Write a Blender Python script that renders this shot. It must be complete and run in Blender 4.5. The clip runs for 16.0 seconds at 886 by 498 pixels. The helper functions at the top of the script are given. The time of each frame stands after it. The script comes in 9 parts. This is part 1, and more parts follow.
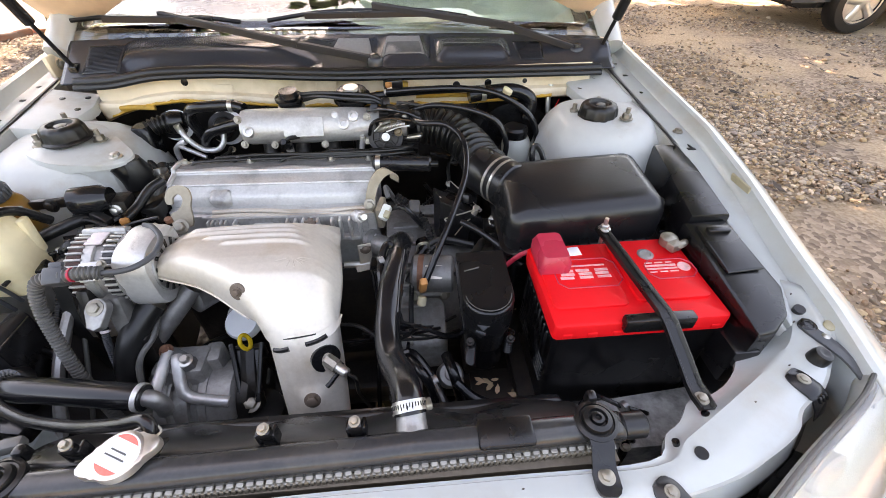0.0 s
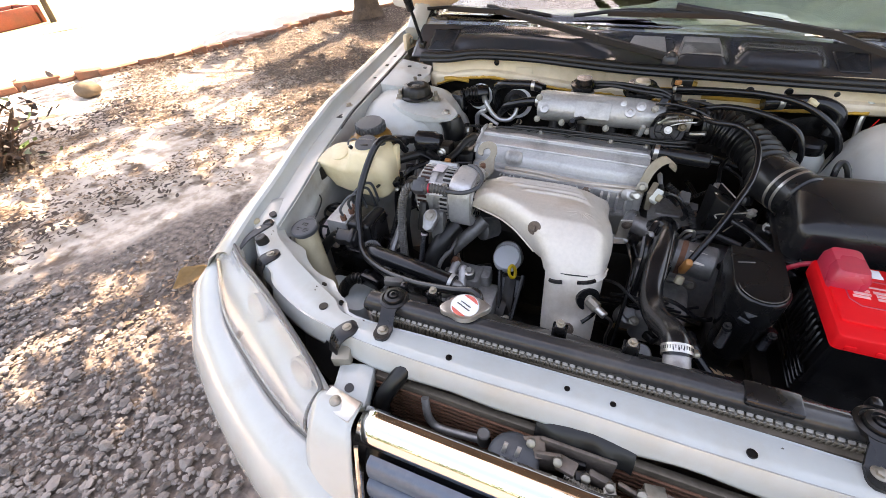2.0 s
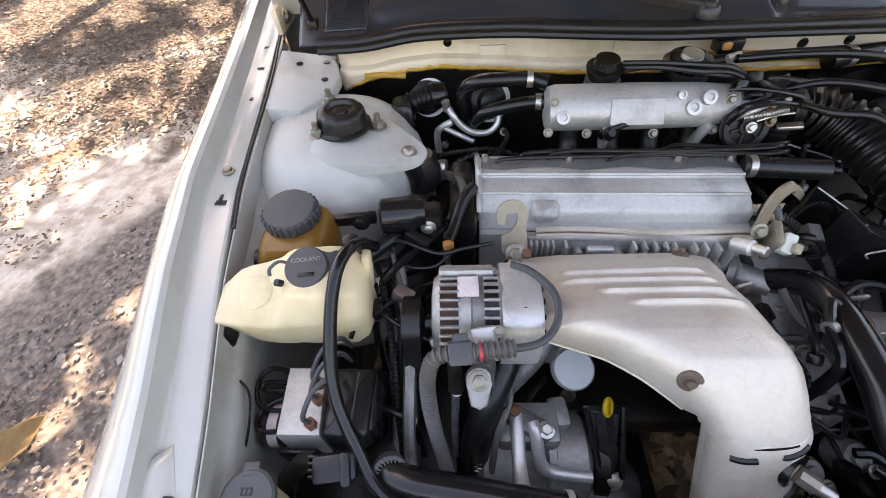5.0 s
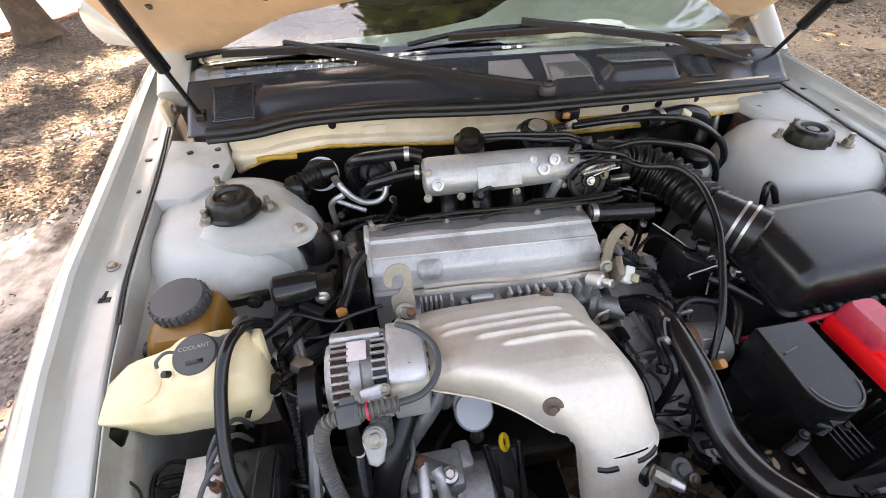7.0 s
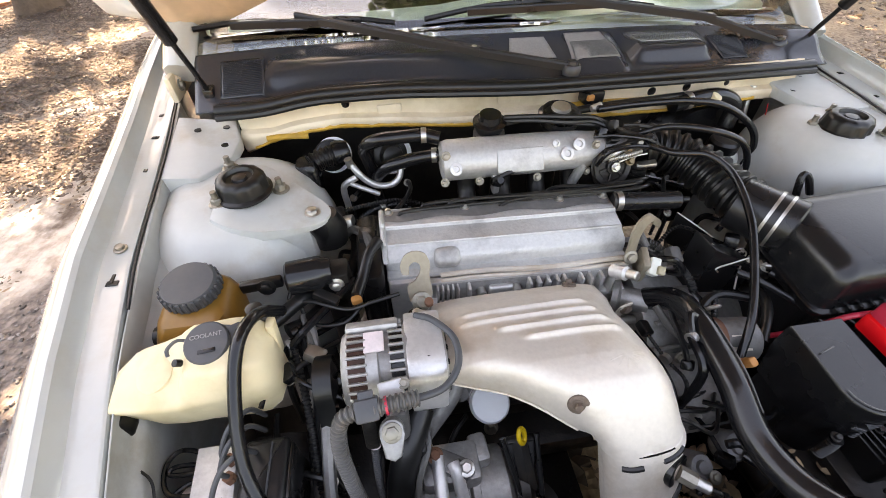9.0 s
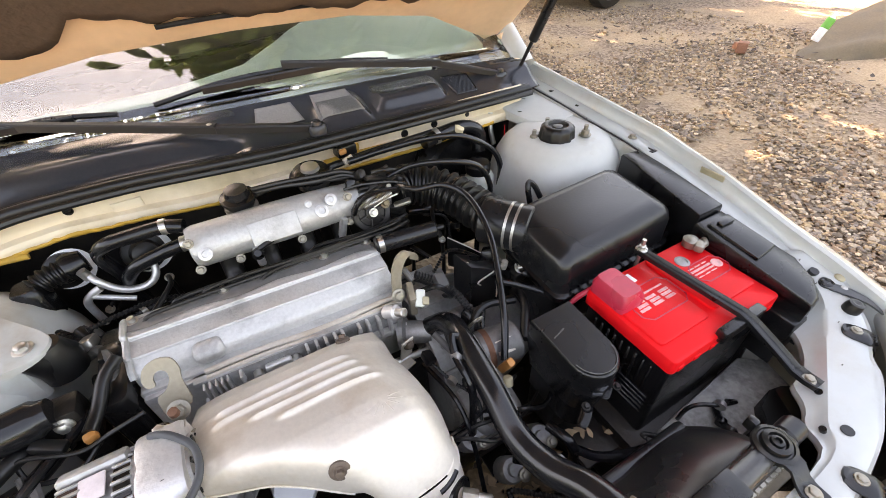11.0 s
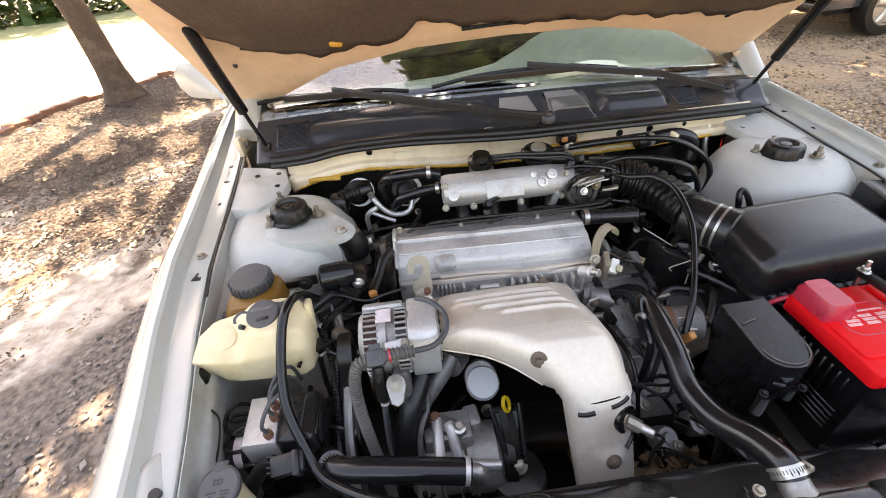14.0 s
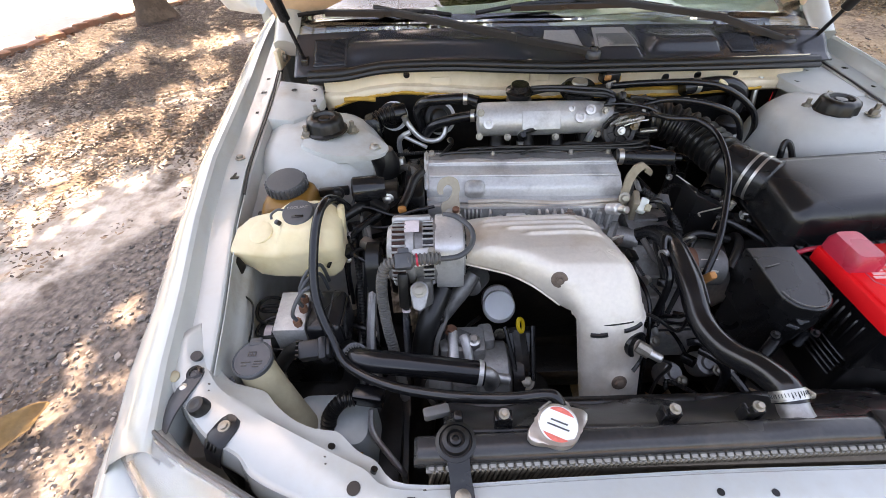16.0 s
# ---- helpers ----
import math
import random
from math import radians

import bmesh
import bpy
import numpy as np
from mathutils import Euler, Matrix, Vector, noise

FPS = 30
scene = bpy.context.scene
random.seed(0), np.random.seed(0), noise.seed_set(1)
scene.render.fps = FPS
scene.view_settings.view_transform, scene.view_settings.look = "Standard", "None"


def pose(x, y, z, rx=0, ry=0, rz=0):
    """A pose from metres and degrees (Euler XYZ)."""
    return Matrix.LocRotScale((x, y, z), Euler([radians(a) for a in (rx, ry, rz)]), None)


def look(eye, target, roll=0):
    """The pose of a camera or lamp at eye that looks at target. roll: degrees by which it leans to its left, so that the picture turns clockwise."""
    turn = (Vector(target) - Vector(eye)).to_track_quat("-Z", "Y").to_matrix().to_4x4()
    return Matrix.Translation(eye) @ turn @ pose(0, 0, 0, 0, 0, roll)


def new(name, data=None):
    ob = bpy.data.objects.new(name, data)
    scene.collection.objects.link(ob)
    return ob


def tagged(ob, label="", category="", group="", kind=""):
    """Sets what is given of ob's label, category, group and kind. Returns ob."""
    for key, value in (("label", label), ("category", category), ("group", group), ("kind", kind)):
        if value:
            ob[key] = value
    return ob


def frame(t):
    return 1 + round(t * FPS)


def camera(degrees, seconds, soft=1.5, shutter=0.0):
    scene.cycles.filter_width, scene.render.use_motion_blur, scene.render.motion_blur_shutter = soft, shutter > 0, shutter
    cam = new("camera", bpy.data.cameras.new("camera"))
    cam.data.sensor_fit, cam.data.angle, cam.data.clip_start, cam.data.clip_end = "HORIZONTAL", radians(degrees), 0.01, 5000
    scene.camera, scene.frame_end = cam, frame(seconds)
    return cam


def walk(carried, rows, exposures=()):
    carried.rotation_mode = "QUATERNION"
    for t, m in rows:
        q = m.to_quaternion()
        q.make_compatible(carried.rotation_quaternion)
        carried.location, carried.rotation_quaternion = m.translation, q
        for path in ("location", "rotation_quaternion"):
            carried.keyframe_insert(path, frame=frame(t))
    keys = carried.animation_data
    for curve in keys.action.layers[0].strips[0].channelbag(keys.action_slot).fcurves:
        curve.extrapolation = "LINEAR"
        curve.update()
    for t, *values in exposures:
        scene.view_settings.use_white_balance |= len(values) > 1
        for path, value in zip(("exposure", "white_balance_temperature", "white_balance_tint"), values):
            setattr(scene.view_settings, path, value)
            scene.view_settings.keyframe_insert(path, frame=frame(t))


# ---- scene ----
cam = camera(93.3, 16.0, soft=0.85)
PATH = [
    (0, (0.156, -0.824, 1.22), (0.267, 0.694, -0.077), -0.7),
    (0.5, (0.121, -0.824, 1.211), (0.117, 0.701, -0.084), -0.3),
    (1, (0.069, -0.899, 1.242), (-0.193, 0.634, -0.016), -1.7),
    (1.5, (0.027, -0.993, 1.263), (-0.468, 0.487, 0.013), -2.8),
    (2, (-0.006, -1.013, 1.265), (-0.669, 0.369, -0.021), -4.6),
    (2.5, (-0.108, -0.936, 1.239), (-0.74, 0.34, -0.166), -6.1),
    (3, (-0.298, -0.778, 1.218), (-0.762, 0.432, -0.305), -6.1),
    (3.5, (-0.377, -0.715, 1.214), (-0.729, 0.459, -0.366), -6.5),
    (4, (-0.409, -0.652, 1.194), (-0.666, 0.519, -0.407), -5.8),
    (4.5, (-0.393, -0.585, 1.21), (-0.583, 0.653, -0.35), -5.4),
    (5, (-0.361, -0.558, 1.221), (-0.465, 0.745, -0.293), -4.6),
    (5.2, (-0.347, -0.548, 1.226), (-0.42, 0.774, -0.273), -4.6),
    (7.3, (-0.285, -0.605, 1.279), (-0.06, 0.846, -0.079), -1.8),
    (7.5, (-0.286, -0.612, 1.272), (-0.065, 0.834, -0.092), -1.7),
    (8, (-0.306, -0.601, 1.267), (-0.115, 0.812, -0.135), -1.5),
    (8.2, (-0.312, -0.588, 1.264), (-0.137, 0.8, -0.165), -1.3),
    (10.3, (-0.215, -0.553, 1.266), (0.217, 0.857, -0.086), -2.2),
    (10.5, (-0.16, -0.572, 1.273), (0.39, 0.82, -0.054), -2.4),
    (11, (-0.098, -0.613, 1.281), (0.615, 0.73, -0.018), -3.0),
    (11.5, (-0.101, -0.644, 1.282), (0.65, 0.678, -0.018), -3.2),
    (12, (-0.113, -0.678, 1.275), (0.636, 0.646, -0.023), -3.7),
    (12.5, (-0.123, -0.709, 1.275), (0.551, 0.673, -0.004), -4.8),
    (13, (-0.191, -0.734, 1.29), (0.271, 0.769, 0.054), -6.8),
    (13.5, (-0.247, -0.768, 1.311), (-0.012, 0.809, 0.103), -6.8),
    (14, (-0.267, -0.766, 1.31), (-0.199, 0.828, 0.104), -5.9),
    (14.5, (-0.286, -0.759, 1.298), (-0.304, 0.81, 0.057), -4.6),
    (15, (-0.322, -0.742, 1.274), (-0.371, 0.787, -0.014), -3.6),
    (15.5, (-0.349, -0.757, 1.261), (-0.401, 0.742, -0.061), -3.1),
    (16, (-0.297, -0.824, 1.266), (-0.319, 0.648, -0.088), -2.5),
]
EXPOSURE = 2.65
STOPS = ((0, 0.42, 10900), (0.6, 0.4, 10900), (1.5, 0.08, 10500), (3, -0.03, 10250), (5, 0.02, 10200), (7.4, 0.24, 11200), (8, 0.24, 11300), (10.5, 0.45, 12000), (13, 0.4, 11900), (14.5, 0.1, 10900), (15.5, 0.06, 10000), (16, 0.06, 10100))
walk(cam, [(t, look(eye, target, roll)) for t, eye, target, roll in PATH], [(t, EXPOSURE + s, k, 22) for t, s, k in STOPS])

# ---- light ----
SUN_DIR = Vector((-0.16, 0.6, 0.78)).normalized()
world = bpy.data.worlds.new("sky")
scene.world = world
world.use_nodes = True
wn = world.node_tree.nodes
sky = wn.new("ShaderNodeTexSky")
sky.sky_type = "NISHITA"
sky.sun_disc = False
sky.sun_elevation = math.asin(SUN_DIR.z)
sky.sun_rotation = math.atan2(SUN_DIR.x, SUN_DIR.y)
world.node_tree.links.new(sky.outputs[0], wn["Background"].inputs[0])
wn["Background"].inputs[1].default_value = 0.15
sun_data = bpy.data.lights.new("sun", "SUN")
sun_data.energy = 4.0
sun_data.angle = radians(0.53)
sun_data.color = (1.0, 0.98, 0.945)
sun = new("sun", sun_data)
sun.matrix_world = look(SUN_DIR * 30, (0, 0, 0))


# ---- materials ----
def mat(name, col, rough=0.5, metal=0.0, var=0.12, scale=9.0, fine=70.0, bump=0.08, dirt=None, amount=0.35, dscale=5.0, coat=0.0, island=0.0, spec=None):
    """Base colour varied at two scales, optional dirt with a shape of its own, fine relief."""
    m = bpy.data.materials.new(name)
    m.use_nodes = True
    t = m.node_tree
    n, li = t.nodes, t.links
    b = n["Principled BSDF"]
    co = n.new("ShaderNodeTexCoord")
    big, small = n.new("ShaderNodeTexNoise"), n.new("ShaderNodeTexNoise")
    big.inputs["Scale"].default_value, small.inputs["Scale"].default_value = scale, fine
    big.inputs["Detail"].default_value = small.inputs["Detail"].default_value = 5
    for q in (big, small):
        li.new(co.outputs["Object"], q.inputs["Vector"])
    mix = n.new("ShaderNodeMath")
    mix.operation = "MULTIPLY_ADD"
    mix.inputs[1].default_value = 0.6
    li.new(big.outputs["Fac"], mix.inputs[0])
    half = n.new("ShaderNodeMath")
    half.operation = "MULTIPLY"
    half.inputs[1].default_value = 0.4
    li.new(small.outputs["Fac"], half.inputs[0])
    li.new(half.outputs[0], mix.inputs[2])
    ramp = n.new("ShaderNodeMapRange")
    ramp.inputs[1].default_value, ramp.inputs[2].default_value = 0.3, 0.7
    ramp.inputs[3].default_value, ramp.inputs[4].default_value = 1 - var, 1 + var
    li.new(mix.outputs[0], ramp.inputs[0])
    last = ramp.outputs[0]
    if island:
        geo = n.new("ShaderNodeNewGeometry")
        rr = n.new("ShaderNodeMapRange")
        rr.inputs[3].default_value, rr.inputs[4].default_value = 1 - island, 1 + island
        li.new(geo.outputs["Random Per Island"], rr.inputs[0])
        mm = n.new("ShaderNodeMath")
        mm.operation = "MULTIPLY"
        li.new(last, mm.inputs[0])
        li.new(rr.outputs[0], mm.inputs[1])
        last = mm.outputs[0]
    tone = n.new("ShaderNodeVectorMath")
    tone.operation = "SCALE"
    tone.inputs[0].default_value = col
    li.new(last, tone.inputs["Scale"])
    out = tone.outputs[0]
    if dirt:
        dn = n.new("ShaderNodeTexNoise")
        dn.inputs["Scale"].default_value = dscale
        dn.inputs["Detail"].default_value = 8
        dn.inputs["Roughness"].default_value = 0.65
        li.new(co.outputs["Object"], dn.inputs["Vector"])
        dr = n.new("ShaderNodeMapRange")
        dr.inputs[1].default_value, dr.inputs[2].default_value = 0.5, 0.72
        dr.inputs[4].default_value = amount
        li.new(dn.outputs["Fac"], dr.inputs[0])
        dm = n.new("ShaderNodeMix")
        dm.data_type = "RGBA"
        li.new(dr.outputs[0], dm.inputs[0])
        li.new(out, dm.inputs[6])
        dm.inputs[7].default_value = (*dirt, 1)
        out = dm.outputs[2]
    li.new(out, b.inputs["Base Color"])
    rm = n.new("ShaderNodeMapRange")
    rm.inputs[1].default_value, rm.inputs[2].default_value = 0.3, 0.7
    rm.inputs[3].default_value, rm.inputs[4].default_value = max(0.02, rough * 0.8), min(1, rough * 1.2)
    li.new(big.outputs["Fac"], rm.inputs[0])
    li.new(rm.outputs[0], b.inputs["Roughness"])
    b.inputs["Metallic"].default_value = metal
    b.inputs["Coat Weight"].default_value = coat
    if spec is not None:
        b.inputs["Specular IOR Level"].default_value = spec
    if bump:
        bp = n.new("ShaderNodeBump")
        bp.inputs["Strength"].default_value = bump
        bp.inputs["Distance"].default_value = 0.003
        li.new(small.outputs["Fac"], bp.inputs["Height"])
        li.new(bp.outputs[0], b.inputs["Normal"])
    return m


PAINT = mat("white_paint", (0.455, 0.48, 0.465), 0.22, 0, 0.05, 4, 40, 0.01, (0.4, 0.33, 0.24), 0.4, 9, coat=0.6)
APRON = mat("apron_paint", (0.53, 0.54, 0.515), 0.4, 0, 0.06, 4, 60, 0.03, (0.36, 0.28, 0.19), 0.65, 8)
CREAM = mat("cream_paint", (0.87, 0.715, 0.525), 0.4, 0, 0.06, 5, 50, 0.04, (0.45, 0.3, 0.12), 0.5, 6)
SEALER = mat("yellow_sealer", (0.62, 0.33, 0.05), 0.7, 0, 0.25, 14, 60, 0.4, (0.3, 0.2, 0.08), 0.5, 20)
HOODIN = mat("hood_underside", (0.8, 0.6, 0.42), 0.55, 0, 0.08, 4, 60, 0.05, (0.4, 0.28, 0.17), 0.45, 4)
LINER = mat("hood_liner", (0.085, 0.06, 0.045), 0.95, 0, 0.3, 6, 90, 0.6, (0.2, 0.13, 0.07), 0.5, 4)
BLACK = mat("black_plastic", (0.006, 0.006, 0.0065), 0.27, 0, 0.25, 8, 160, 0.05, (0.014, 0.012, 0.011), 0.35, 9)
GREYBLK = mat("satin_black_plastic", (0.011, 0.011, 0.012), 0.3, 0, 0.15, 5, 260, 0.06, (0.02, 0.019, 0.018), 0.35, 6)
COWL = mat("cowl_plastic", (0.03, 0.033, 0.04), 0.19, 0, 0.15, 5, 200, 0.015, (0.04, 0.037, 0.034), 0.3, 5)
CAPGREY = mat("grey_cap_plastic", (0.06, 0.064, 0.07), 0.42, 0, 0.12, 9, 160, 0.06, (0.12, 0.11, 0.1), 0.3, 14)
RUBBER = mat("black_rubber", (0.0075, 0.0075, 0.0075), 0.36, 0, 0.25, 12, 120, 0.06, (0.02, 0.018, 0.016), 0.3, 14)
HOSE = mat("rubber_hose", (0.0085, 0.0085, 0.0095), 0.21, 0, 0.2, 20, 160, 0.04, (0.018, 0.017, 0.016), 0.3, 20)
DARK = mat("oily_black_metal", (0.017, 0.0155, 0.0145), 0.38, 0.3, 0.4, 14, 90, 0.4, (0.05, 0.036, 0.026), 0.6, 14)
ALLOY = mat("cast_alloy", (0.66, 0.65, 0.635), 0.42, 0.65, 0.14, 10, 140, 0.25, (0.22, 0.19, 0.16), 0.55, 14)
COVER = mat("valve_cover_alloy", (0.56, 0.555, 0.54), 0.5, 0.55, 0.16, 7, 190, 0.3, (0.24, 0.23, 0.22), 0.65, 16)
GREYAL = mat("dull_alloy", (0.37, 0.36, 0.35), 0.5, 0.8, 0.25, 12, 110, 0.3, (0.1, 0.085, 0.07), 0.7, 12)
SHIELD = mat("heat_shield_steel", (0.69, 0.625, 0.55), 0.5, 0.5, 0.1, 6, 150, 0.1, (0.45, 0.33, 0.21), 0.65, 7)
STEEL = mat("zinc_steel", (0.6, 0.58, 0.54), 0.35, 0.9, 0.15, 20, 140, 0.1)
RUST = mat("rusty_steel", (0.2, 0.09, 0.055), 0.75, 0.3, 0.35, 30, 150, 0.4)
BOLT = mat("dull_bolt", (0.33, 0.3, 0.25), 0.45, 0.8, 0.25, 40, 150, 0.2)
CHROME = mat("chrome", (0.85, 0.85, 0.85), 0.08, 1.0, 0.03, 5, 60, 0.0)
RED = mat("red_plastic", (0.86, 0.01, 0.014), 0.45, 0, 0.04, 6, 120, 0.03, spec=0.25)
PINK = mat("red_terminal_cover", (0.55, 0.03, 0.06), 0.3, 0, 0.1, 8, 100, 0.02)
PRINT = mat("white_print", (0.72, 0.62, 0.62), 0.5, 0, 0.15, 60, 200, 0.0)
TANK = mat("yellowed_plastic_tank", (0.82, 0.69, 0.45), 0.36, 0, 0.08, 9, 60, 0.02, (0.62, 0.45, 0.2), 0.6, 12)
AMBER = mat("amber_reservoir", (0.25, 0.115, 0.022), 0.35, 0, 0.2, 12, 60, 0.02)
OPAQUE = mat("milky_plastic", (0.62, 0.64, 0.58), 0.45, 0, 0.06, 9, 60, 0.0)
NECK = mat("filler_neck_plastic", (0.4, 0.345, 0.23), 0.45, 0, 0.15, 9, 60, 0.02, (0.2, 0.16, 0.1), 0.5, 9)
WHITE = mat("white_enamel", (0.86, 0.88, 0.88), 0.35, 0, 0.03, 9, 60, 0.0)
YELLOW = mat("yellow_plastic", (0.75, 0.47, 0.02), 0.45, 0, 0.15, 30, 120, 0.03)
ORANGE = mat("orange_connector", (0.5, 0.2, 0.06), 0.5, 0, 0.15, 30, 120, 0.03)
CONDUIT = mat("grey_conduit", (0.1, 0.097, 0.092), 0.45, 0, 0.2, 20, 120, 0.05, (0.16, 0.13, 0.1), 0.4, 20)
CORE = mat("radiator_fins", (0.16, 0.13, 0.1), 0.6, 0.6, 0.3, 18, 120, 0.2)
SEAM = mat("radiator_crimp", (0.32, 0.3, 0.27), 0.5, 0.75, 0.3, 18, 120, 0.2)
GREENISH = mat("dashboard_cover", (0.6, 0.66, 0.53), 0.8, 0, 0.2, 6, 60, 0.1)
# Inner wing: apron paint darkened for its shade, with brown grime on top
INNER = mat("shade_toned_grimy_wing", (0.45, 0.455, 0.43), 0.45, 0, 0.1, 5, 60, 0.06, (0.26, 0.2, 0.13), 0.7, 7)
COPPER = mat("copper_windings", (0.05, 0.02, 0.014), 0.5, 0.4, 0.5, 60, 200, 0.3)
BOTTLE = mat("clouded_bottle", (0.4, 0.44, 0.43), 0.4, 0, 0.12, 9, 60, 0.03, (0.25, 0.25, 0.22), 0.5, 12)


def glass(name, col, rough, ior=1.5):
    m = bpy.data.materials.new(name)
    m.use_nodes = True
    b = m.node_tree.nodes["Principled BSDF"]
    b.inputs["Base Color"].default_value = (*col, 1)
    b.inputs["Roughness"].default_value = rough
    b.inputs["IOR"].default_value = ior
    b.inputs["Transmission Weight"].default_value = 1.0
    return m


GLASS = glass("window_glass", (0.92, 0.97, 0.95), 0.01, 1.9)
LENS = mat("hazy_lens", (0.92, 0.92, 0.9), 0.12, 0, 0.06, 14, 90, 0.02, (0.74, 0.68, 0.54), 0.3, 10)
LENS.node_tree.nodes["Principled BSDF"].inputs["Transmission Weight"].default_value = 0.9
HOLDBLK = mat("painted_steel", (0.009, 0.009, 0.0095), 0.3, 0, 0.2, 25, 120, 0.06)
DIRTYAL = mat("oily_alloy", (0.2, 0.195, 0.19), 0.5, 0.6, 0.3, 14, 110, 0.35, (0.07, 0.06, 0.05), 0.7, 14)
CASING = mat("grey_casing", (0.34, 0.33, 0.315), 0.5, 0.5, 0.3, 14, 110, 0.35, (0.12, 0.1, 0.085), 0.7, 14)
BEIGE = mat("beige_plastic", (0.3, 0.265, 0.215), 0.5, 0, 0.1, 9, 60, 0.02)
WIPER = mat("matt_black_steel", (0.012, 0.012, 0.013), 0.5, 0, 0.2, 25, 120, 0.06)
LAMPBOWL = mat("lamp_bowl", (0.72, 0.71, 0.68), 0.4, 0.6, 0.12, 12, 60, 0.02, (0.5, 0.42, 0.3), 0.4, 12)
GRILLEGREY = mat("blue_grey_plastic", (0.1, 0.13, 0.17), 0.35, 0, 0.12, 9, 120, 0.03, (0.2, 0.2, 0.2), 0.4, 30)
MESHGREY = mat("grey_mesh", (0.2, 0.19, 0.18), 0.7, 0, 0.2, 9, 200, 0.3)


# ---- mesh helpers ----
def thing(name, label, category, at=(0, 0, 0), group="", kind=""):
    ob = new(name)
    ob.empty_display_size = 0.05
    ob.matrix_world = Matrix.Translation(at)
    return tagged(ob, label, category, group, kind)


def base_of(parent):
    m = Matrix.Identity(4)
    while parent is not None:
        m = parent.matrix_basis @ m if parent.type == "EMPTY" else m
        parent = parent.parent
    return m


def mesh(bm, name, material, smooth=40):
    me = bpy.data.meshes.new(name)
    bmesh.ops.recalc_face_normals(bm, faces=bm.faces)
    bm.to_mesh(me)
    bm.free()
    me.materials.append(material)
    if smooth:
        me.shade_smooth()
        me.set_sharp_from_angle(angle=radians(smooth))
    return me


def part(name, bm, material, parent, label="", smooth=40):
    """One mesh object, built in world coordinates, under a thing or a part."""
    ob = new(name, mesh(bm, name, material, smooth))
    ob.parent = parent
    ob.matrix_parent_inverse = base_of(parent).inverted() if parent.type == "EMPTY" else Matrix.Identity(4)
    return tagged(ob, label)


def pieces(name, bm, material, parent, places, smooth=40):
    """Alike pieces, each an object of its own on one shared mesh."""
    me = mesh(bm, name, material, smooth)
    inv = base_of(parent).inverted() if parent.type == "EMPTY" else Matrix.Identity(4)
    for m in places:
        ob = new(name, me)
        ob.parent, ob.matrix_parent_inverse, ob.matrix_basis = parent, inv, m


def solo(name, bm, material, label, category, group="", kind="", smooth=40):
    return tagged(new(name, mesh(bm, name, material, smooth)), label, category, group, kind)


def box(c, s, b=0.004, rot=(0, 0, 0), bm=None, seg=2):
    bm = bm or bmesh.new()
    v = bmesh.ops.create_cube(bm, size=1)["verts"]
    bmesh.ops.scale(bm, vec=s, verts=v)
    if b:
        e = list({e for q in v for e in q.link_edges})
        r = bmesh.ops.bevel(bm, geom=e, offset=min(b, min(s) * 0.45), segments=seg, profile=0.5, affect="EDGES")
        v = list({q for f in r["faces"] for q in f.verts} | {q for q in v if q.is_valid})
        v = list({q for w in v for e in w.link_edges for q in e.verts})
    m = Matrix.Translation(c) @ Euler([radians(a) for a in rot]).to_matrix().to_4x4()
    bmesh.ops.transform(bm, matrix=m, verts=v)
    return bm


def frame_of(d):
    d = Vector(d).normalized()
    a = Vector((0, 0, 1)) if abs(d.z) < 0.9 else Vector((1, 0, 0))
    u = d.cross(a).normalized()
    return u, d.cross(u).normalized(), d


def loft(rings, bm=None, caps=True, closed=True):
    bm = bm or bmesh.new()
    vs = [[bm.verts.new(p) for p in r] for r in rings]
    k = len(vs[0])
    for a, b in zip(vs, vs[1:]):
        for i in range(k if closed else k - 1):
            j = (i + 1) % k
            bm.faces.new((a[i], a[j], b[j], b[i]))
    if caps and closed:
        bm.faces.new(vs[0][::-1])
        bm.faces.new(vs[-1])
    return bm


def lathe(p, d, profile, n=24, bm=None):
    """profile: (radius, height along d) pairs."""
    u, v, w = frame_of(d)
    p = Vector(p)
    rings = [[p + w * h + (u * math.cos(2 * math.pi * i / n) + v * math.sin(2 * math.pi * i / n)) * max(r, 1e-4) for i in range(n)] for r, h in profile]
    return loft(rings, bm)


def cyl(a, b, r, r2=None, n=20, bm=None, bev=0.0):
    a, b = Vector(a), Vector(b)
    h = (b - a).length
    r2 = r if r2 is None else r2
    if bev:
        return lathe(a, b - a, [(r - bev, 0), (r, bev), (r2, h - bev), (r2 - bev, h)], n, bm)
    return lathe(a, b - a, [(r, 0), (r2, h)], n, bm)


def curve(pts, steps=8):
    p = [Vector(q) for q in pts]
    p = [p[0] * 2 - p[1], *p, p[-1] * 2 - p[-2]]
    out = []
    for i in range(1, len(p) - 2):
        a, b, c, d = p[i - 1 : i + 3]
        for k in range(steps):
            t = k / steps
            out.append(0.5 * ((2 * b) + (c - a) * t + (2 * a - 5 * b + 4 * c - d) * t * t + (3 * b - a - 3 * c + d) * t**3))
    return out + [p[-2]]


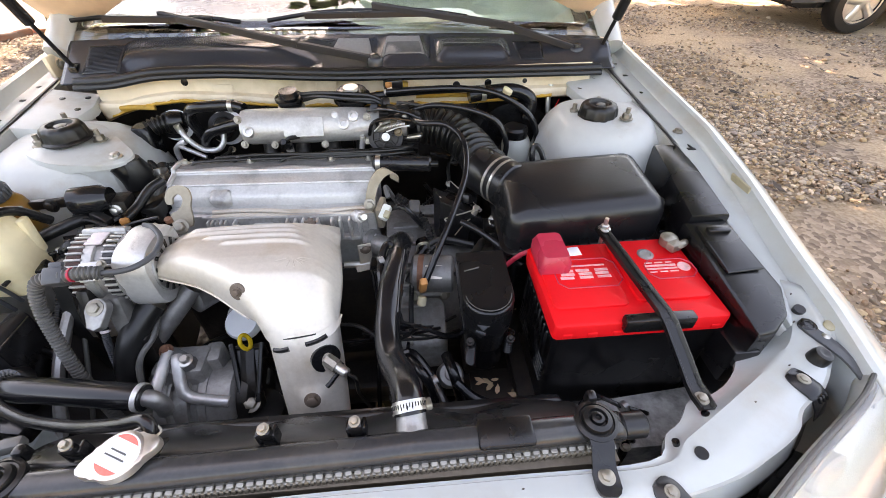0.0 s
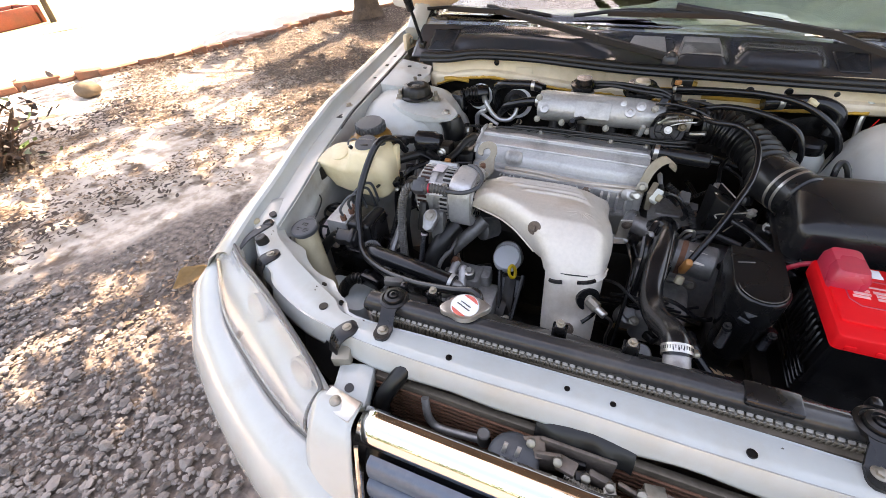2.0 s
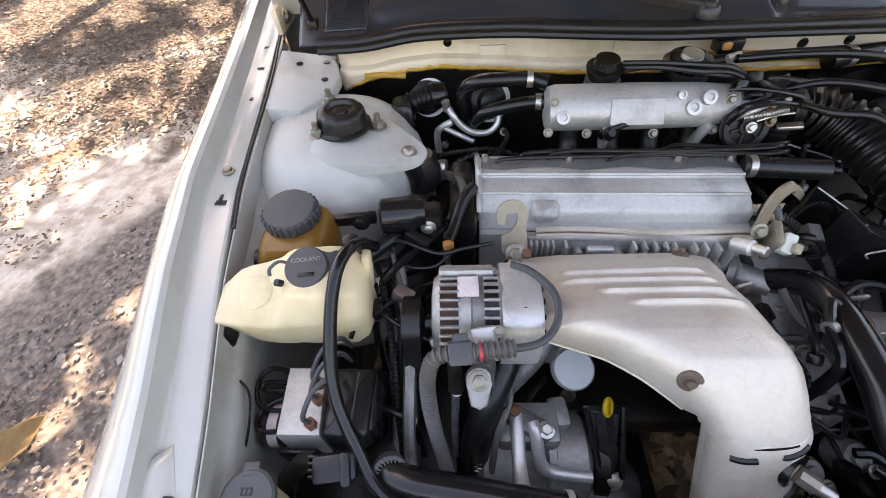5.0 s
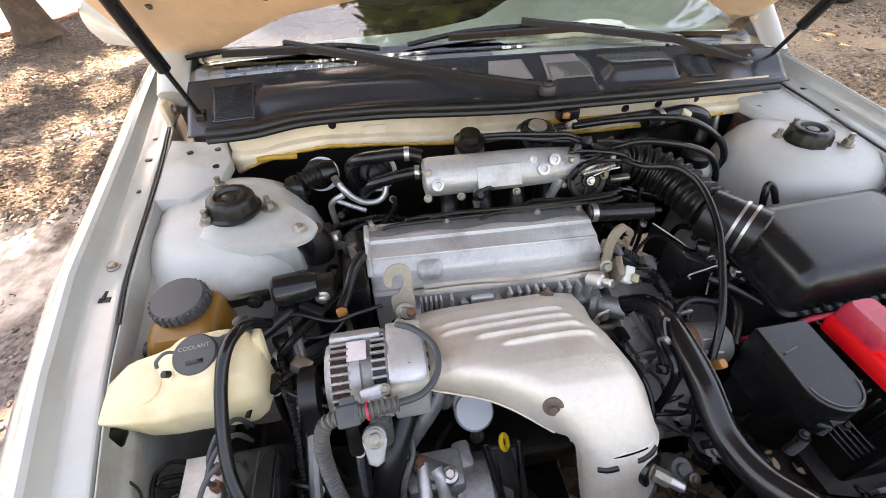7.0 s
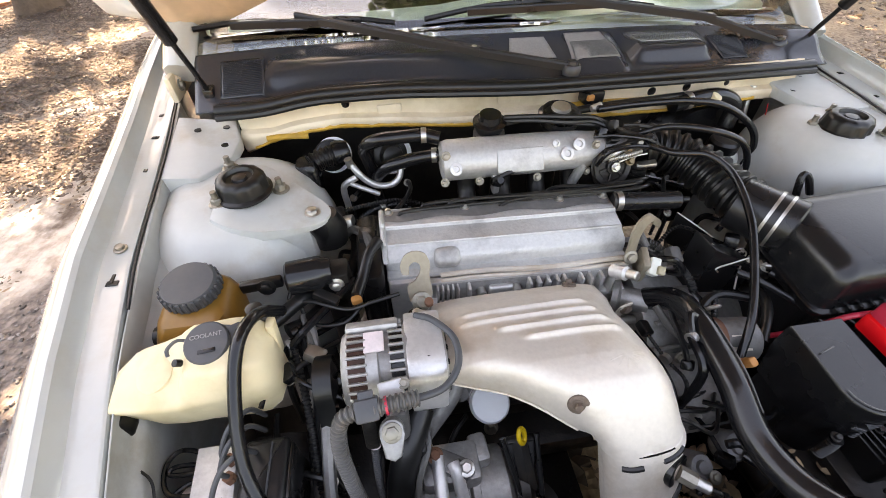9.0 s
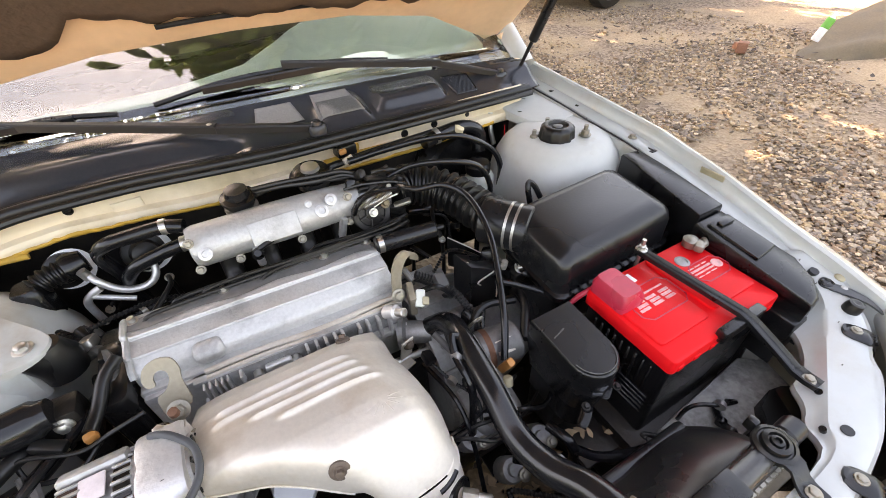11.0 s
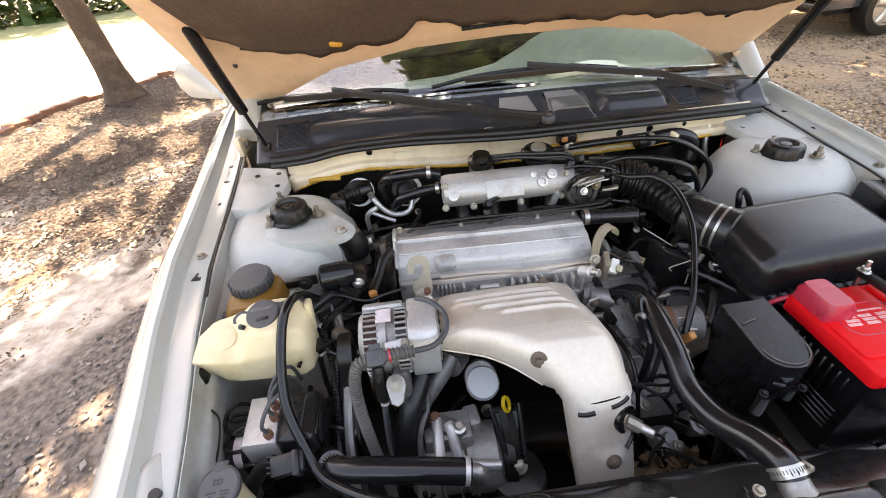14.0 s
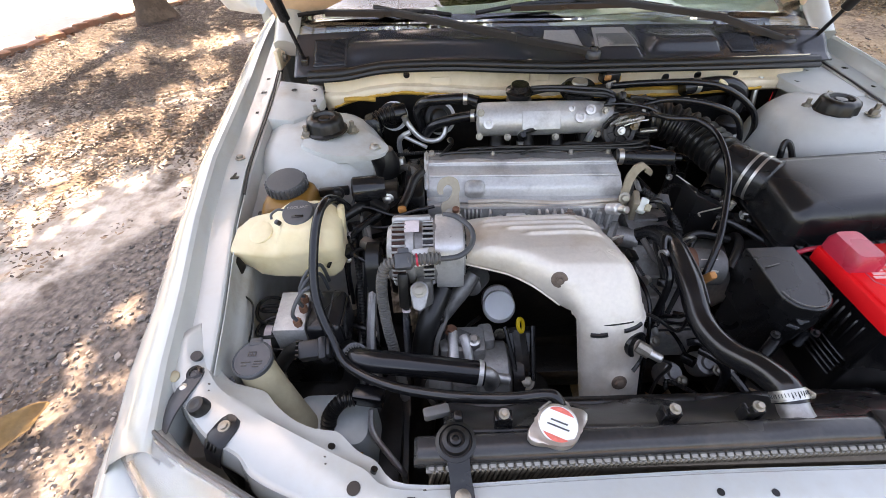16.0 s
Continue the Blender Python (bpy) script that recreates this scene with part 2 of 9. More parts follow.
def tube(pts, r, n=10, steps=8, bm=None, corr=0.0, pitch=0.008, r2=None):
    """A hose along a smooth curve; corr: depth of its corrugation."""
    path = curve(pts, steps)
    if corr:
        ln = [0.0]
        for a, b in zip(path, path[1:]):
            ln.append(ln[-1] + (b - a).length)
        cnt = max(4, int(ln[-1] / pitch * 4))
        q = np.linspace(0, ln[-1], cnt)
        arr = np.array(path)
        path = [Vector([np.interp(s, ln, arr[:, k]) for k in range(3)]) for s in q]
    rings, u = [], None
    for i, p in enumerate(path):
        d = (path[min(i + 1, len(path) - 1)] - path[max(i - 1, 0)]).normalized()
        u = frame_of(d)[0] if u is None else (u - d * u.dot(d)).normalized()
        v = d.cross(u)
        f = i / (len(path) - 1)
        rr = r + ((r2 - r) * f if r2 else 0)
        if corr:
            rr -= corr * (i % 4 in (2, 3))
        rings.append([p + (u * math.cos(2 * math.pi * k / n) + v * math.sin(2 * math.pi * k / n)) * rr for k in range(n)])
    return loft(rings, bm)


def prism(outline, z0, z1, b=0.0, bm=None, top=None, seg=2):
    """An upright block over an outline of (x, y); top: a function of x and y for the upper face."""
    bm = bm or bmesh.new()
    lo = [bm.verts.new((x, y, z0)) for x, y in outline]
    hi = [bm.verts.new((x, y, top(x, y) if top else z1)) for x, y in outline]
    k = len(outline)
    fs = [bm.faces.new(hi), bm.faces.new(lo[::-1])]
    for i in range(k):
        j = (i + 1) % k
        fs.append(bm.faces.new((lo[i], lo[j], hi[j], hi[i])))
    if b:
        e = list(fs[0].edges)
        bmesh.ops.bevel(bm, geom=e, offset=b, segments=seg, profile=0.5, affect="EDGES")
    return bm


def rrect(x0, x1, y0, y1, r, n=4):
    out = []
    for cx_, cy_, a in ((x1 - r, y1 - r, 0), (x0 + r, y1 - r, 90), (x0 + r, y0 + r, 180), (x1 - r, y0 + r, 270)):
        out += [(cx_ + r * math.cos(radians(a + 90 * k / n)), cy_ + r * math.sin(radians(a + 90 * k / n))) for k in range(n + 1)]
    return out


def grid(fn, nu, nv, bm=None):
    """A sheet: fn(u, v) for u, v in 0 to 1."""
    bm = bm or bmesh.new()
    vs = [[bm.verts.new(fn(i / nu, j / nv)) for i in range(nu + 1)] for j in range(nv + 1)]
    for j in range(nv):
        for i in range(nu):
            bm.faces.new((vs[j][i], vs[j][i + 1], vs[j + 1][i + 1], vs[j + 1][i]))
    return bm


def thick(ob, t, offset=-1.0):
    m = ob.modifiers.new("thickness", "SOLIDIFY")
    m.thickness, m.offset = t, offset
    return ob


def bolt(c, d, r=0.007, h=0.006, bm=None):
    """A hexagon head on a washer."""
    bm = lathe(c, d, [(r * 1.5, 0), (r * 1.5, 0.0015), (r * 1.4, 0.002)], 16, bm)
    c2 = Vector(c) + Vector(d).normalized() * 0.0015
    return lathe(c2, d, [(r, 0), (r, h * 0.85), (r * 0.8, h)], 6, bm)


def lerp(x, xs, ys):
    return float(np.interp(x, xs, ys))


# ---- the car's body ----
def mid(y):
    """The car's centre line: the car stands turned a little."""
    return -0.008 - 0.048 * y


def B(side, half, y, z):
    return (mid(y) + side * half, y + side * half * 0.012, z)


RY = (-0.66, -0.5, -0.4, -0.25, -0.09, 0.07, 0.25, 0.45, 0.75, 1.4)
RX = (0.695, 0.712, 0.72, 0.737, 0.75, 0.756, 0.768, 0.79, 0.82, 0.84)
RZ = (0.745, 0.785, 0.805, 0.838, 0.865, 0.88, 0.893, 0.902, 0.912, 0.925)


def ridge(y):
    return lerp(y, RY, RX), lerp(y, RY, RZ)


car = thing("car", "white saloon car with its bonnet propped open", "car", (0, 0.6, 0))


def fender(side):
    sec = ((-0.066, -0.052), (-0.062, -0.031), (-0.058, -0.029), (-0.024, -0.029), (-0.019, -0.022), (-0.015, -0.003), (-0.009, 0.001), (-0.002, 0.0),
           (0.012, -0.008), (0.035, -0.035), (0.06, -0.09), (0.085, -0.2), (0.095, -0.34), (0.09, -0.5))
    ys = np.concatenate([np.linspace(-0.606, 0.6, 34), [0.9, 1.3]])

    def at(u, v):
        i = u * (len(sec) - 1)
        y = float(ys[int(round(v * (len(ys) - 1)))])
        dx, dz = sec[int(round(i))]
        x, z = ridge(y)
        # the flange dies away at the lamp, the flank swells round the corner
        tip = min(1, max(0, (-0.505 - y) / 0.035))
        if dx < -0.02:
            dz = dz - 0.03 * tip * (-0.02 - dx) / 0.04
            dx = dx + (-0.02 - dx) * tip
        swell = 1.15 + 0.42 * min(1, max(0, (-0.2 - y) / 0.3)) ** 1.5
        return B(side, x + dx * (1 if dx < 0 else swell), y, z + dz)

    f = thick(part("fender", grid(at, len(sec) - 1, len(ys) - 1), PAINT, car), 0.002)
    # slots and square holes of the flange
    for y, w in ((0.3, 0.008), (0.22, 0.012), (0.12, 0.006), (-0.12, 0.016)):
        x, z = ridge(y)
        part("flange_hole", box(B(side, x - 0.045, y, z - 0.028), (w, 0.009, 0.002), 0.0008), BLACK, f)
    x, z = ridge(-0.12)
    if side > 0:
        x, z = ridge(-0.245)
        part("foam_pad", box(B(side, x - 0.0185, -0.245, z - 0.011), (0.014, 0.05, 0.004), 0.001, (0, 76 * side, 0)), NECK, f)
    x, z = ridge(-0.06)
    part("flange_bolt", bolt(B(side, x - 0.045, -0.06, z - 0.028), (0, 0, 1), 0.0065, 0.006), BOLT, f)
    part("slot_stem", box(B(side, x - 0.047, -0.112, ridge(-0.11)[1] - 0.0285), (0.005, 0.016, 0.002), 0.0008), BLACK, f)
    pts = []
    for y in np.linspace(-0.16 if side < 0 else -0.1, 0.36, 10):
        x, z = ridge(float(y))
        pts.append(B(side, x - 0.067 + 0.0012 * math.sin(90 * y), float(y), z - 0.033))
    part("seam_strip", tube(pts, 0.0024, 6, 3), RUBBER, f, "black rubber seam strip")
    return f


for s in (-1, 1):
    fender(s)


def apron(side):
    ys = np.linspace(-0.5, 0.36, 24)

    def at(u, v):
        y = float(ys[int(round(v * 23))])
        x, z = ridge(y)
        x, z = x - 0.068, z - 0.034
        low = lerp(y, (-0.5, -0.2, 0.1), (0.655, 0.64, 0.6))
        k = u * 5
        px = lerp(k, (0, 0.5, 1, 1.5, 2, 3, 5), (x, x - 0.004, x - 0.006, x - 0.026, x - 0.034, x - 0.042, low))
        if side < 0:
            out = min(1, max(0, (-0.12 - y) / 0.1))
            px += (x + lerp(k, (0, 1, 1.5, 2, 5), (0, 0.002, -0.006, -0.008, 0.012)) - px) * out
        pz = lerp(k, (0, 0.5, 1, 1.5, 2, 3, 5), (z, z - 0.002, z - 0.04, z - 0.052, z - 0.058, z - 0.15, 0.42))
        return B(side, px, y, pz)

    return thick(part("apron", grid(at, 20, 23), INNER, car, "grimy white inner wing, darkened for shade"), 0.002)


for s in (-1, 1):
    apron(s)


def tower(side):
    cx_, cy_ = (0.574, 0.058) if side > 0 else (-0.559, 0.048)
    prof = ((0.165, 0.42), (0.155, 0.6), (0.143, 0.7), (0.13, 0.765), (0.112, 0.805), (0.095, 0.826), (0.08, 0.834), (0.04, 0.838))
    if side < 0:
        prof = ((0.18, 0.42), (0.17, 0.6), (0.158, 0.7), (0.14, 0.76), (0.118, 0.795), (0.1, 0.814), (0.085, 0.824), (0.04, 0.83))
    n = 40

    def pt(r, z, i):
        a = 2 * math.pi * i / n
        ca, sa = math.cos(a), math.sin(a)
        # the deck spreads outwards to the wing, forward and back
        out = max(0, ca * side)
        grow = (1 - 0.3 * max(0, -ca * side) if side < 0 else 1 - 0.12 * max(0, -ca * side)) + 0.25 * out + (0.3 if side > 0 else 0.4) * max(0, sa) + (0.1 * max(0, -sa) if z > 0.7 else 0)
        zz = z + (0.018 * out * (r / 0.15) if z > 0.75 else 0)
        return (cx_ + ca * r * grow, cy_ + sa * r * grow, zz)

    bm = loft([[pt(r, z, i) for i in range(n)] for r, z in prof])
    t = part("strut_tower", bm, APRON, car, "white strut tower with a rubber cap")
    # flat deck towards the bulkhead and the wing
    deck = [B(side, h, y, 0)[:2] for h, y in ((0.69, 0.1), (0.7, 0.3), (0.59, 0.29), (0.575, 0.22), (0.585, 0.15), (0.63, 0.1))]
    if side < 0:
        deck = deck[::-1]
    part("deck", prism(deck, 0.82, 0.838, 0.004, top=lambda x, y: 0.832 + 0.05 * max(0, y) + 0.12 * max(0, abs(x) - 0.6)), APRON, t)
    for h, y in ((0.655, 0.25), (0.605, 0.262), (0.6, 0.2)):
        q = B(side, h, y, 0)
        z = 0.832 + 0.05 * y + 0.12 * max(0, abs(q[0]) - 0.6)
        part("deck_hole", lathe((q[0], q[1], z), (0, 0, 1), [(0.0065, -0.004), (0.0065, 0.0015)], 14), BLACK, t)
    c = Vector((cx_ - side * 0.002, cy_ - 0.003, 0.832 if side > 0 else 0.838))
    prof2 = ((0.046, 0, 0), (0.046, 0.004, 0), (0.041, 0.007, 1), (0.039, 0.024, 1), (0.036, 0.03, 0.6), (0.03, 0.033, 0), (0.024, 0.033, 0), (0.021, 0.027, 0), (0.013, 0.026, 0), (0.011, 0.03, 0), (0.001, 0.031, 0))
    bm = loft([[c + Vector((math.cos(a) * (r + 0.001 * k * math.cos(12 * a)), math.sin(a) * (r + 0.001 * k * math.cos(12 * a)), h)) for a in np.linspace(0, 2 * math.pi, 73)[:-1]] for r, h, k in prof2])
    part("strut_cap", bm, RUBBER, t, "black rubber strut cap")
    for dx, dy, up in ((0.046, -0.042, 0.012), (-0.046, 0.026, -0.002), (0.022, 0.06, -0.002)) if side > 0 else ((0.038, -0.026, 0.0), (-0.056, 0.008, -0.009), (0.034, 0.066, 0.006)):
        p = c + Vector((side * dx, dy, up))
        bm = bolt(p, (0, 0, 1), 0.0095, 0.011)
        cyl(p, p + Vector((0, 0, 0.024)), 0.005, n=10, bm=bm)
        part("stud", bm, BOLT, t)
    return t


for s in (-1, 1):
    tw = tower(s)
    if s < 0:
        lip = curve([(-0.6, -0.02, 0), (-0.565, -0.044, 0), (-0.524, -0.05, 0), (-0.49, -0.047, 0), (-0.458, -0.042, 0), (-0.432, -0.03, 0), (-0.419, -0.008, 0), (-0.424, 0.016, 0), (-0.455, 0.05, 0), (-0.5, 0.095, 0), (-0.54, 0.132, 0), (-0.6, 0.13, 0)], 3)
        mp = part("mount_plate", prism([(p.x, p.y) for p in lip], 0.808, 0.82, 0.002, top=lambda x, y: lerp(x, (-0.58, -0.53, -0.43), (0.8395, 0.829, 0.8155))), APRON, tw)
        part("plate_skirt", prism([(-0.53, -0.045), (-0.455, -0.03), (-0.45, -0.022), (-0.53, -0.03)], 0.74, 0.809), APRON, tw)
        part("hanger", tube([(-0.445, -0.02, 0.805), (-0.437, -0.018, 0.78), (-0.44, -0.01, 0.75)], 0.016, 10, 4), BLACK, tw, "black mount bracket below the plate")
        part("plate_bolt", bolt((-0.447, -0.006, 0.8185), (0, 0, 1), 0.009, 0.008), STEEL, tw)


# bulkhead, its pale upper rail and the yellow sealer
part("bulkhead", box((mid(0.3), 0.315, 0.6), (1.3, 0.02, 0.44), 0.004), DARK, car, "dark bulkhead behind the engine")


def rail_low(x):
    return lerp(x, (-0.63, -0.6, -0.55, -0.49, -0.406, -0.288, -0.15, 0.0, 0.15, 0.3, 0.5, 0.62), (0.78, 0.797, 0.815, 0.83, 0.838, 0.83, 0.815, 0.812, 0.807, 0.806, 0.815, 0.815))


def rail_at(u, v):
    """Upright face, a ledge half way down, a lower flange set forward."""
    x = -0.6 + 1.22 * u
    low = rail_low(x)
    step = max(low + 0.016, 0.834)
    k = v * 8
    y = lerp(k, (0, 1, 3, 4, 5, 8), (0.246, 0.238, 0.236, 0.238, 0.254, 0.258))
    z = lerp(k, (0, 1, 3, 4, 5, 8), (low - 0.004, low + 0.002, step - 0.006, step, step + 0.003, 0.89))
    return (x, y + 0.03 * max(0, -0.42 - x), z)


rail = thick(part("scuttle_rail", grid(rail_at, 60, 16), CREAM, car, "cream painted scuttle rail with holes"), 0.003)
part("scuttle_ledge", grid(lambda u, v: (-0.6 + 1.22 * u, 0.246 + 0.07 * v, rail_low(-0.6 + 1.22 * u) - 0.006 - 0.004 * v), 40, 2), CREAM, car)


def sealer_at(u, v):
    x = -0.58 + 1.1 * u
    n = noise.noise(Vector((x * 22, 0, 0))) + 0.6 * noise.noise(Vector((x * 70, 3, 0)))
    wide = 0.0105 + 0.008 * n
    p = Vector(rail_at((x + 0.6) / 1.22, 0.14))
    return p + Vector((0, -0.002 - 0.004 * math.sin(math.pi * v), -0.006 + wide * v + 0.002 * noise.noise(Vector((x * 90, v * 3, 7)))))


thick(part("seam_sealer", grid(sealer_at, 160, 6), SEALER, rail, "ragged yellow sealer"), 0.003)
for x0, x1, zz, rr in ((0.07, 0.24, 0.838, 0.007), (-0.55, -0.47, 0.826, 0.006), (0.1, 0.15, 0.858, 0.009)):
    part("sealer_lump", tube([(x0, 0.236, zz), (x0 * 0.6 + x1 * 0.4, 0.233, zz + 0.003), (x1, 0.236, zz - 0.002)], rr, 8, 6), SEALER, rail)
for x, z, r in ((-0.386, 0.877, 0.008), (0.274, 0.8465, 0.0095), (0.355, 0.8495, 0.009), (0.45, 0.851, 0.006)):
    part("rail_hole", lathe((x, 0.2525, z), (0, -1, 0), [(r, -0.004), (r, 0.0012), (r * 0.9, 0.0016)], 18), BLACK, rail)
for x in (-0.3, -0.05, 0.17):
    part("rail_pressing", box((x, 0.25, 0.86), (0.05, 0.006, 0.02), 0.003), CREAM, rail)


# cowl panel of black plastic, its rubber seal
def smooth(a, b, t):
    t = min(1.0, max(0.0, (t - a) / (b - a)))
    return t * t * (3 - 2 * t)


def glass_foot(x):
    """Where the windscreen meets the cowl."""
    k = min(1.0, abs(x) / 0.68)
    return 0.402 - 0.045 * k**3, 0.938 - 0.02 * x


def cowl_at(u, v):
    x = -0.67 + 1.35 * u
    k = abs(2 * u - 1)
    yf = 0.232 + 0.02 * k
    yb, zb = glass_foot(x)
    zf = lerp(x, (-0.67, -0.61, -0.53, -0.45, -0.31, -0.18, -0.04, 0.36, 0.6, 0.68), (0.882, 0.885, 0.888, 0.902, 0.907, 0.9, 0.892, 0.882, 0.877, 0.876))
    y = yf + (yb - yf) * v
    z = zf + (zb - zf) * v
    # a long boat-shaped panel: flat deck, sharp crest, hollow face
    tip = 0.5 + 0.26 * smooth(-0.2, -0.06, x)
    on = smooth(-0.545, -0.525, x) * (1 - smooth(-0.1, -0.05, x))
    z += on * (0.011 * smooth(0.3, tip, v) * (1 - smooth(tip, 1.0, v)) - 0.013 * math.exp(-(((v - 0.24) / 0.12) ** 2)))
    # meshed hump and boxed cover, both level on top with a steep front
    h1 = smooth(0.075, 0.11, x) * (1 - smooth(0.19, 0.215, x))
    h2 = smooth(0.225, 0.25, x) * (1 - smooth(0.395, 0.415, x))
    z += 0.017 * h1 * smooth(0.08, 0.3, v) * (1 - 0.95 * smooth(0.3, 0.95, v))
    z += 0.024 * h2 * smooth(0.2, 0.36, v) * (1 - 0.95 * smooth(0.38, 0.9, v))
    z += 0.012 * smooth(0.56, 0.62, x) * smooth(0.2, 0.6, v) * (1 - smooth(0.7, 1.0, v))
    return (x, y, z)


cowl = thick(part("cowl_panel", grid(cowl_at, 140, 36), COWL, car, "black plastic cowl panel below the windscreen"), 0.003)
seal = [cowl_at(u, 0) for u in np.linspace(0.03, 0.97, 15)]
bm = tube([(x, y - 0.004, z + 0.002) for x, y, z in seal], 0.011, 10, 4)
tube([(x, y - 0.016, z - 0.006) for x, y, z in seal], 0.007, 8, 4, bm)
tube([(x, y + 0.012, z + 0.006) for x, y, z in seal], 0.004, 8, 4, bm)
part("bonnet_seal", bm, RUBBER, cowl, "black rubber bonnet seal")


def patch(u0, u1, v0, v1, sl):
    return grid(lambda a, b: Vector(cowl_at(u0 + sl * b + (u1 - u0 - 1.6 * sl * b) * a, v0 + (v1 - v0) * b)) + Vector((0, 0, 0.0025)), 10, 10)


for u0, u1, v0, v1, sl, k in ((0.036, 0.098, 0.18, 0.82, 0.0, 0), (0.468, 0.545, 0.45, 0.86, 0.012, 1), (0.563, 0.642, 0.27, 0.9, 0.01, 2), (0.822, 0.868, 0.25, 0.75, -0.006, 0)):
    gp = thick(part("air_inlet", patch(u0, u1, v0, v1, sl), MESHGREY if k else COWL, cowl, "grey meshed air inlet"), 0.001)
    for r in range(20 if k != 1 else 0):
        f = 0.04 + (0.94 if k == 0 else 0.6) * r / 20
        v = v0 + (v1 - v0) * f
        w = u1 - u0 - 1.6 * sl * f
        e = 0.06 * w
        q0, q1 = Vector(cowl_at(u0 + sl * f + e, v)), Vector(cowl_at(u0 + sl * f + w - e, v))
        qm = Vector(cowl_at(u0 + sl * f + w / 2, v))
        up = Vector((0, 0, 0.0032))
        part("slat", tube([q0 + up, qm + up, q1 + up], 0.0009, 5, 3), CONDUIT if k == 2 else GREYBLK, gp)

# windscreen, dashboard, roof and doors behind the open bonnet
def screen_at(u, v):
    x = -0.68 + 1.36 * u
    k = abs(2 * u - 1)
    y, z = glass_foot(x)
    return (x * (1 - 0.1 * v), y - 0.008 + 0.74 * v - 0.16 * v * k**2, z - 0.009 + 0.455 * v - 0.02 * v * v)


ws = thick(part("windscreen", grid(screen_at, 24, 12), GLASS, car, "tinted windscreen mirroring trees"), 0.005)
ws.visible_shadow = False


def dash_at(u, v):
    x = -0.66 + 1.32 * u
    return (x, 0.375 + 0.625 * v, 0.905 + 0.02 * min(1, 8 * v) + 0.045 * math.sin(3.1 * v) + 0.035 * math.exp(-(((u - 0.72) / 0.16) ** 2)) * math.sin(3.1 * v))


part("dashboard", grid(dash_at, 24, 10), BLACK, car, "dark dashboard behind the glass")


def cover_at(u, v):
    # a band along the foot of the glass that widens in a long sweep
    x = -0.62 + 1.24 * u
    back = lerp(x, (-0.62, -0.15, 0.0, 0.12, 0.25, 0.38, 0.62), (0.2, 0.24, 0.3, 0.46, 0.72, 0.96, 0.98))
    p = dash_at((x + 0.66) / 1.32, 0.1 + (back - 0.1) * v)
    return (p[0], p[1], p[2] + 0.012 + 0.01 * math.sin(math.pi * v))


thick(part("dashboard_cover", grid(cover_at, 24, 16), GREENISH, car, "pale green dashboard cover"), 0.008)
# Added dark box behind the dash keeps the lit cabin from showing
part("seat_back", box((mid(1), 1.15, 0.85), (1.2, 0.16, 0.9), 0.05), LINER, car, "dark box added to block light in the cabin")


def shell_at(u, v):
    # roof, doors and boot as one skin
    a = math.pi * u
    half = lerp(v, (0, 0.15, 0.5, 0.8, 1), (0.63, 0.6, 0.58, 0.6, 0.72))
    top = lerp(v, (0, 0.15, 0.5, 0.8, 1), (1.36, 1.41, 1.42, 1.3, 1.02))
    c, sn = math.cos(a), math.sin(a)
    return (mid(1) - math.copysign(abs(c) ** 0.35, c) * (half + 0.24 * (1 - abs(sn) ** 0.5)), 1.12 + 2.6 * v, 0.35 + (top - 0.35) * abs(sn) ** 0.45)


part("cabin_shell", grid(shell_at, 24, 12), PAINT, car)
part("tail_panel", prism([(-0.9, 3.7), (0.78, 3.7), (0.7, 3.95), (-0.85, 3.95)], 0.32, 1.02, 0.06), PAINT, car, "white tail panel")
part("cabin_floor", box((mid(1), 2.3, 0.3), (1.6, 3.4, 0.06), 0.01), BLACK, car)
for s in (-1, 1):
    part("door", box(B(s, 0.86, 1.5, 0.62), (0.05, 1.15, 0.6), 0.02), PAINT, car)
    a, b = screen_at((s + 1) / 2, 0), screen_at((s + 1) / 2, 1)
    part("pillar", tube([Vector(a) + Vector((s * 0.02, 0, -0.02)), (Vector(a) + Vector(b)) / 2 + Vector((s * 0.02, 0, 0.01)), b], 0.035, 10, 4), PAINT, car)
    hp = part("hinge_plate", box(B(s, 0.7, 0.38, 0.9), (0.012, 0.1, 0.05), 0.004), CREAM, car, "cream painted hinge plate")
    part("hinge_bolt", bolt(B(s, 0.692, 0.36, 0.9), (-s, 0, 0), 0.008, 0.007), BOLT, hp)


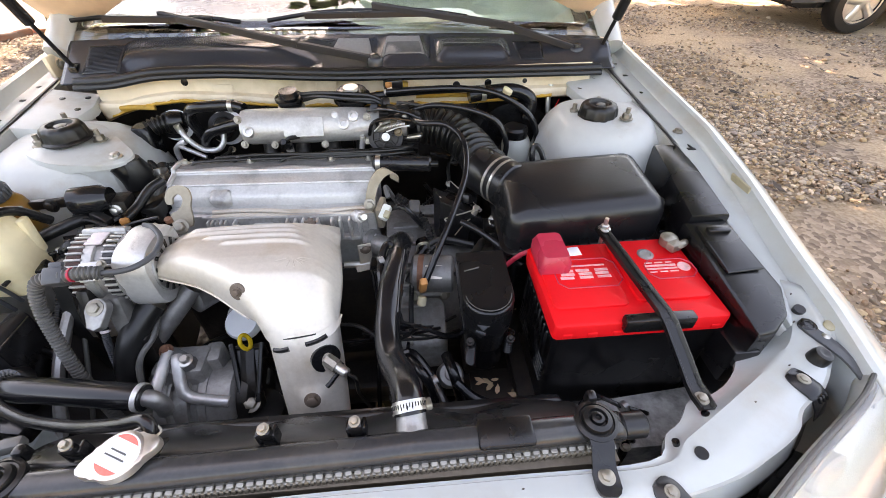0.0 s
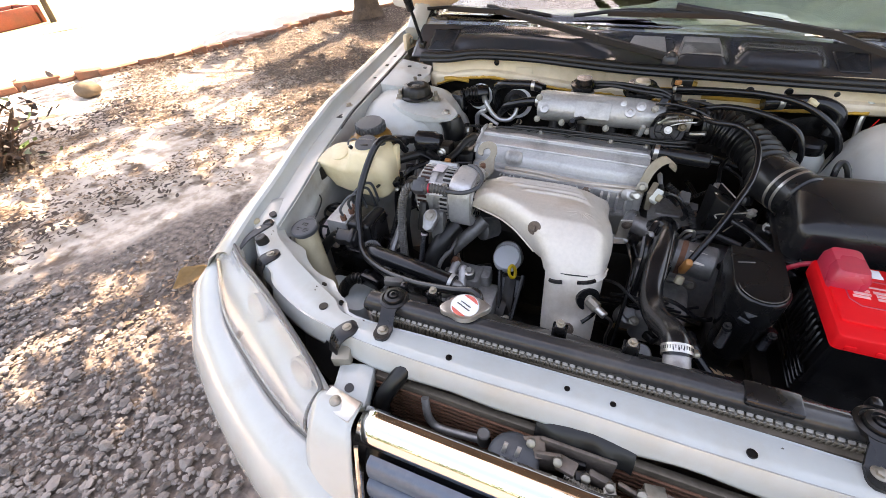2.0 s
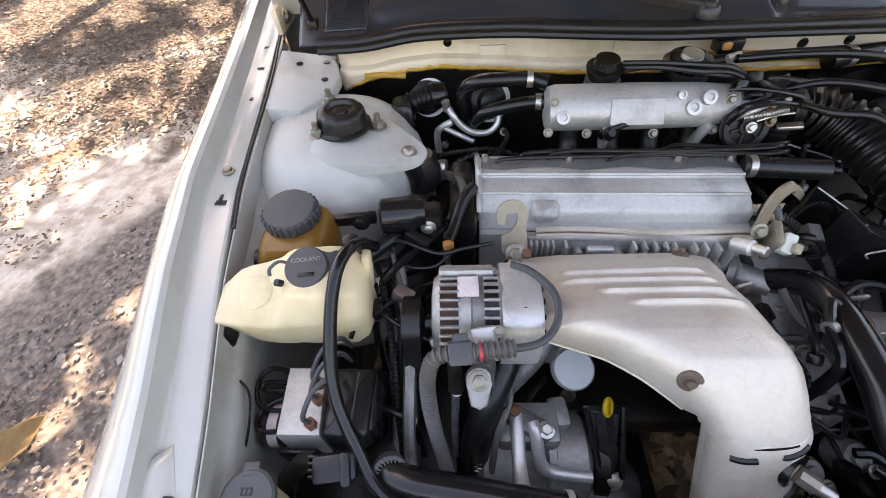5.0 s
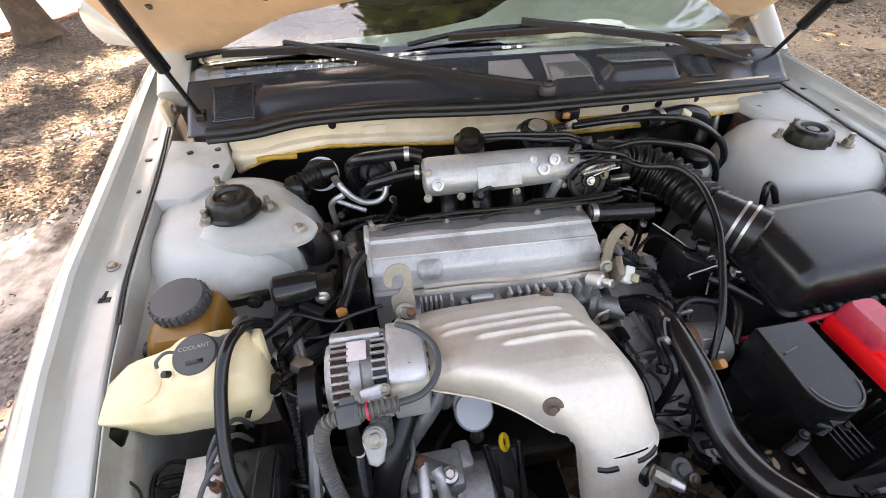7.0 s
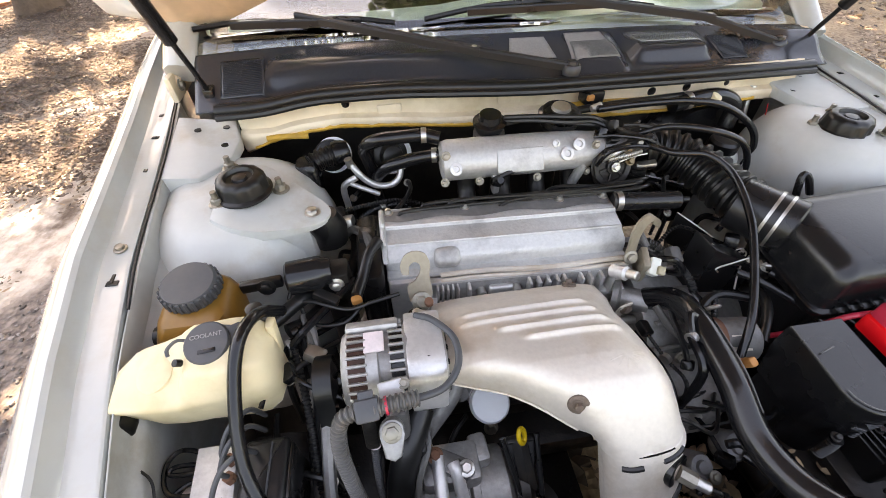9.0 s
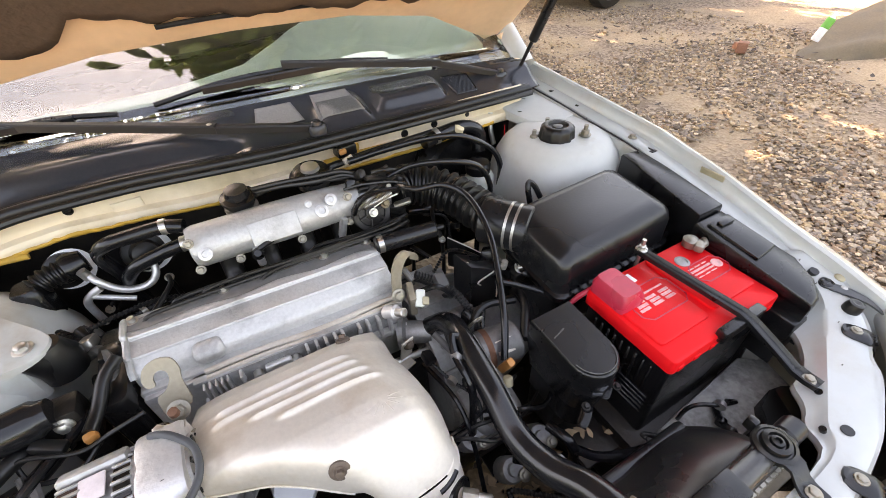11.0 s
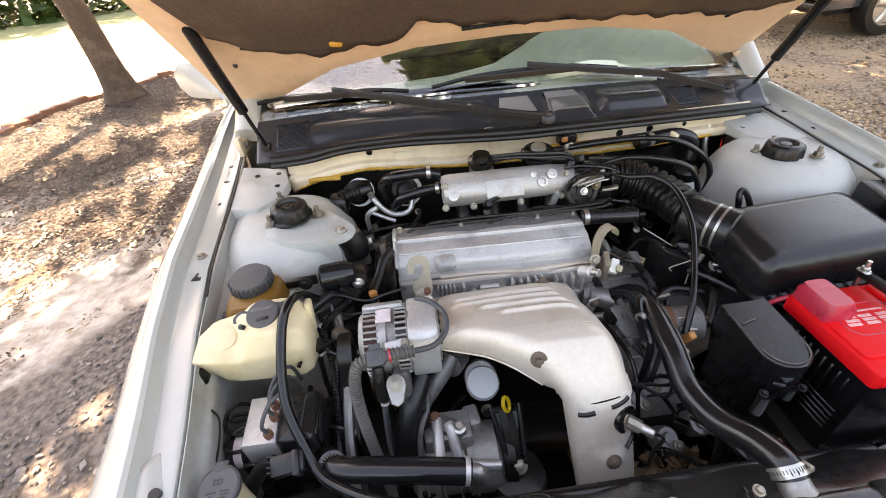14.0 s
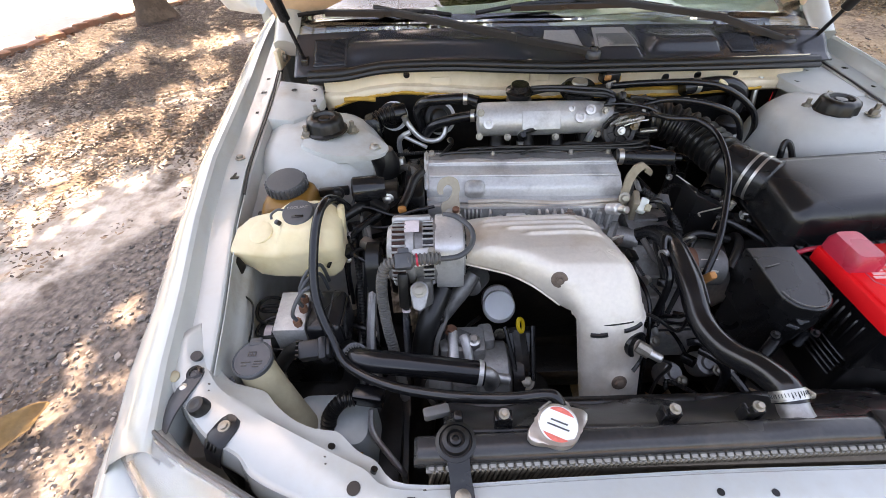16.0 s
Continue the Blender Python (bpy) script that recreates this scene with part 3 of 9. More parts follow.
def wiper(pivot, elbow, end, tip0, tip1):
    """Cranked arm of folded steel on a round boss, the blade lying along the glass."""
    p, e, q = Vector(pivot), Vector(elbow), Vector(end)
    bm = lathe(p - Vector((0, 0, 0.014)), (0, 0, 1), [(0.02, 0), (0.02, 0.014), (0.016, 0.019), (0.011, 0.019), (0.01, 0.025), (0.005, 0.027)], 20)
    arm = part("wiper", bm, COWL, car, "black windscreen wiper")

    def channel(a, b, w0, w1):
        d = (b - a).normalized()
        s = Vector((-d.y, d.x, 0)).normalized()
        rings = []
        for f in np.linspace(0, 1, 7):
            c, w = a.lerp(b, f), w0 + (w1 - w0) * f
            rings.append([c + s * w + Vector((0, 0, z)) if sd > 0 else c - s * w + Vector((0, 0, z)) for sd, z in ((1, -0.009), (1, 0.003))] + [c + s * w * 0.75 + Vector((0, 0, 0.006)), c - s * w * 0.75 + Vector((0, 0, 0.006)), c - s * w + Vector((0, 0, 0.003)), c - s * w + Vector((0, 0, -0.009))])
        return loft(rings)

    part("wiper_arm", channel(p, e, 0.007, 0.0095), WIPER, arm, smooth=20)
    part("wiper_arm", channel(e + (e - q).normalized() * 0.012 + Vector((0, 0, 0.002)), q, 0.0105, 0.007), WIPER, arm, smooth=20)
    part("hinge_pin", lathe(e + Vector((0, 0, 0.004)), (0, 0, 1), [(0.006, 0), (0.006, 0.004), (0.004, 0.005)], 12), STEEL, arm)
    a, b = Vector(tip0), Vector(tip1)
    part("wiper_blade", tube([a, a.lerp(q, 0.5) + Vector((0, 0.004, 0.0)), q - Vector((0, -0.006, 0.014)), b.lerp(q, 0.5) + Vector((0, 0.004, 0.0)), b], 0.0055, 6, 8), BLACK, arm)
    part("blade_bridge", channel(a.lerp(q, 0.35), b.lerp(q, 0.35), 0.006, 0.006), HOLDBLK, arm, smooth=20)


wiper((0.076, 0.25, 0.917), (-0.118, 0.296, 0.946), (-0.47, 0.43, 0.992), (-0.665, 0.39, 0.99), (-0.266, 0.405, 0.973))
wiper((0.597, 0.32, 0.906), (0.42, 0.352, 0.958), (0.07, 0.44, 0.998), (-0.202, 0.418, 0.972), (0.317, 0.41, 0.97))


# radiator support
EDGE = ((0.676, -0.42, 0.765), (0.655, -0.47, 0.742), (0.632, -0.495, 0.726), (0.6, -0.505, 0.72), (0.573, -0.522, 0.719), (0.525, -0.557, 0.719), (0.463, -0.582, 0.721), (0.425, -0.612, 0.724), (0.375, -0.643, 0.731), (0.2, -0.643, 0.734), (0, -0.641, 0.734))
FOLD = ((0.682, -0.425, 0.772), (0.662, -0.48, 0.76), (0.64, -0.512, 0.753), (0.618, -0.53, 0.748), (0.577, -0.553, 0.742), (0.53, -0.577, 0.739), (0.47, -0.607, 0.737), (0.43, -0.626, 0.736), (0.38, -0.652, 0.736), (0.2, -0.65, 0.736), (0, -0.648, 0.736))
OUTER = ((0.702, -0.45, 0.776), (0.693, -0.515, 0.764), (0.663, -0.553, 0.755), (0.628, -0.587, 0.748), (0.585, -0.609, 0.742), (0.562, -0.632, 0.738), (0.512, -0.655, 0.735), (0.443, -0.677, 0.735), (0.32, -0.692, 0.735), (0.15, -0.696, 0.736), (0, -0.694, 0.736))


def lobe(p):
    """Ears of the panel's own edge round the small holes."""
    return max(math.exp(-(((abs(p.x - mid(p.y)) - h) / 0.016) ** 2)) for h in (0.583, 0.474, 0.417))


def support():
    ec, fc_, oc = (curve([B(-1, *p) for p in q] + [B(1, *p) for p in q[-2::-1]], 5) for q in (EDGE, FOLD, OUTER))
    n = len(ec) - 1

    def at(u, v):
        i = int(round(u * n))
        e, a, b = ec[i], fc_[i], oc[i]
        k = v * 12
        if k <= 4:
            inw = (e - a).normalized() * (0.009 * lobe(e) - 0.002)
            if k <= 1:
                return e + inw + Vector((0, 0, -0.012 * (1 - k)))
            return (e + inw).lerp(a, ((k - 1) / 3) ** 0.9) - Vector((0, 0, 0.003 * math.sin((k - 1) / 3 * math.pi)))
        if k >= 9:
            ragged = 1 + 0.3 * noise.noise(Vector((b.x * 9, 1, 0)))
            return b + Vector((0, -0.004 * (k - 9) * ragged, -0.0125 * (k - 9) * ragged))
        q = a.lerp(b, (k - 4) / 5)
        q.z += 0.002 * math.sin((k - 4) / 5 * math.pi) - 0.003 * max(0, (k - 7) / 2) ** 2
        return q

    return thick(part("support_panel", grid(at, n, 36), PAINT, car, "white radiator support panel"), 0.002)


sup = [support()] * 2
for s, (x, y, r) in zip((0, 0, 0, 1, 1, 1), ((-0.415, -0.654, 0.008), (-0.172, -0.677, 0.005), (0.0, -0.668, 0.004), (0.217, -0.678, 0.006), (0.458, -0.639, 0.0075), (0.06, -0.67, 0.004))):
    part("panel_hole", cyl((x, y, 0.7345), (x, y, 0.7392), r, n=18), BLACK, sup[s])
for s in (-1, 1):
    pr = sup[(s + 1) // 2]
    for h, y, z, r in ((0.585, -0.543, 0.7325, 0.0065), (0.472, -0.597, 0.7315, 0.0048), (0.416, -0.627, 0.734, 0.0042)):
        part("lip_hole", lathe(B(s, h, y, z), (-s * 0.35, 0.35, 0.9), [(r, -0.005), (r, 0.0009), (r * 0.4, 0.001)], 16), BLACK, pr)
    part("corner_hole", lathe(B(s, 0.671, -0.479, 0.7665), (-s * 0.1, -0.2, 1), [(0.0075, -0.006), (0.0075, 0.002)], 16), BLACK, pr)
    part("plug_spot", lathe(B(s, 0.692, -0.509, 0.765), (-s * 0.1, -0.2, 1), [(0.008, -0.004), (0.008, 0.001), (0.005, 0.0035), (0.001, 0.004)], 16), NECK, pr, "beige plug")
    part("corner_grommet", lathe(B(s, 0.667, -0.503, 0.7585), (0, -0.15, 1), [(0.0115, -0.004), (0.0115, 0.004), (0.0095, 0.0055), (0.006, 0.006), (0.005, 0.004), (0.001, 0.004)], 22), GREYBLK, pr)
    bs = part("bump_stop", lathe(B(s, 0.645, -0.55, 0.752), (s * 0.1, -0.1, 1), [(0.0125, -0.004), (0.0125, 0.007), (0.0105, 0.015), (0.007, 0.016), (0.006, 0.016), (0.001, 0.014)], 22), RUBBER, pr, "black rubber bump stop")
    # corner stay: a flat pressed strip that twists down to the wing's tip
    pth = [Vector(B(s, *q)) for q in ((0.668, -0.493, 0.7615), (0.669, -0.51, 0.761), (0.676, -0.535, 0.76), (0.683, -0.556, 0.756), (0.691, -0.583, 0.742), (0.696, -0.603, 0.722))]
    rings = []
    for i, c in enumerate(curve(pth, 4)):
        f = i / (len(pth) * 4 - 4)
        w = 0.0145 * (1 - 0.25 * f)
        sd = Vector((s * 0.86, 0.5, -0.35 * f)).normalized() * w
        rings.append([c + sd, c + sd * 0.3 + Vector((0, 0, 0.003 * math.sin(3.1 * f))), c - sd * 0.3 + Vector((0, 0, 0.003 * math.sin(3.1 * f))), c - sd, c - sd - Vector((0, 0, 0.003)), c + sd - Vector((0, 0, 0.003))])
    part("wing_stay", loft(rings), CAPGREY, pr, "dark grey corner stay")
    part("stay_rivet", lathe(B(s, 0.674, -0.524, 0.7615), (0, 0, 1), [(0.005, 0), (0.005, 0.002), (0.003, 0.003)], 12), STEEL, pr)


CHIP = mat("bare_metal_chip", (0.12, 0.1, 0.085), 0.6, 0.4, 0.3, 60, 200, 0.3)
rn = random.Random(17)
chips = bmesh.new()
for k in range(11):
    s = rn.choice((-1, 1))
    f = rn.random()
    i = min(len(FOLD) - 2, int(f * (len(FOLD) - 1)))
    a = Vector(FOLD[i]).lerp(Vector(OUTER[i]), rn.uniform(-0.05, 0.3) if k % 3 else rn.random())
    b = Vector(FOLD[i + 1]).lerp(Vector(OUTER[i + 1]), rn.uniform(-0.05, 0.3))
    p = Vector(B(s, *a.lerp(b, rn.random())))
    prism([(p.x + rn.uniform(0.0006, 0.002) * math.cos(t), p.y + rn.uniform(0.0004, 0.0011) * math.sin(t)) for t in np.linspace(0, 6.28, 8)[:-1]], p.z - 0.002, p.z + 0.003, bm=chips)
tagged(part("paint_chip", chips, CHIP, sup[0], "dark paint chips along the fold"), kind="stuff")


def clip(at, turn, parent):
    """A tab with a rounded head and a bolt, folding down over the panel's edge."""
    p = Vector(at)
    rot = Matrix.Rotation(radians(turn), 4, "Z")
    rings = []
    for f, w, z in ((0.0165, 0.004, 0.0), (0.0145, 0.0105, 0.0), (0.008, 0.0145, 0.0), (0.0, 0.016, 0.0), (-0.014, 0.0155, 0.0), (-0.022, 0.0145, -0.003), (-0.03, 0.013, -0.014), (-0.036, 0.012, -0.03)):
        rings.append([p + rot @ Vector((x, f, z + dz)) for x, dz in ((-w, 0), (-w * 0.7, 0.0035), (w * 0.7, 0.0035), (w, 0), (w, -0.003), (-w, -0.003))])
    k = part("headlamp_clip", loft(rings), GREYBLK, parent, "grey plastic headlamp clip")
    part("clip_bolt", bolt(p + Vector((0, 0, 0.0034)), (0, 0, 1), 0.0052, 0.003), BOLT, k)
    for x in (-0.006, 0.0, 0.006):
        part("clip_slot", box(p + rot @ Vector((x, -0.025, -0.003)), (0.0026, 0.01, 0.006), 0.001, (50, 0, turn), seg=1), BLACK, k)


clip((-0.348, -0.682, 0.7385), -25, sup[0])
clip((0.403, -0.676, 0.7385), 25, sup[1])
for s in (-1, 1):
    clip(B(s, 0.607, -0.575, 0.7475), 24 * s, sup[(s + 1) // 2])


# headlamps
def headlamp(side):
    top = [B(side, *p) for p in ((0.7, -0.575, 0.76), (0.647, -0.61, 0.758), (0.547, -0.661, 0.75), (0.454, -0.714, 0.734), (0.4, -0.747, 0.715), (0.375, -0.768, 0.7))]
    bot = [B(side, *p) for p in ((0.735, -0.6, 0.715), (0.665, -0.686, 0.665), (0.56, -0.747, 0.65), (0.483, -0.784, 0.645), (0.423, -0.808, 0.643), (0.374, -0.822, 0.643))]
    tc, bc = curve(top, 5), curve(bot, 5)
    n = len(tc) - 1

    def skin(bulge, inset):
        def at(u, v):
            i = int(round(u * n))
            a, b = tc[i], bc[i]
            k = inset + (1 - 2 * inset) * v
            p = a.lerp(b, k)
            out = Vector((side * 0.55, -0.75, 0.35)).normalized()
            return p + out * (bulge * math.sin(math.pi * k) ** 0.7)

        return at

    lamp = part("headlamp", grid(skin(-0.03, 0.02), n, 10), LAMPBOWL, car, "hazy headlamp with a silver bowl behind")
    part("lens", grid(skin(0.017, 0.0), n, 12), LENS, lamp, "yellowed scratched lens")
    thick(lamp.children[0], 0.003)
    bm = tube(tc, 0.003, 8, 1)
    tube(bc, 0.004, 8, 1, bm)
    part("lens_rim", bm, CONDUIT, lamp)
    for f in (0.35, 0.68):
        i = int(f * n)
        c = tc[i].lerp(bc[i], 0.5) + Vector((-side * 0.012, 0.022, -0.004))
        part("bulb_bowl", lathe(c, Vector((side * 0.3, -0.9, 0.3)), [(0.026, 0), (0.03, 0.01), (0.024, 0.012), (0.006, 0.002)], 20), LAMPBOWL, lamp)
    body = [p + Vector((-side * 0.02, 0.035, -0.02)) for p in tc]
    low = [p + Vector((-side * 0.05, 0.07, 0.0)) for p in bc]
    part("lamp_body", loft([body, low, [p + Vector((-side * 0.04, 0.05, 0)) for p in low]], caps=False, closed=False), BLACK, lamp)
    return lamp


for s in (-1, 1):
    headlamp(s)

# bumper wrapped round the nose
BK = (0, 0.3, 0.42, 0.5, 0.6, 0.7, 0.8, 0.88, 1)


def bumper_at(u, v):
    a = (u - 0.5) * 2
    sd = -1 if a < 0 else 1
    k = abs(a)
    # upper edge under the lamps, widest line below it, tucked-in foot
    t = Vector((lerp(k, BK, (0, 0.25, 0.366, 0.425, 0.486, 0.562, 0.668, 0.735, 0.79)), lerp(k, BK, (-0.885, -0.88, -0.827, -0.812, -0.788, -0.751, -0.69, -0.604, -0.4)), lerp(k, BK, (0.545, 0.545, 0.64, 0.64, 0.642, 0.647, 0.662, 0.71, 0.715))))
    w = Vector((lerp(k, BK, (0, 0.28, 0.4, 0.47, 0.56, 0.66, 0.765, 0.84, 0.868)), lerp(k, BK, (-0.945, -0.935, -0.918, -0.898, -0.86, -0.81, -0.745, -0.66, -0.4)), 0.5))
    if v < 0.55:
        g = v / 0.55 * math.pi / 2
        p = Vector((t.x + (w.x - t.x) * math.sin(g), t.y + (w.y - t.y) * math.sin(g), t.z + (w.z - t.z) * (1 - math.cos(g))))
    else:
        g = (v - 0.55) / 0.45
        p = Vector((w.x - 0.03 * g * g * k, w.y + 0.04 * g * g, 0.5 - 0.28 * g))
    return B(sd, p.x, p.y, p.z)


thick(part("bumper", grid(bumper_at, 96, 26), PAINT, car, "white painted front bumper"), 0.004)
for s in (-1, 1):
    # outer nose panel between lamp and grille, a bolted bright tab on top
    rows = (((0.374, -0.768, 0.694), (0.305, -0.764, 0.692)), ((0.375, -0.788, 0.694), (0.305, -0.798, 0.69)), ((0.372, -0.826, 0.66), (0.299, -0.816, 0.678)), ((0.364, -0.858, 0.61), (0.292, -0.842, 0.63)), ((0.356, -0.89, 0.555), (0.285, -0.868, 0.56)))
    la, lb = curve([B(s, *r[0]) for r in rows], 4), curve([B(s, *r[1]) for r in rows], 4)
    np_ = part("nose_panel", grid(lambda u, v: la[int(round(v * 16))].lerp(lb[int(round(v * 16))], u) + Vector((0, 0, 0.003 * math.sin(math.pi * u))), 8, 16), PAINT, car, "white nose panel beside the grille")
    thick(np_, 0.005, -1.0 if s > 0 else 1.0)
    part("grille_tab", box(B(s, 0.336, -0.779, 0.698), (0.06, 0.034, 0.006), 0.003, (4, 0, 8 * s)), STEEL, np_, "bright mounting tab")
    part("nose_bolt", lathe(B(s, 0.343, -0.779, 0.701), (0, 0, 1), [(0.009, 0), (0.009, 0.003), (0.005, 0.005)], 16), BOLT, np_)


def grille_bar(z0, z1, y0, y1, half=0.285, bulge=0.01):
    def at(u, v):
        a = (u - 0.5) * 2
        return (mid(-0.8) + half * a, y0 + (y1 - y0) * v - bulge * 0.5 * math.sin(math.pi * v), z0 + (z1 - z0) * v + bulge * math.sin(math.pi * v))

    return grid(at, 30, 10)


gr = part("grille", grille_bar(0.69, 0.664, -0.766, -0.812, 0.3, 0.012), CHROME, car, "chrome topped radiator grille")
thick(gr, 0.01)
part("grille_insert", grille_bar(0.66, 0.54, -0.805, -0.85), BLACK, gr)
for k in range(3):
    part("grille_slat", grille_bar(0.657 - 0.04 * k, 0.622 - 0.04 * k, -0.818 - 0.012 * k, -0.836 - 0.012 * k, 0.272, 0.012), GRILLEGREY, gr, "blue grey slat")
for s in (-1, 1):
    part("grille_trim", tube([B(s, 0.291, -0.818, 0.674), B(s, 0.284, -0.84, 0.63), B(s, 0.277, -0.866, 0.565)], 0.004, 8, 5), CHROME, gr)
# things behind the grille
part("lower_crossmember", box((0.03, -0.7, 0.42), (1.1, 0.05, 0.06), 0.01), BLACK, car)
part("bumper_beam", box((0.03, -0.77, 0.5), (1.1, 0.06, 0.09), 0.01), BLACK, car)
for s in (-1, 1):
    part("lamp_bracket", box(B(s, 0.342, -0.735, 0.672), (0.06, 0.07, 0.03), 0.005, (10, 0, -14 * s)), PAINT, car)
    part("bracket_hole", cyl(B(s, 0.342, -0.744, 0.678), B(s, 0.342, -0.746, 0.6872), 0.0075, n=16), BLACK, car)
    part("bracket_block", box(B(s, 0.375, -0.705, 0.7), (0.03, 0.026, 0.026), 0.003, (8, 0, -20 * s)), BEIGE, car, "beige lamp adjuster block")
    part("side_tray", box(B(s, 0.56, -0.64, 0.56), (0.2, 0.1, 0.2), 0.02, (0, 0, -32 * s)), BLACK, car)

# unseen splash tray and subframe, added to hide the sunlit ground below
part("splash_tray", box((-0.28, -0.36, 0.22), (0.6, 0.6, 0.012), 0.004), BLACK, car)
part("splash_tray", box((0.42, -0.3, 0.22), (0.5, 0.7, 0.012), 0.004), BLACK, car)
part("subframe", box((0.02, -0.2, 0.27), (0.95, 0.12, 0.08), 0.02), DARK, car)
part("subframe", tube([(-0.36, -0.2, 0.27), (-0.38, -0.45, 0.28), (-0.3, -0.58, 0.3), (0.3, -0.58, 0.3), (0.4, -0.45, 0.28), (0.38, -0.2, 0.27)], 0.04, 10, 6), DARK, car)

# bonnet, hinged at the scuttle
HS = -0.85


def hood_z(y):
    return 0.94 - HS * (0.5 - y)


def hood_at(u, v):
    a = (u - 0.5) * 2
    k = abs(a)
    yr = lerp(k, (0, 0.3, 0.58, 0.8, 0.92, 1), (0.297, 0.305, 0.345, 0.43, 0.475, 0.5))
    yf = lerp(k, (0, 0.6, 0.9, 1), (-0.42, -0.4, -0.35, -0.3))
    y = yr + (yf - yr) * v
    return Vector((mid(0.2) + a * (0.728 - 0.03 * v), y, hood_z(y)))


NRM = Vector((0, -HS, 1)).normalized()


def hood_in(u, v):
    p = hood_at(u, v)
    a = abs(u - 0.5) * 2
    dip = 0.006 * math.exp(-(((v - 0.03) / 0.05) ** 2)) + 0.016 * math.exp(-(((a - 0.93) / 0.05) ** 2))
    return p - NRM * (0.004 + dip)


hood = part("bonnet", grid(lambda u, v: hood_at(u, v) + NRM * (0.03 * math.sin(math.pi * v)), 30, 20), PAINT, car, "white bonnet propped open, tan underside")
part("inner_panel", grid(hood_in, 60, 44), HOODIN, hood, "dusty tan inner bonnet panel")


def liner_at(u, v):
    x = -0.66 + 1.34 * u
    y0 = lerp(x, (-0.66, -0.63, -0.52, -0.44, -0.27, -0.21, -0.05, 0.19, 0.31, 0.58, 0.68), (0.12, 0.2, 0.265, 0.28, 0.265, 0.22, 0.243, 0.262, 0.27, 0.3, 0.26))
    y0 += 0.006 * math.sin(x * 41) + 0.004 * math.sin(x * 97)
    y = y0 + (-0.36 - y0) * v
    sag = 0.01 * math.sin(u * 9 + v * 5) * math.sin(v * 8) + 0.006 * noise.noise(Vector((u * 9, v * 9, 1)))
    return Vector((mid(0.2) + x, y, hood_z(y))) - NRM * (0.012 + sag * min(1, 5 * v))


thick(part("liner", grid(liner_at, 90, 40), LINER, hood, "torn dirty brown bonnet liner"), 0.008)
p0, p1 = hood_in(0.28, 0.06) - NRM * 0.006, hood_in(0.06, 0.3) - NRM * 0.006
part("washer_pipe", tube([hood_in(u, 0.065) - NRM * 0.008 for u in (0.42, 0.48, 0.56, 0.6)] , 0.004, 8, 6), RUBBER, hood)
part("washer_hose", tube([hood_in(0.09, 0.24) - NRM * 0.006, hood_in(0.16, 0.16) - NRM * 0.012, hood_in(0.24, 0.1) - NRM * 0.01, hood_in(0.3, 0.1)], 0.0045, 8, 6), RUBBER, hood)
for u, v in ((0.06, 0.2), (0.075, 0.34), (0.16, 0.18), (0.93, 0.2), (0.88, 0.12), (0.3, 0.06)):
    part("bonnet_hole", lathe(hood_in(u, v) + NRM * 0.002, -NRM, [(0.008, 0), (0.008, 0.003)], 14), BLACK, hood)
part("foam_scrap", box(hood_in(0.23, 0.12) - NRM * 0.012, (0.03, 0.02, 0.015), 0.006, (40, 10, 20)), SEALER, hood)
for s in (-1, 1):
    a, b = Vector((-0.643, 0.293, 0.9)), Vector((-0.672, 0.17, 1.215))
    if s > 0:
        a, b = Vector((0.66, 0.33, 0.885)), Vector((0.688, 0.205, 1.155))
    c = a.lerp(b, 0.36)
    st = part("gas_strut", cyl(a, c, 0.005, n=12), BLACK, hood, "black gas strut")
    part("strut_body", cyl(c, b, 0.0125, n=16, bev=0.002), BLACK, st)
    part("ball_joint", lathe(b, NRM, [(0.006, -0.01), (0.011, 0.0), (0.006, 0.03)], 12), BOLT, st)
    part("foot", box(a, (0.02, 0.03, 0.03), 0.004), BLACK, st)
    h0 = Vector(B(s, 0.7, 0.36, 0.9))
    part("bonnet_hinge", tube([h0, h0 + Vector((0, 0.04, 0.05)), h0 + Vector((-s * 0.01, 0.05, 0.075))], 0.012, 8, 4), HOODIN, hood)

# wing mirror and wheels
mir = part("wing_mirror", loft([[(-0.9 + 0.02 * math.cos(a), 0.8 + 0.03 * math.sin(a), 0.95 + 0.04 * math.sin(a)) for a in np.linspace(0, 6.28, 17)[:-1]],
                                [(-0.96 + 0.03 * math.cos(a), 0.83 + 0.06 * math.cos(a) * 0, 0.96 + 0.06 * math.sin(a)) for a in np.linspace(0, 6.28, 17)[:-1]],
                                [(-1.04 + 0.02 * math.cos(a), 0.86, 0.965 + 0.058 * math.sin(a)) for a in np.linspace(0, 6.28, 17)[:-1]],
                                [(-1.075 + 0.008 * math.cos(a), 0.88, 0.965 + 0.03 * math.sin(a)) for a in np.linspace(0, 6.28, 17)[:-1]]]), PAINT, car, "white wing mirror housing")


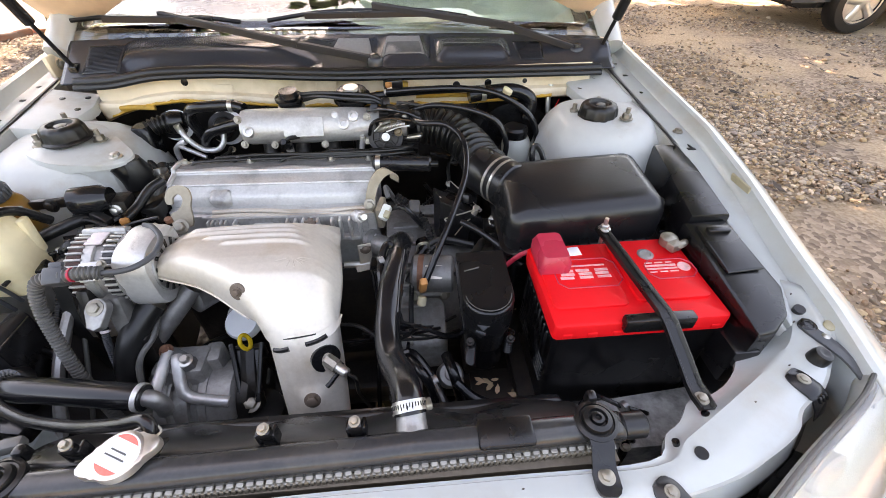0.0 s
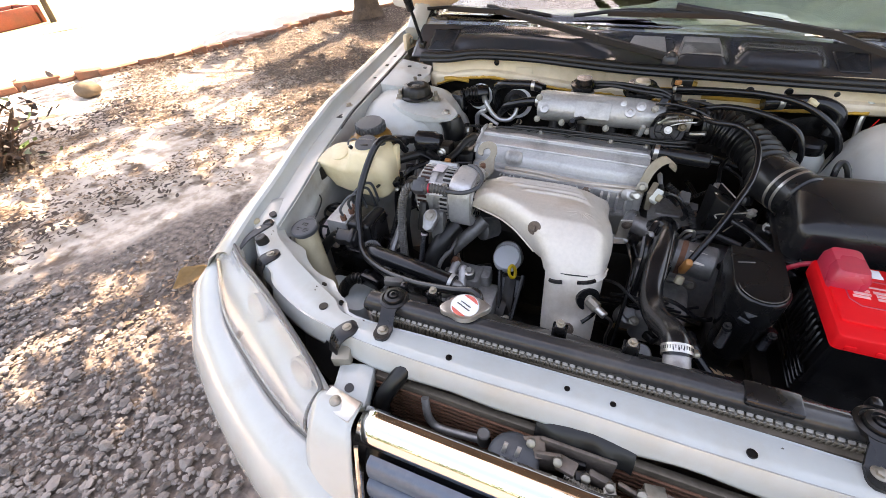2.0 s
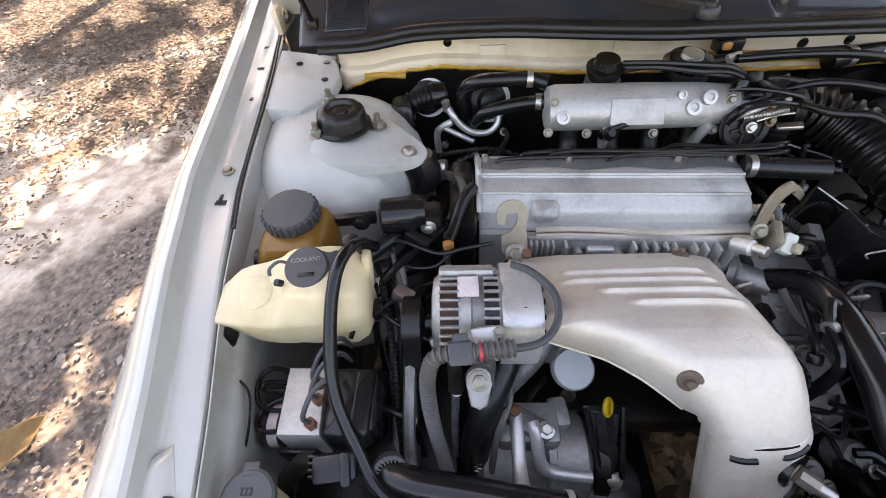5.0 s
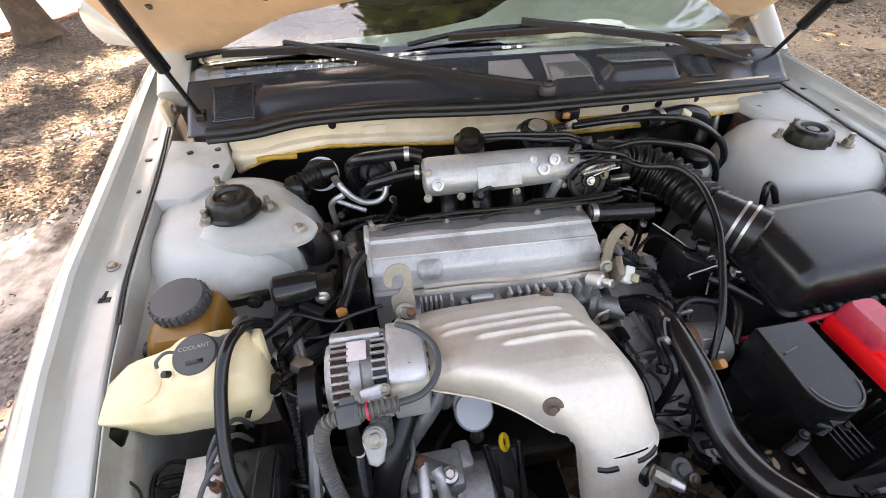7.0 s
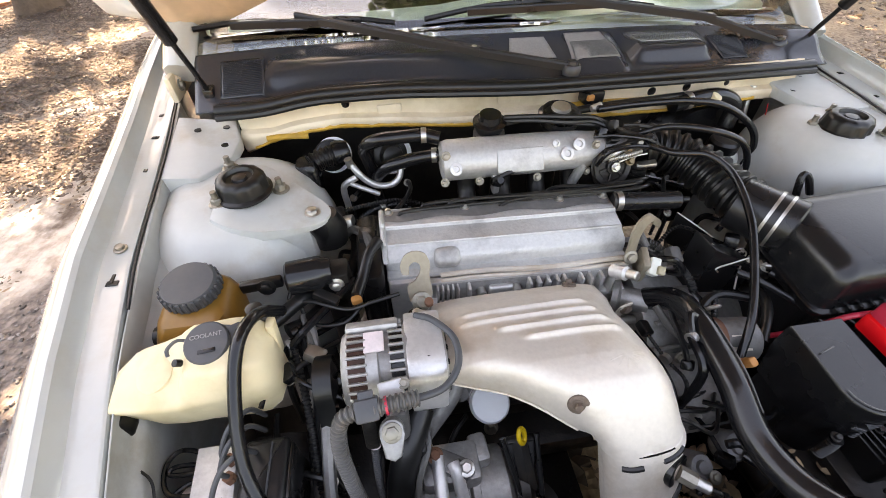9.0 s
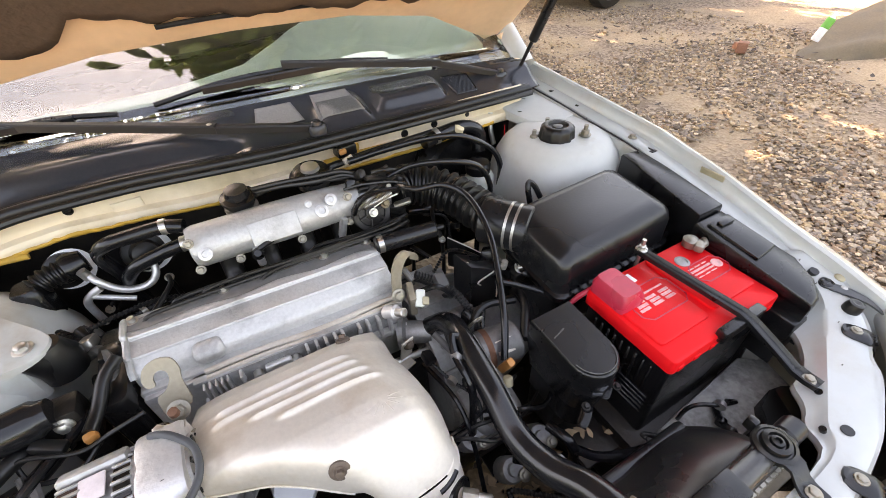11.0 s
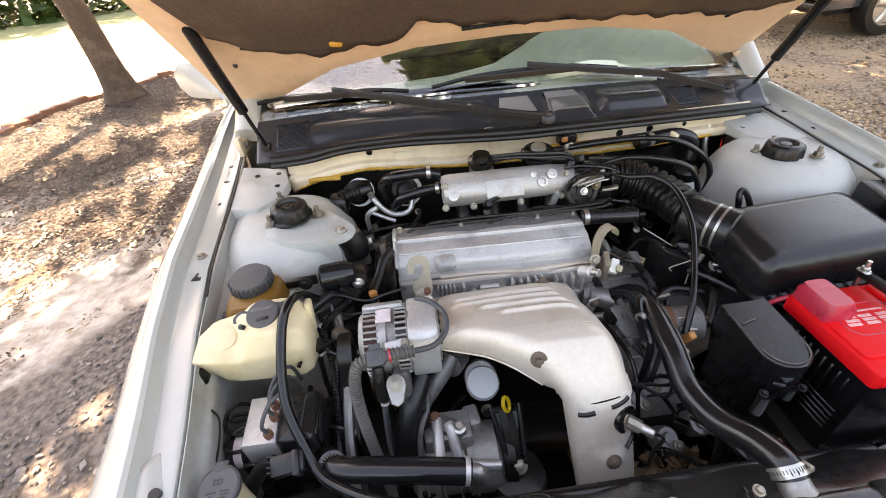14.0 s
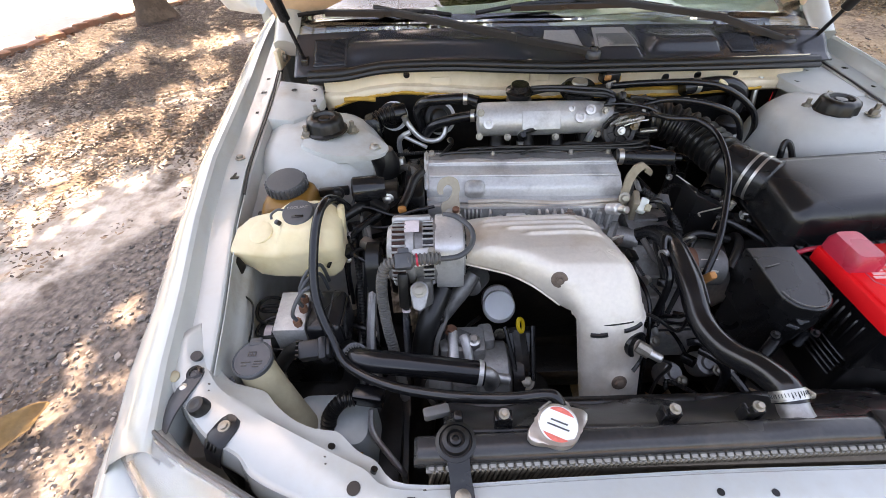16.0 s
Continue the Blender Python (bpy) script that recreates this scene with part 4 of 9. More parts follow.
def wheel(c, r, parent, side):
    c = Vector(c)
    d = Vector((side, 0, 0))
    w = part("wheel", lathe(c - d * 0.09, d, [(r * 0.6, 0), (r * 0.93, 0.0), (r, 0.03), (r, 0.16), (r * 0.94, 0.19), (r * 0.68, 0.19), (r * 0.64, 0.17), (r * 0.62, 0.02)], 40), RUBBER, parent, "black tyre on an alloy rim")
    bm = lathe(c - d * 0.05, d, [(r * 0.62, 0), (r * 0.64, 0.12), (r * 0.57, 0.135), (r * 0.53, 0.1), (r * 0.5, 0.04), (0.02, 0.03)], 40)
    part("rim", bm, GREYAL, w)
    bm = lathe(c + d * 0.0, d, [(r * 0.2, 0), (r * 0.2, 0.085), (r * 0.12, 0.1), (0.001, 0.1)], 24)
    for k in range(5):
        a = 2 * math.pi * k / 5 + 0.3
        u = Vector((0, math.cos(a), math.sin(a)))
        v = Vector((0, -math.sin(a), math.cos(a)))
        rings = []
        for f, wd in ((0.15, 0.09), (0.35, 0.065), (0.58, 0.1)):
            q = c + d * (0.085 - 0.01 * f) + u * r * f
            rings.append([q + v * r * wd, q + v * r * wd * 0.6 + d * 0.014, q - v * r * wd * 0.6 + d * 0.014, q - v * r * wd, q - v * r * wd * 0.7 - d * 0.03, q + v * r * wd * 0.7 - d * 0.03])
        loft(rings, bm)
    part("spokes", bm, STEEL, w, "silver five-spoke alloy")
    return w


for s in (-1, 1):
    for y in (0.1, 2.75):
        wheel(B(s, 0.72, y, 0.31), 0.31, car, s)


# ---- engine ----
engine = thing("engine", "transverse petrol engine with an alloy valve cover", "engine", (-0.12, -0.1, 0.35))


def slant(x):
    """The engine lies a little askew to the radiator."""
    return -0.045 * (x + 0.13)


# valve cover: stepped section along x
SEC = ((0.012, 0.735), (0.012, 0.77), (0.006, 0.783), (-0.002, 0.789), (-0.03, 0.7905), (-0.036, 0.789), (-0.04, 0.783), (-0.068, 0.7775), (-0.072, 0.772), (-0.088, 0.765), (-0.094, 0.757), (-0.096, 0.738))
rings = []
for x, k in ((-0.338, 0.86), (-0.334, 1.0), (-0.3, 1.0), (-0.1, 1.0), (0.066, 1.0), (0.072, 0.93)):
    rings.append([(x, y * (0.97 if k < 1 else 1) + slant(x), 0.735 + (z - 0.735) * k) for y, z in SEC])
vc = part("valve_cover", loft(rings), COVER, engine, "grey cast alloy valve cover, stained")
for y, z in ((-0.038, 0.7885), (-0.07, 0.7765)):
    part("cover_rib", tube([(x, y + slant(x), z) for x in (-0.33, -0.13, 0.068)], 0.0028, 6, 4), COVER, vc)
pieces("cover_bolt", lathe((0, 0, 0), (0, 0, 1), [(0.009, 0), (0.009, 0.004), (0.006, 0.005), (0.005, 0.012), (0.001, 0.013)], 12), STEEL, vc, [Matrix.Translation((x, -0.004 + slant(x), 0.787)) for x in (-0.325, -0.19, -0.02, 0.06)])
part("end_lip", tube([(-0.337, y + slant(-0.337), z + 0.002) for y, z in SEC[1:11]], 0.005, 8, 3), COVER, vc)
part("rear_lip", tube([(x, 0.006 + slant(x), 0.784) for x in (-0.33, -0.13, 0.068)], 0.005, 8, 4), COVER, vc)
part("cover_boss", box((-0.235, -0.086 + slant(-0.235), 0.752), (0.046, 0.034, 0.04), 0.013, (28, 0, -2), seg=4), COVER, vc)
part("cover_flange", box((-0.133, -0.1, 0.735), (0.41, 0.022, 0.012), 0.003, (0, 0, -2.6)), COVER, vc)
for dy, dz, r in ((-0.113, 0.739, 0.0045), (-0.121, 0.734, 0.0038)):
    part("gasket_bead", tube([(x, dy + slant(x), dz + 0.003 * math.sin(x * 25)) for x in np.linspace(-0.25, 0.07, 9)], r, 8, 4), SHIELD, vc)
BANDGREY = mat("dark_band_grey", (0.16, 0.155, 0.15), 0.5, 0.2, 0.4, 10, 90, 0.2, (0.3, 0.29, 0.28), 0.5, 12)
part("oil_film", grid(lambda u, v: (-0.332 + 0.396 * u, -0.001 - (0.026 + 0.004 * math.sin(19 * u)) * v + slant(-0.332 + 0.396 * u), 0.7905 + 0.0012 * v), 30, 2), BANDGREY, vc, "dark grey band along the back edge")
# cylinder head with its ribs
RECESSCAST = mat("stained_casting", (0.4, 0.395, 0.385), 0.5, 0.5, 0.3, 16, 130, 0.3, (0.14, 0.12, 0.1), 0.7, 20)
head = part("cylinder_head", box((-0.13, -0.055, 0.665), (0.41, 0.13, 0.14), 0.006, (0, 0, -2.6)), ALLOY, engine, "ribbed cast alloy cylinder head")
part("rib_recess", box((-0.1, -0.1255, 0.708), (0.31, 0.004, 0.046), 0.001, (0, 0, -2.6)), RECESSCAST, head, "darker stained casting between the ribs")
part("cast_pad", box((-0.151, -0.1315 + slant(-0.151), 0.705), (0.042, 0.012, 0.034), 0.005, (0, 0, -2.6), seg=3), ALLOY, head)
pieces("head_rib", box((0, 0, 0), (0.0055, 0.018, 0.046), 0.0022), ALLOY, head, [Matrix.Translation((x, -0.1335 + slant(x), 0.7075)) for x in (-0.205, -0.103, -0.087, -0.0715, -0.056, -0.043, -0.0146, 0.001, 0.02, 0.039)])
pieces("fine_rib", box((0, 0, 0), (0.0035, 0.014, 0.046), 0.0015), ALLOY, head, [Matrix.Translation((x, -0.1325 + slant(x), 0.7075)) for x in (-0.258, -0.2495, -0.241, -0.2325, -0.224)])
part("upper_flange", box((-0.1, -0.115, 0.731), (0.34, 0.024, 0.008), 0.002, (0, 0, -2.6)), ALLOY, head)
part("lower_flange", box((-0.1, -0.126, 0.683), (0.34, 0.03, 0.012), 0.002, (0, 0, -2.6)), ALLOY, head)
for x in (-0.184, -0.1235):
    part("head_boss", lathe((x, -0.137 + slant(x), 0.71), (0, -1, 0.2), [(0.008, -0.02), (0.008, 0), (0.008, 0.006), (0.004, 0.007), (0.004, 0.002)], 14), STEEL, head)
part("engine_block", box((-0.13, -0.06, 0.47), (0.44, 0.24, 0.26), 0.015), DARK, engine, "oily dark cylinder block")
part("oil_pan", box((-0.13, -0.06, 0.3), (0.4, 0.24, 0.12), 0.03), DARK, engine)
tm = part("timing_cover", prism(rrect(-0.385, -0.342, -0.12, 0.04, 0.015), 0.4, 0.765, 0.008), BLACK, engine, "black plastic timing belt cover")
part("cover_clip", box((-0.365, -0.02, 0.765), (0.03, 0.03, 0.02), 0.004), BLACK, tm)
gb = part("gearbox", lathe((0.09, -0.1, 0.52), (1, 0, 0), [(0.17, 0), (0.175, 0.02), (0.165, 0.05), (0.14, 0.12), (0.12, 0.2), (0.09, 0.28), (0.03, 0.3)], 28), CASING, engine, "dirty alloy gearbox bell housing")
bm = bmesh.new()
for k in range(9):
    a = radians(30 + 20 * k)
    box((0.15, -0.1 - math.cos(a) * 0.16, 0.52 + math.sin(a) * 0.16), (0.1, 0.008, 0.02), 0.002, (math.degrees(a), 0, 0), bm)
part("bell_rib", bm, CASING, gb)
for k in range(6):
    a = radians(8 + 15 * k)
    part("case_web", box((0.118 + 0.012 * (k % 2), -0.1 - math.cos(a) * 0.172, 0.52 + math.sin(a) * 0.172), (0.05, 0.006, 0.022), 0.002, (math.degrees(a), 0, 0)), CASING, gb)
part("case_cover", prism(rrect(0.1, 0.2, -0.34, -0.24, 0.02), 0.5, 0.6, 0.01, top=lambda x, y: 0.6 + 0.3 * (y + 0.24)), CASING, gb)
for x, y, z in ((0.14, -0.255, 0.62), (0.2, -0.24, 0.6), (0.12, -0.27, 0.5)):
    part("bell_bolt", bolt((x, y, z), (0, -1, 0.5), 0.008, 0.008), BOLT, gb)

# lifting eyes
EYESTEEL = mat("yellowed_steel", (0.34, 0.29, 0.22), 0.5, 0.5, 0.2, 14, 120, 0.1, (0.2, 0.14, 0.09), 0.5, 20)
eye = [(-0.022, -0.045), (0.02, -0.045), (0.022, 0.0), (0.026, 0.02), (0.02, 0.042), (0.0, 0.05), (-0.02, 0.044), (-0.03, 0.026), (-0.028, 0.01), (-0.016, 0.008), (-0.014, 0.022), (-0.004, 0.03), (0.006, 0.024), (0.006, 0.01), (-0.006, -0.006), (-0.022, -0.015)]


def hook(at, turn, tilt, scale=1.0):
    bm = prism([(p.x * scale, p.y * scale) for p in curve([(*q, 0) for q in eye + eye[:1]], 4)[:-1]], -0.003, 0.003)
    bm.transform(Matrix.Translation(at) @ Euler((radians(tilt), 0, radians(turn))).to_matrix().to_4x4())
    h = part("lifting_eye", bm, EYESTEEL, engine, "worn yellowish lifting eye")
    part("eye_bolt", bolt(Vector(at) + Vector((0.002, -0.036, -0.03)) * scale, (0, -0.75, 0.65), 0.01, 0.01), BOLT, h)


hook((-0.289, -0.133, 0.772), 4, 55, 0.82)
bm = bmesh.new()
stalk = curve([(0.062, -0.135, 0.745), (0.066, -0.128, 0.768), (0.074, -0.115, 0.79), (0.088, -0.105, 0.806), (0.104, -0.1, 0.81), (0.114, -0.1, 0.802), (0.114, -0.101, 0.79)], 4)
loft([[p + Vector((0.0, 0.0025, 0.0)) + Vector((0.008, 0, -0.006)), p - Vector((0.0, 0.0025, 0.0)) + Vector((0.008, 0, -0.006)), p - Vector((0.008, 0.0025, -0.006)), p + Vector((-0.008, 0.0025, 0.006))] for p in stalk], bm)
tall = part("lifting_eye", bm, EYESTEEL, engine, "worn brownish hook bracket")
part("eye_bolt", bolt((0.064, -0.136, 0.757), (0, -0.9, 0.4), 0.008, 0.008), BOLT, tall)

OLDBOLT = mat("old_bolt", (0.17, 0.125, 0.1), 0.6, 0.5, 0.4, 60, 200, 0.3)
# heat shield over the exhaust manifold
HY = (-0.155, -0.19, -0.22, -0.26, -0.285, -0.302, -0.315, -0.33, -0.35, -0.37, -0.39, -0.408, -0.42)
HL = (-0.272, -0.28, -0.288, -0.29, -0.287, -0.272, -0.24, -0.197, -0.162, -0.14, -0.124, -0.108, -0.098)
HR = (0.002, 0.008, 0.01, 0.018, 0.022, 0.024, 0.026, 0.027, 0.027, 0.025, 0.022, 0.015, 0.008)
HT = (0.734, 0.764, 0.78, 0.79, 0.793, 0.794, 0.794, 0.792, 0.788, 0.78, 0.766, 0.744, 0.722)


def shield_at(u, v):
    y = HY[0] + (HY[-1] - HY[0]) * v
    ys = HY[::-1]
    l, r, t = lerp(y, ys, HL[::-1]), lerp(y, ys, HR[::-1]), lerp(y, ys, HT[::-1])
    a = 2 * u - 1
    x = l + (r - l) * (0.5 + 0.5 * math.copysign(abs(a) ** 0.9, a))
    drop = 0.042 * abs(a) ** 5 if a < 0 else 0.06 * abs(a) ** 4
    # pressed ribs along the rear half
    rib = 0.0
    for y0, xa, xb in ((-0.222, -0.24, -0.05), (-0.239, -0.245, -0.042), (-0.258, -0.2, -0.034), (-0.277, -0.168, -0.022)):
        if xa < x < xb:
            rib += 0.0055 * math.exp(-(((y - y0 - 0.01 * (x + 0.13)) / 0.0045) ** 2)) * min(1, (x - xa) * 70) * min(1, (xb - x) * 70)
    p = Vector((x, y, t - drop * min(1, 0.25 + 3 * v) + rib))
    # the front end wraps the down pipe and ends in a level edge
    w = min(1, max(0, (v - 0.72) / 0.28))
    w = w * w * (3 - 2 * w)
    b = radians(188 - 196 * u)
    sq = 1.05 + 0.1 * abs(math.sin(2 * b))
    return p.lerp(Vector((-0.033 + math.cos(b) * 0.0545 * sq, -0.381 - math.sin(b) * 0.0445 * sq, 0.708 + 0.006 * u)), w)


hs = thick(part("heat_shield", grid(shield_at, 90, 150), SHIELD, engine, "pale pressed steel exhaust heat shield"), 0.003)
hs["label"] = "pale pressed steel exhaust heat shield"


part("shield_hem", tube([Vector(shield_at(0, v)) - Vector((0, 0, 0.001)) for v in np.linspace(0.12, 0.85, 16)], 0.0018, 6, 3), SHIELD, hs)


def shield_z(x, y):
    best = min(((shield_at(i / 160, (y - HY[0]) / (HY[-1] - HY[0])) for i in range(161))), key=lambda p: abs(p[0] - x))
    return best[2]


for x, y in ((-0.118, -0.363), (-0.285, -0.2), (-0.05, -0.165)):
    z = shield_z(x, y)
    big = y < -0.3
    nn = Vector((shield_z(x - 0.008, y) - shield_z(x + 0.008, y), shield_z(x, y - 0.008) - shield_z(x, y + 0.008), 0.016)).normalized()
    c = Vector((x, y, z)) + nn * 0.002
    bm = lathe(c, nn, [(0.0135 if big else 0.011, -0.003), (0.0135 if big else 0.011, 0.002), (0.012 if big else 0.0095, 0.003), (0.007, 0.003)], 22)
    bolt(c + nn * 0.002, nn, 0.0055, 0.006, bm)
    part("shield_bolt", bm, OLDBOLT, hs)
bm = bmesh.new()
for k in range(7):
    a = radians(200 + 28 * k)
    x, y = -0.042, -0.32
    p = [(x + math.cos(a) * r, y + math.sin(a) * r * 0.8) for r in (0.008, 0.026)]
    tube([(q[0], q[1], shield_z(*q) - 0.0006) for q in (p[0], ((p[0][0] + p[1][0]) / 2, (p[0][1] + p[1][1]) / 2), p[1])], 0.0011, 5, 3, bm)
part("embossed_mark", bm, SHIELD, hs)


# down pipe shield, sloping to the pan
def pipe_at(u, v):
    a = radians(-20 + 220 * u)
    c = Vector((-0.032, -0.381, 0.724)).lerp(Vector((-0.018, -0.5, 0.47)), v)
    r = lerp(v, (0, 0.08, 0.4, 0.8, 0.94, 1), (0.0475, 0.05, 0.0475, 0.043, 0.035, 0.02))
    sq = 1 + 0.1 * abs(math.sin(2 * a))
    # a raised pad along the front of the lower half
    pad = 0.006 * math.exp(-(((u - 0.48) / 0.13) ** 4)) * smooth(0.3, 0.36, v)
    return (c.x + math.cos(a) * r * sq * 1.04, c.y - math.sin(a) * r * sq * 0.8 - pad, c.z)


def on_pipe(x, z):
    """The shield's outer skin above a place seen from the front."""
    v = (0.724 - z) / 0.254
    return Vector(min((pipe_at(i / 120, v) for i in range(20, 101)), key=lambda q: abs(q[0] - x)))


pipe = thick(part("downpipe_shield", grid(pipe_at, 60, 40), SHIELD, engine, "pale steel down pipe shield with slots"), 0.003)
for x0, z0, x1, z1 in ((-0.07, 0.699, -0.047, 0.706), (-0.022, 0.711, 0.008, 0.714), (0.0, 0.641, 0.024, 0.655)):
    pts = [on_pipe(x0 + (x1 - x0) * f, z0 + (z1 - z0) * f) for f in (0, 0.25, 0.5, 0.75, 1)]
    part("shield_slot", tube(pts, 0.0042, 8, 3), BLACK, pipe)
# Black thread paints the shadow in the gap between both shields
part("shield_joint", tube([on_pipe(x, 0.7165 + 0.09 * (x + 0.08) * (x < -0.02) + 0.0054 * (x >= -0.02)) for x in (-0.076, -0.06, -0.04, -0.02, -0.005)], 0.0014, 6, 4), BLACK, pipe)
p = on_pipe(0.006, 0.681)
part("sensor_hole", lathe(p + Vector((-0.003, 0.004, 0)), (0.5, -0.8, 0.3), [(0.0225, -0.004), (0.0225, 0.005), (0.0205, 0.0055), (0.001, 0.003)], 26), BLACK, pipe)
part("lower_bolt", bolt(on_pipe(-0.022, 0.628) + Vector((0, 0.001, 0)), (0.05, -0.9, 0.42), 0.0085, 0.006), OLDBOLT, pipe)
part("foot_bolt", bolt(on_pipe(-0.012, 0.525) + Vector((0, 0.001, 0)), (0.05, -0.9, 0.42), 0.007, 0.006), OLDBOLT, pipe)

o2 = part("oxygen_sensor", cyl(p, p.lerp(Vector((0.042, -0.462, 0.673)), 0.45), 0.011, n=8), BOLT, engine, "steel oxygen sensor with a cut wire")
q = p.lerp(Vector((0.042, -0.462, 0.673)), 0.4)
part("sensor_body", cyl(q, (0.038, -0.459, 0.675), 0.0075, n=14, bev=0.002), STEEL, o2)
part("sensor_wire", tube([(0.036, -0.458, 0.675), (0.05, -0.466, 0.67), (0.048, -0.46, 0.62), (0.06, -0.45, 0.55)], 0.003, 6, 5), RUBBER, o2)

# spark plug leads over the cover, and brackets
for k, (x0, x1, y, z) in enumerate(((-0.31, 0.13, -0.008, 0.797), (-0.225, 0.14, -0.002, 0.803), (-0.13, 0.145, -0.012, 0.8), (-0.05, 0.15, 0.004, 0.804), (-0.27, 0.12, 0.004, 0.799))):
    part("plug_lead", tube([(x0, y + 0.004, 0.788), (x0 + 0.03, y + 0.006, z), ((x0 + x1) / 2, y + 0.004 * (-1) ** k, z + 0.003 * math.sin(k)), (x1 - 0.05, y - 0.004, z + 0.002), (x1 - 0.01, y - 0.002, z + 0.003), (x1 + 0.012, y + 0.02, z - 0.012), (x1 + 0.01, y + 0.04, 0.76)], 0.0034, 8, 7), RUBBER, engine, "black spark plug lead")
ps = part("breather_pipe", cyl((0.07, -0.03, 0.79), (0.19, -0.045, 0.79), 0.016, n=18, bev=0.003), GREYBLK, engine, "black breather pipe")
part("pipe_clip", cyl((0.076, -0.03, 0.79), (0.086, -0.031, 0.79), 0.0175, n=18), STEEL, ps)
part("pipe_tip", cyl((0.18, -0.044, 0.79), (0.205, -0.047, 0.79), 0.006, n=12), BLACK, ps)
# injector plugs at the end of the head
wp = part("wiring_plug", box((0.094, -0.158, 0.752), (0.016, 0.03, 0.018), 0.003, (35, 10, -25)), OPAQUE, engine, "pale wiring plug")
part("plug_latch", box((0.098, -0.172, 0.757), (0.011, 0.014, 0.01), 0.002, (35, 10, -25)), NECK, wp)
part("plug_holder", box((0.086, -0.14, 0.74), (0.012, 0.04, 0.05), 0.003, (10, 0, -15)), EYESTEEL, wp)
part("plug_tail", tube([(0.1, -0.12, 0.76), (0.095, -0.1, 0.772), (0.1, -0.08, 0.75), (0.12, -0.07, 0.7)], 0.005, 8, 5), CONDUIT, wp)
tp = part("temperature_sensor", cyl((0.035, -0.14, 0.735), (0.048, -0.164, 0.75), 0.012, n=16, bev=0.003), ALLOY, engine)
part("sensor_plug", cyl((0.046, -0.16, 0.748), (0.056, -0.178, 0.758), 0.008, n=12, bev=0.002), STEEL, tp)
part("water_outlet", lathe((0.055, -0.14, 0.665), (0.8, -0.5, 0.1), [(0.03, 0), (0.03, 0.01), (0.022, 0.015), (0.02, 0.06)], 20), GREYAL, engine)
st = part("stay_bracket", box((0.047, -0.184, 0.672), (0.026, 0.004, 0.062), 0.0018, (12, 0, 14)), SHIELD, engine, "bent steel stay with a bolt")
part("stay_foot", box((0.04, -0.192, 0.643), (0.028, 0.022, 0.004), 0.0015, (-10, 0, 14)), SHIELD, st)
part("stay_bolt", bolt((0.05, -0.189, 0.691), (0.2, -1, 0.25), 0.0075, 0.007), OLDBOLT, st)
part("coolant_pipe", tube([(0.0, -0.178, 0.642), (0.05, -0.178, 0.638), (0.1, -0.176, 0.632), (0.16, -0.17, 0.625)], 0.0075, 12, 5), STEEL, engine, "thin steel coolant pipe")
rw = random.Random(31)
for k in range(9):
    # small leads crossing the gap beside the gearbox
    x, y, z = 0.06 + 0.035 * (k % 4), -0.3 - 0.03 * (k // 3), 0.56 + 0.012 * k
    part("loose_lead", tube([(x - 0.05, y + rw.uniform(-0.02, 0.02), z), (x - 0.01, y - 0.015, z + rw.uniform(0.0, 0.025)), (x + 0.04, y + rw.uniform(-0.03, 0.01), z - 0.005), (x + 0.09, y + 0.02, z - rw.uniform(0.0, 0.04))], (0.0026, 0.004, 0.0032)[k % 3], 7, 5), (RUBBER, HOSE, RUBBER)[k % 3], engine)
for k, (x, y, z, w) in enumerate(((0.09, -0.33, 0.56, 0.05), (0.16, -0.31, 0.545, 0.06), (0.125, -0.4, 0.53, 0.045), (0.2, -0.38, 0.53, 0.05))):
    rb = part("gearbox_boss", lathe((x, y, z), (0.1, -0.5, 0.9), [(w * 0.5, -0.03), (w * 0.5, 0.0), (w * 0.42, 0.006), (w * 0.25, 0.006), (w * 0.22, 0.012), (0.001, 0.012)], 16), GREYAL, gb)
    part("boss_bolt", bolt((x + 0.012, y - 0.02, z + 0.006), (0.1, -0.5, 0.9), 0.007, 0.006), BOLT, rb)

# oil filter, dipstick
of = part("oil_filter", lathe((-0.196, -0.245, 0.58), (-0.02, -0.66, 0.75), [(0.03, -0.05), (0.034, 0.0), (0.034, 0.01), (0.031, 0.016)], 30), GREYAL, engine, "oil filter with a white end")
part("filter_end", lathe((-0.1945, -0.2655, 0.5835), (-0.02, -0.45, 0.9), [(0.0335, -0.006), (0.0335, 0.008), (0.03, 0.014), (0.001, 0.016)], 30), WHITE, of, "plain white domed end")
dp = part("dipstick", tube([(-0.168, -0.29, 0.45), (-0.166, -0.325, 0.56), (-0.164, -0.336, 0.6)], 0.005, 8, 5), DARK, engine, "dipstick with a yellow ring")
ring = [(-0.163 + 0.005 * math.cos(a) - 0.004 * math.sin(a), -0.338 + 0.0068 * math.cos(a) + 0.004 * math.sin(a), 0.615 + 0.013 * math.sin(a)) for a in np.linspace(0, 6.2832, 17)]
part("dipstick_ring", tube(ring, 0.0038, 8, 2), YELLOW, dp, "yellow plastic ring")
part("dipstick_bracket", box((-0.16, -0.335, 0.585), (0.05, 0.012, 0.03), 0.003), DARK, dp)
mt = part("engine_mount", lathe((-0.156, -0.412, 0.36), (0, 0, 1), [(0.05, 0), (0.052, 0.13), (0.048, 0.148), (0.03, 0.155), (0.001, 0.156)], 28), RUBBER, engine, "black front engine mount")
bm = bmesh.new()
